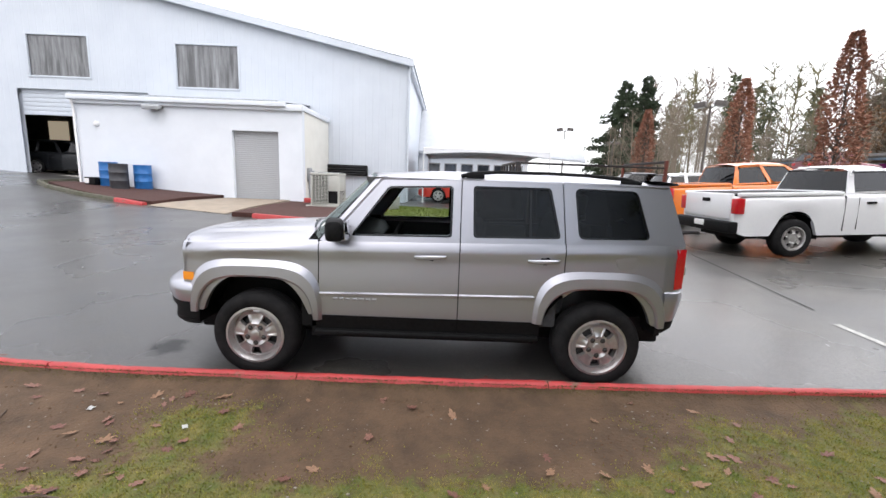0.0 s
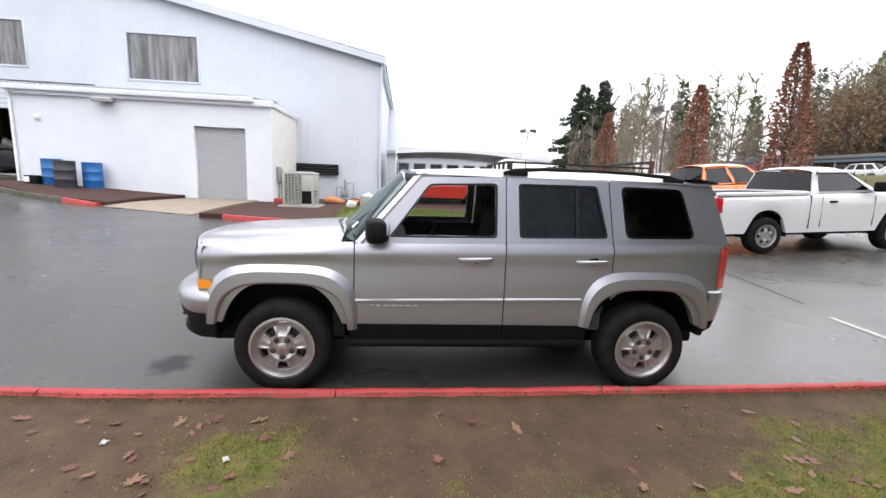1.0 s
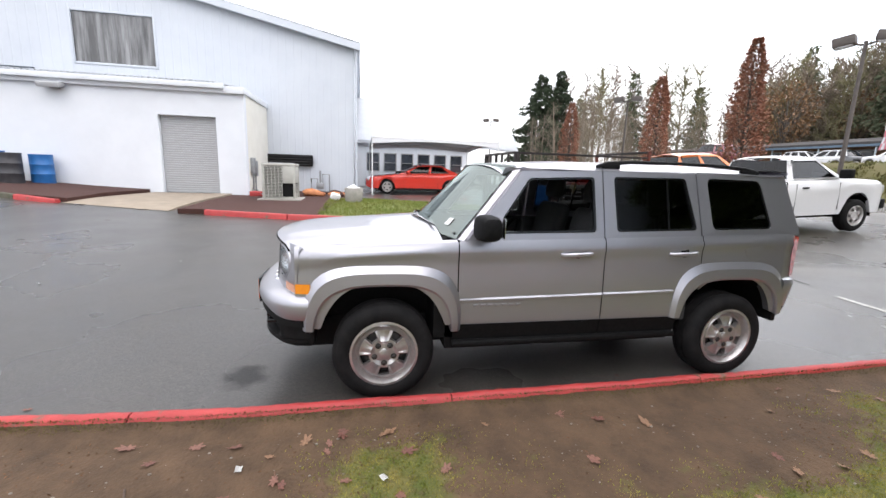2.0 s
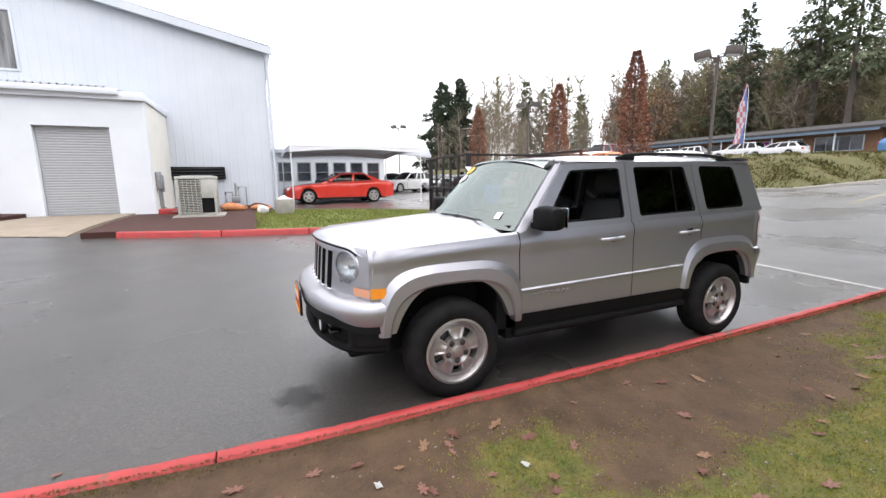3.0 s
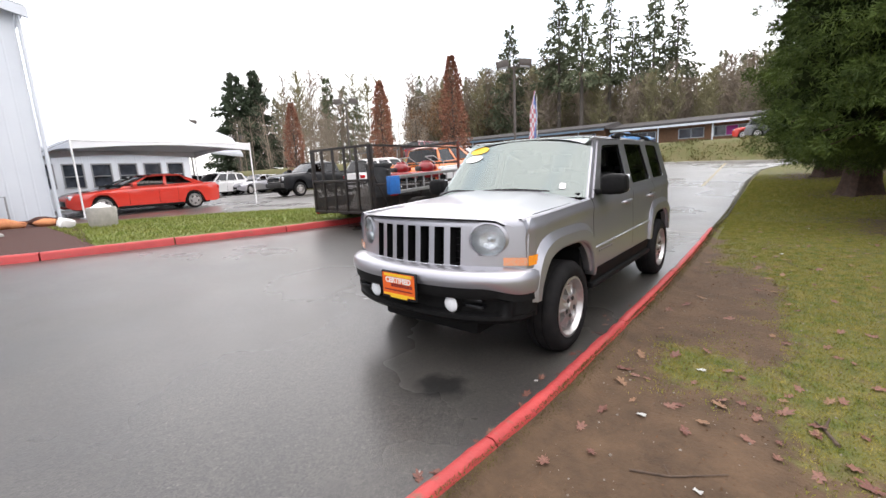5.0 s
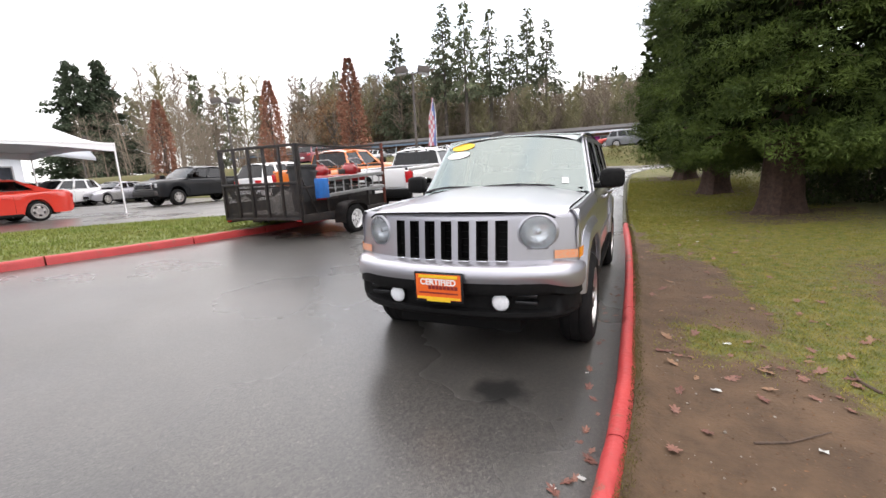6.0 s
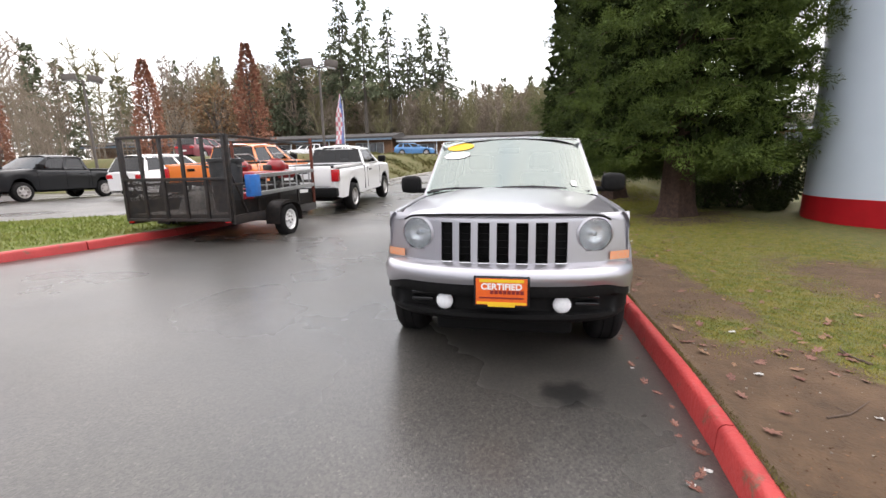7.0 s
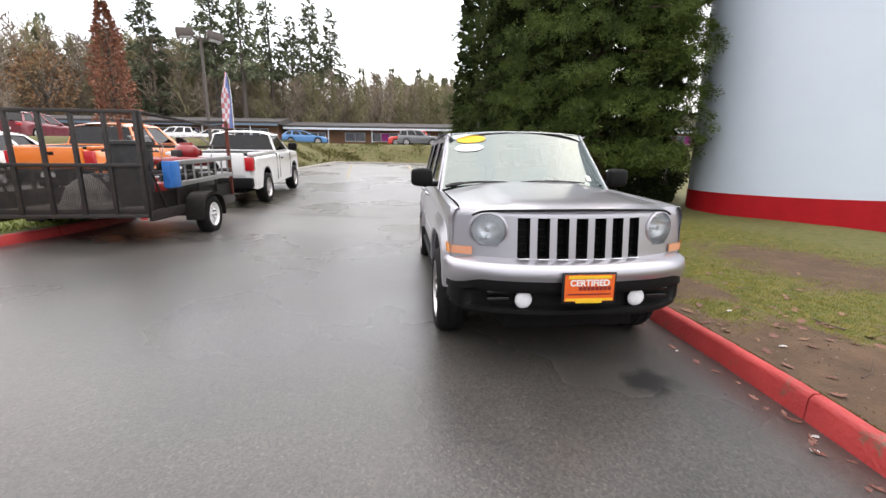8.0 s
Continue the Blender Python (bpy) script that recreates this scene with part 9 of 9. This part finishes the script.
# moss and weeds at the kerb's back
n = 36000
px = rng_g.uniform(-6, 9, n)
py = np.array([kerb_y(a) for a in px]) - 0.072 - np.abs(rng_g.normal(0, 0.045, n))
okm = np.array([noise.noise(Vector((a * 1.3, 0, 5))) + 0.7 * noise.noise(Vector((a * 6, 0, 2))) for a in px]) > rng_g.uniform(-1.1, 0.55, n)
px, py = px[okm], py[okm]
pz = np.array([lawn_z(a, b) for a, b in zip(px, py)])
pz = np.where(py > np.array([kerb_y(a) for a in px]) - 0.092, np.array([gz(a, 3) for a in px]) + 0.138, pz)
tagged(leaf_mesh("kerb_moss", np.stack([px, py, pz], 1), np.stack([rng_g.normal(0, 0.5, len(px)), rng_g.normal(0, 0.5, len(px)), np.ones(len(px))], 1), rng_g.uniform(0.007, 0.018, len(px)), leaf_mat("moss_blades", (0.042, 0.034, 0.014), (0.10, 0.088, 0.022)), None, rng_g, 0.25, 0.2), "dark moss and weeds along the kerb", "grass", kind="stuff")

# crumbled leaves and needles on the soil
n = 9000
px, py = rng_g.uniform(-4.8, 6.5, n), 2.72 - np.abs(rng_g.normal(0, 0.95, n))
okm = (np.array([noise.noise(Vector((a * 2.2, b * 2.2, 21))) for a, b in zip(px, py)]) > rng_g.uniform(-0.6, 0.5, n)) & (py > -1.2) & (py < np.array([kerb_y(a) for a in px]) - 0.12)
px, py = px[okm], py[okm]
pz = on_grid(_gl, px, py) + 0.003
LITTER = leaf_mat("crumbled_leaves", (0.060, 0.032, 0.016), (0.21, 0.115, 0.060), vary=0.4, grain=30.0)
flat = np.stack([rng_g.normal(0, 1.0, len(px)), rng_g.normal(0, 1.0, len(px)), 0.25 * np.ones(len(px))], 1)
tagged(leaf_mesh("leaf_litter", np.stack([px, py, pz], 1), flat, rng_g.uniform(0.006, 0.022, len(px)), LITTER, None, rng_g, 0.35, 0.2), "brown crumbled leaves and needles scattered on soil", "leaf litter", kind="stuff")

LEAFRED = material("fallen_leaf_red", (0.17, 0.062, 0.042), 0.6, 0, (0.10, 0.042, 0.03), 60)
LEAFTAN = material("fallen_leaf_tan", (0.27, 0.15, 0.08), 0.65, 0, (0.17, 0.09, 0.05), 60)
LEAFPINK = material("fallen_leaf_pink", (0.23, 0.105, 0.07), 0.6, 0, (0.14, 0.062, 0.045), 60)
leaf_meshes = []
for k in range(6):
    bm = bmesh.new()
    rl = random.Random(100 + k)
    lobes = 5 + k % 2 * 2
    pts = []
    for i in range(lobes * 4):
        u = i / (lobes * 4)
        a = 2 * math.pi * u
        r_ = 0.062 * (0.52 + 0.48 * abs(math.cos(a * lobes / 2)) ** 1.2) * (1.25 if abs(math.sin(a / 2)) < 0.5 else 0.85) * rl.uniform(0.85, 1.1)
        pts.append((r_ * math.cos(a) * 1.25, r_ * math.sin(a) * 0.9))
    c = bm.verts.new((0, 0, 0.004))
    curl = rl.uniform(1, 5)
    vs = [bm.verts.new((x, y, 0.004 + curl * (y * y) + 1.5 * max(0, x) ** 2 + 0.007 * rl.uniform(-0.2, 1))) for x, y in pts]
    for i in range(len(vs)):
        bm.faces.new((c, vs[i], vs[(i + 1) % len(vs)]))
    st = [bm.verts.new(p) for p in ((-0.03, 0.002, 0.006), (-0.03, -0.002, 0.006), (-0.11, -0.001, 0.012), (-0.11, 0.001, 0.012))]
    bm.faces.new(st)
    me = bpy.data.meshes.new("fallen_leaf")
    bm.to_mesh(me)
    bm.free()
    me.materials.append((LEAFRED, LEAFTAN, LEAFPINK)[k % 3])
    leaf_meshes.append(me)
rl = random.Random(12)
spots_l = [(1.02, 2.43, 1)]
for k in range(16):
    spots_l.append((rl.uniform(-2.9, 0.2), 2.62 - abs(rl.gauss(0, 0.10)), rl.randrange(6)))
for k in range(30):
    spots_l.append((rl.uniform(-2.2, -0.6), rl.gauss(1.75, 0.28), rl.randrange(6)))
for k in range(60):
    spots_l.append((rl.uniform(-5, 5.5), rl.uniform(0.0, 2.6), rl.randrange(6)))
for k in range(70):
    spots_l.append((rl.uniform(-0.5, 5.5), rl.gauss(1.75, 0.45), rl.randrange(6)))
names = {0: "dry red-brown oak leaf fallen on the ground", 1: "dry tan oak leaf fallen on the ground", 2: "pinkish dry oak leaf fallen on the ground"}
for x, y, k in spots_l:
    if y > kerb_y(x) - 0.15:
        continue
    ob = new("fallen_leaf", leaf_meshes[k])
    ob.matrix_world = pose(x, y, lawn_z(x, y) + 0.004, rl.uniform(-14, 14), rl.uniform(-14, 14), rl.uniform(0, 360)) @ Matrix.Scale(rl.uniform(0.30, 0.62), 4)
    tagged(ob, names[k % 3], "leaf", "fallen leaves")
for k in range(46):
    x = rl.uniform(-4.6, 0.5)
    y = kerb_y(x) + 0.05 + abs(rl.gauss(0, 0.09))
    ob = new("fallen_leaf", leaf_meshes[rl.choice((0, 2, 3, 5))])
    ob.matrix_world = pose(x, y, gz(x, y) + 0.004, rl.uniform(-8, 8), rl.uniform(-8, 8), rl.uniform(0, 360)) @ Matrix.Scale(rl.uniform(0.22, 0.5), 4)
    tagged(ob, names[0], "leaf", "fallen leaves")
PAPER = material("damp_white_paper", (0.75, 0.75, 0.73), 0.7, 0, (0.62, 0.62, 0.60), 30)
for x, y, road, s in ((-1.45, 2.2, 0, 1.0), (-2.13, 2.36, 0, 1.0), (-3.035, 3.055, 1, 0.75), (-2.936, 2.95, 1, 0.75), (-1.98, 3.02, 1, 0.5), (-2.55, 2.05, 0, 0.7), (2.6, 1.9, 0, 0.8), (-5.2, 5.9, 1, 0.8), (-4.1, 6.9, 1, 0.7), (5.2, 1.6, 0, 1.3)):
    bm = bmesh.new()
    rows = [[(0.045 * s * (i / 4 - 0.5), 0.03 * s * (j / 3 - 0.5), 0.008 + 0.012 * noise.noise(Vector((i * 0.9 + x, j * 0.9, y)))) for j in range(4)] for i in range(5)]
    sheet(bm, rows)
    bmesh.ops.solidify(bm, geom=bm.faces[:], thickness=0.002)
    zz = gz(x, y) if road else lawn_z(x, y)
    t = part("paper_scrap", bm, PAPER)
    t.matrix_world = pose(x, y, zz + 0.002, 0, 0, 40 * x)
    tagged(t, "crumpled white paper scrap on the ground", "litter", "paper scraps")
# bark scraps under the evergreens
MULCHY = material("needle_litter", (0.10, 0.060, 0.034), 0.95, 0, (0.060, 0.038, 0.022), 30, bump=0.8, bscale=60)
for x, y, r_ in ((6.05, 0.05, 1.15), (10.4, 0.55, 1.3), (14.6, 0.95, 1.3)):
    bm = bmesh.new()
    rows = []
    for i in range(73):
        a = 2 * math.pi * i / 72
        rr_ = r_ * (1 + 0.35 * noise.noise(Vector((2 * math.cos(a), 2 * math.sin(a), x))) + 0.25 * noise.noise(Vector((7 * math.cos(a), 7 * math.sin(a), x))))
        rows.append([(x + rr_ * q * math.cos(a), y + rr_ * q * math.sin(a), lawn_z(x + rr_ * q * math.cos(a), y + rr_ * q * math.sin(a)) + 0.012 * (1.2 - q)) for q in (0.05, 0.4, 0.75, 1.0)])
    sheet(bm, rows)
    bmesh.ops.recalc_face_normals(bm, faces=bm.faces)
    tagged(part("needle_litter", bm, MULCHY), "brown needle litter round the tree's foot", "litter", kind="structure")
tag_ = thing("paper_tag", (5.55, -0.42, 1.55), "white card hung in the evergreen's lower boughs", "card")
bm = bmesh.new()
box(bm, -0.01, 0.01, -0.10, 0.10, -0.05, 0.05, 0.004, 1, pose(0, 0, 0, 10, 0, 20))
part("card", bm, WHITESIGN, tag_)

# twigs dropped on the soil
TWIGBROWN = material("damp_twig", (0.10, 0.065, 0.045), 0.8, 0, (0.06, 0.04, 0.03), 30)
for pts, r_ in (([(-2.58, 2.29), (-2.52, 2.15), (-2.38, 1.97)], 0.005), ([(-1.9, 1.62), (-1.78, 1.66), (-1.66, 1.64)], 0.009), ([(1.9, 1.75), (2.05, 1.82), (2.2, 1.8)], 0.006), ([(3.3, 2.1), (3.5, 2.05), (3.62, 2.12)], 0.006)):
    bm = bmesh.new()
    tube(bm, [(x, y, lawn_z(x, y) + r_ * 0.8) for x, y in pts], [r_, r_ * 0.85, r_ * 0.4], 6)
    mid = Vector((*pts[1], lawn_z(*pts[1]) + r_))
    tube(bm, [mid, mid + Vector((0.05, 0.035, 0.006))], [r_ * 0.6, r_ * 0.3], 5)
    tagged(part("twig", bm, TWIGBROWN), "thin brown fallen twig on the soil", "twig", "fallen twigs")
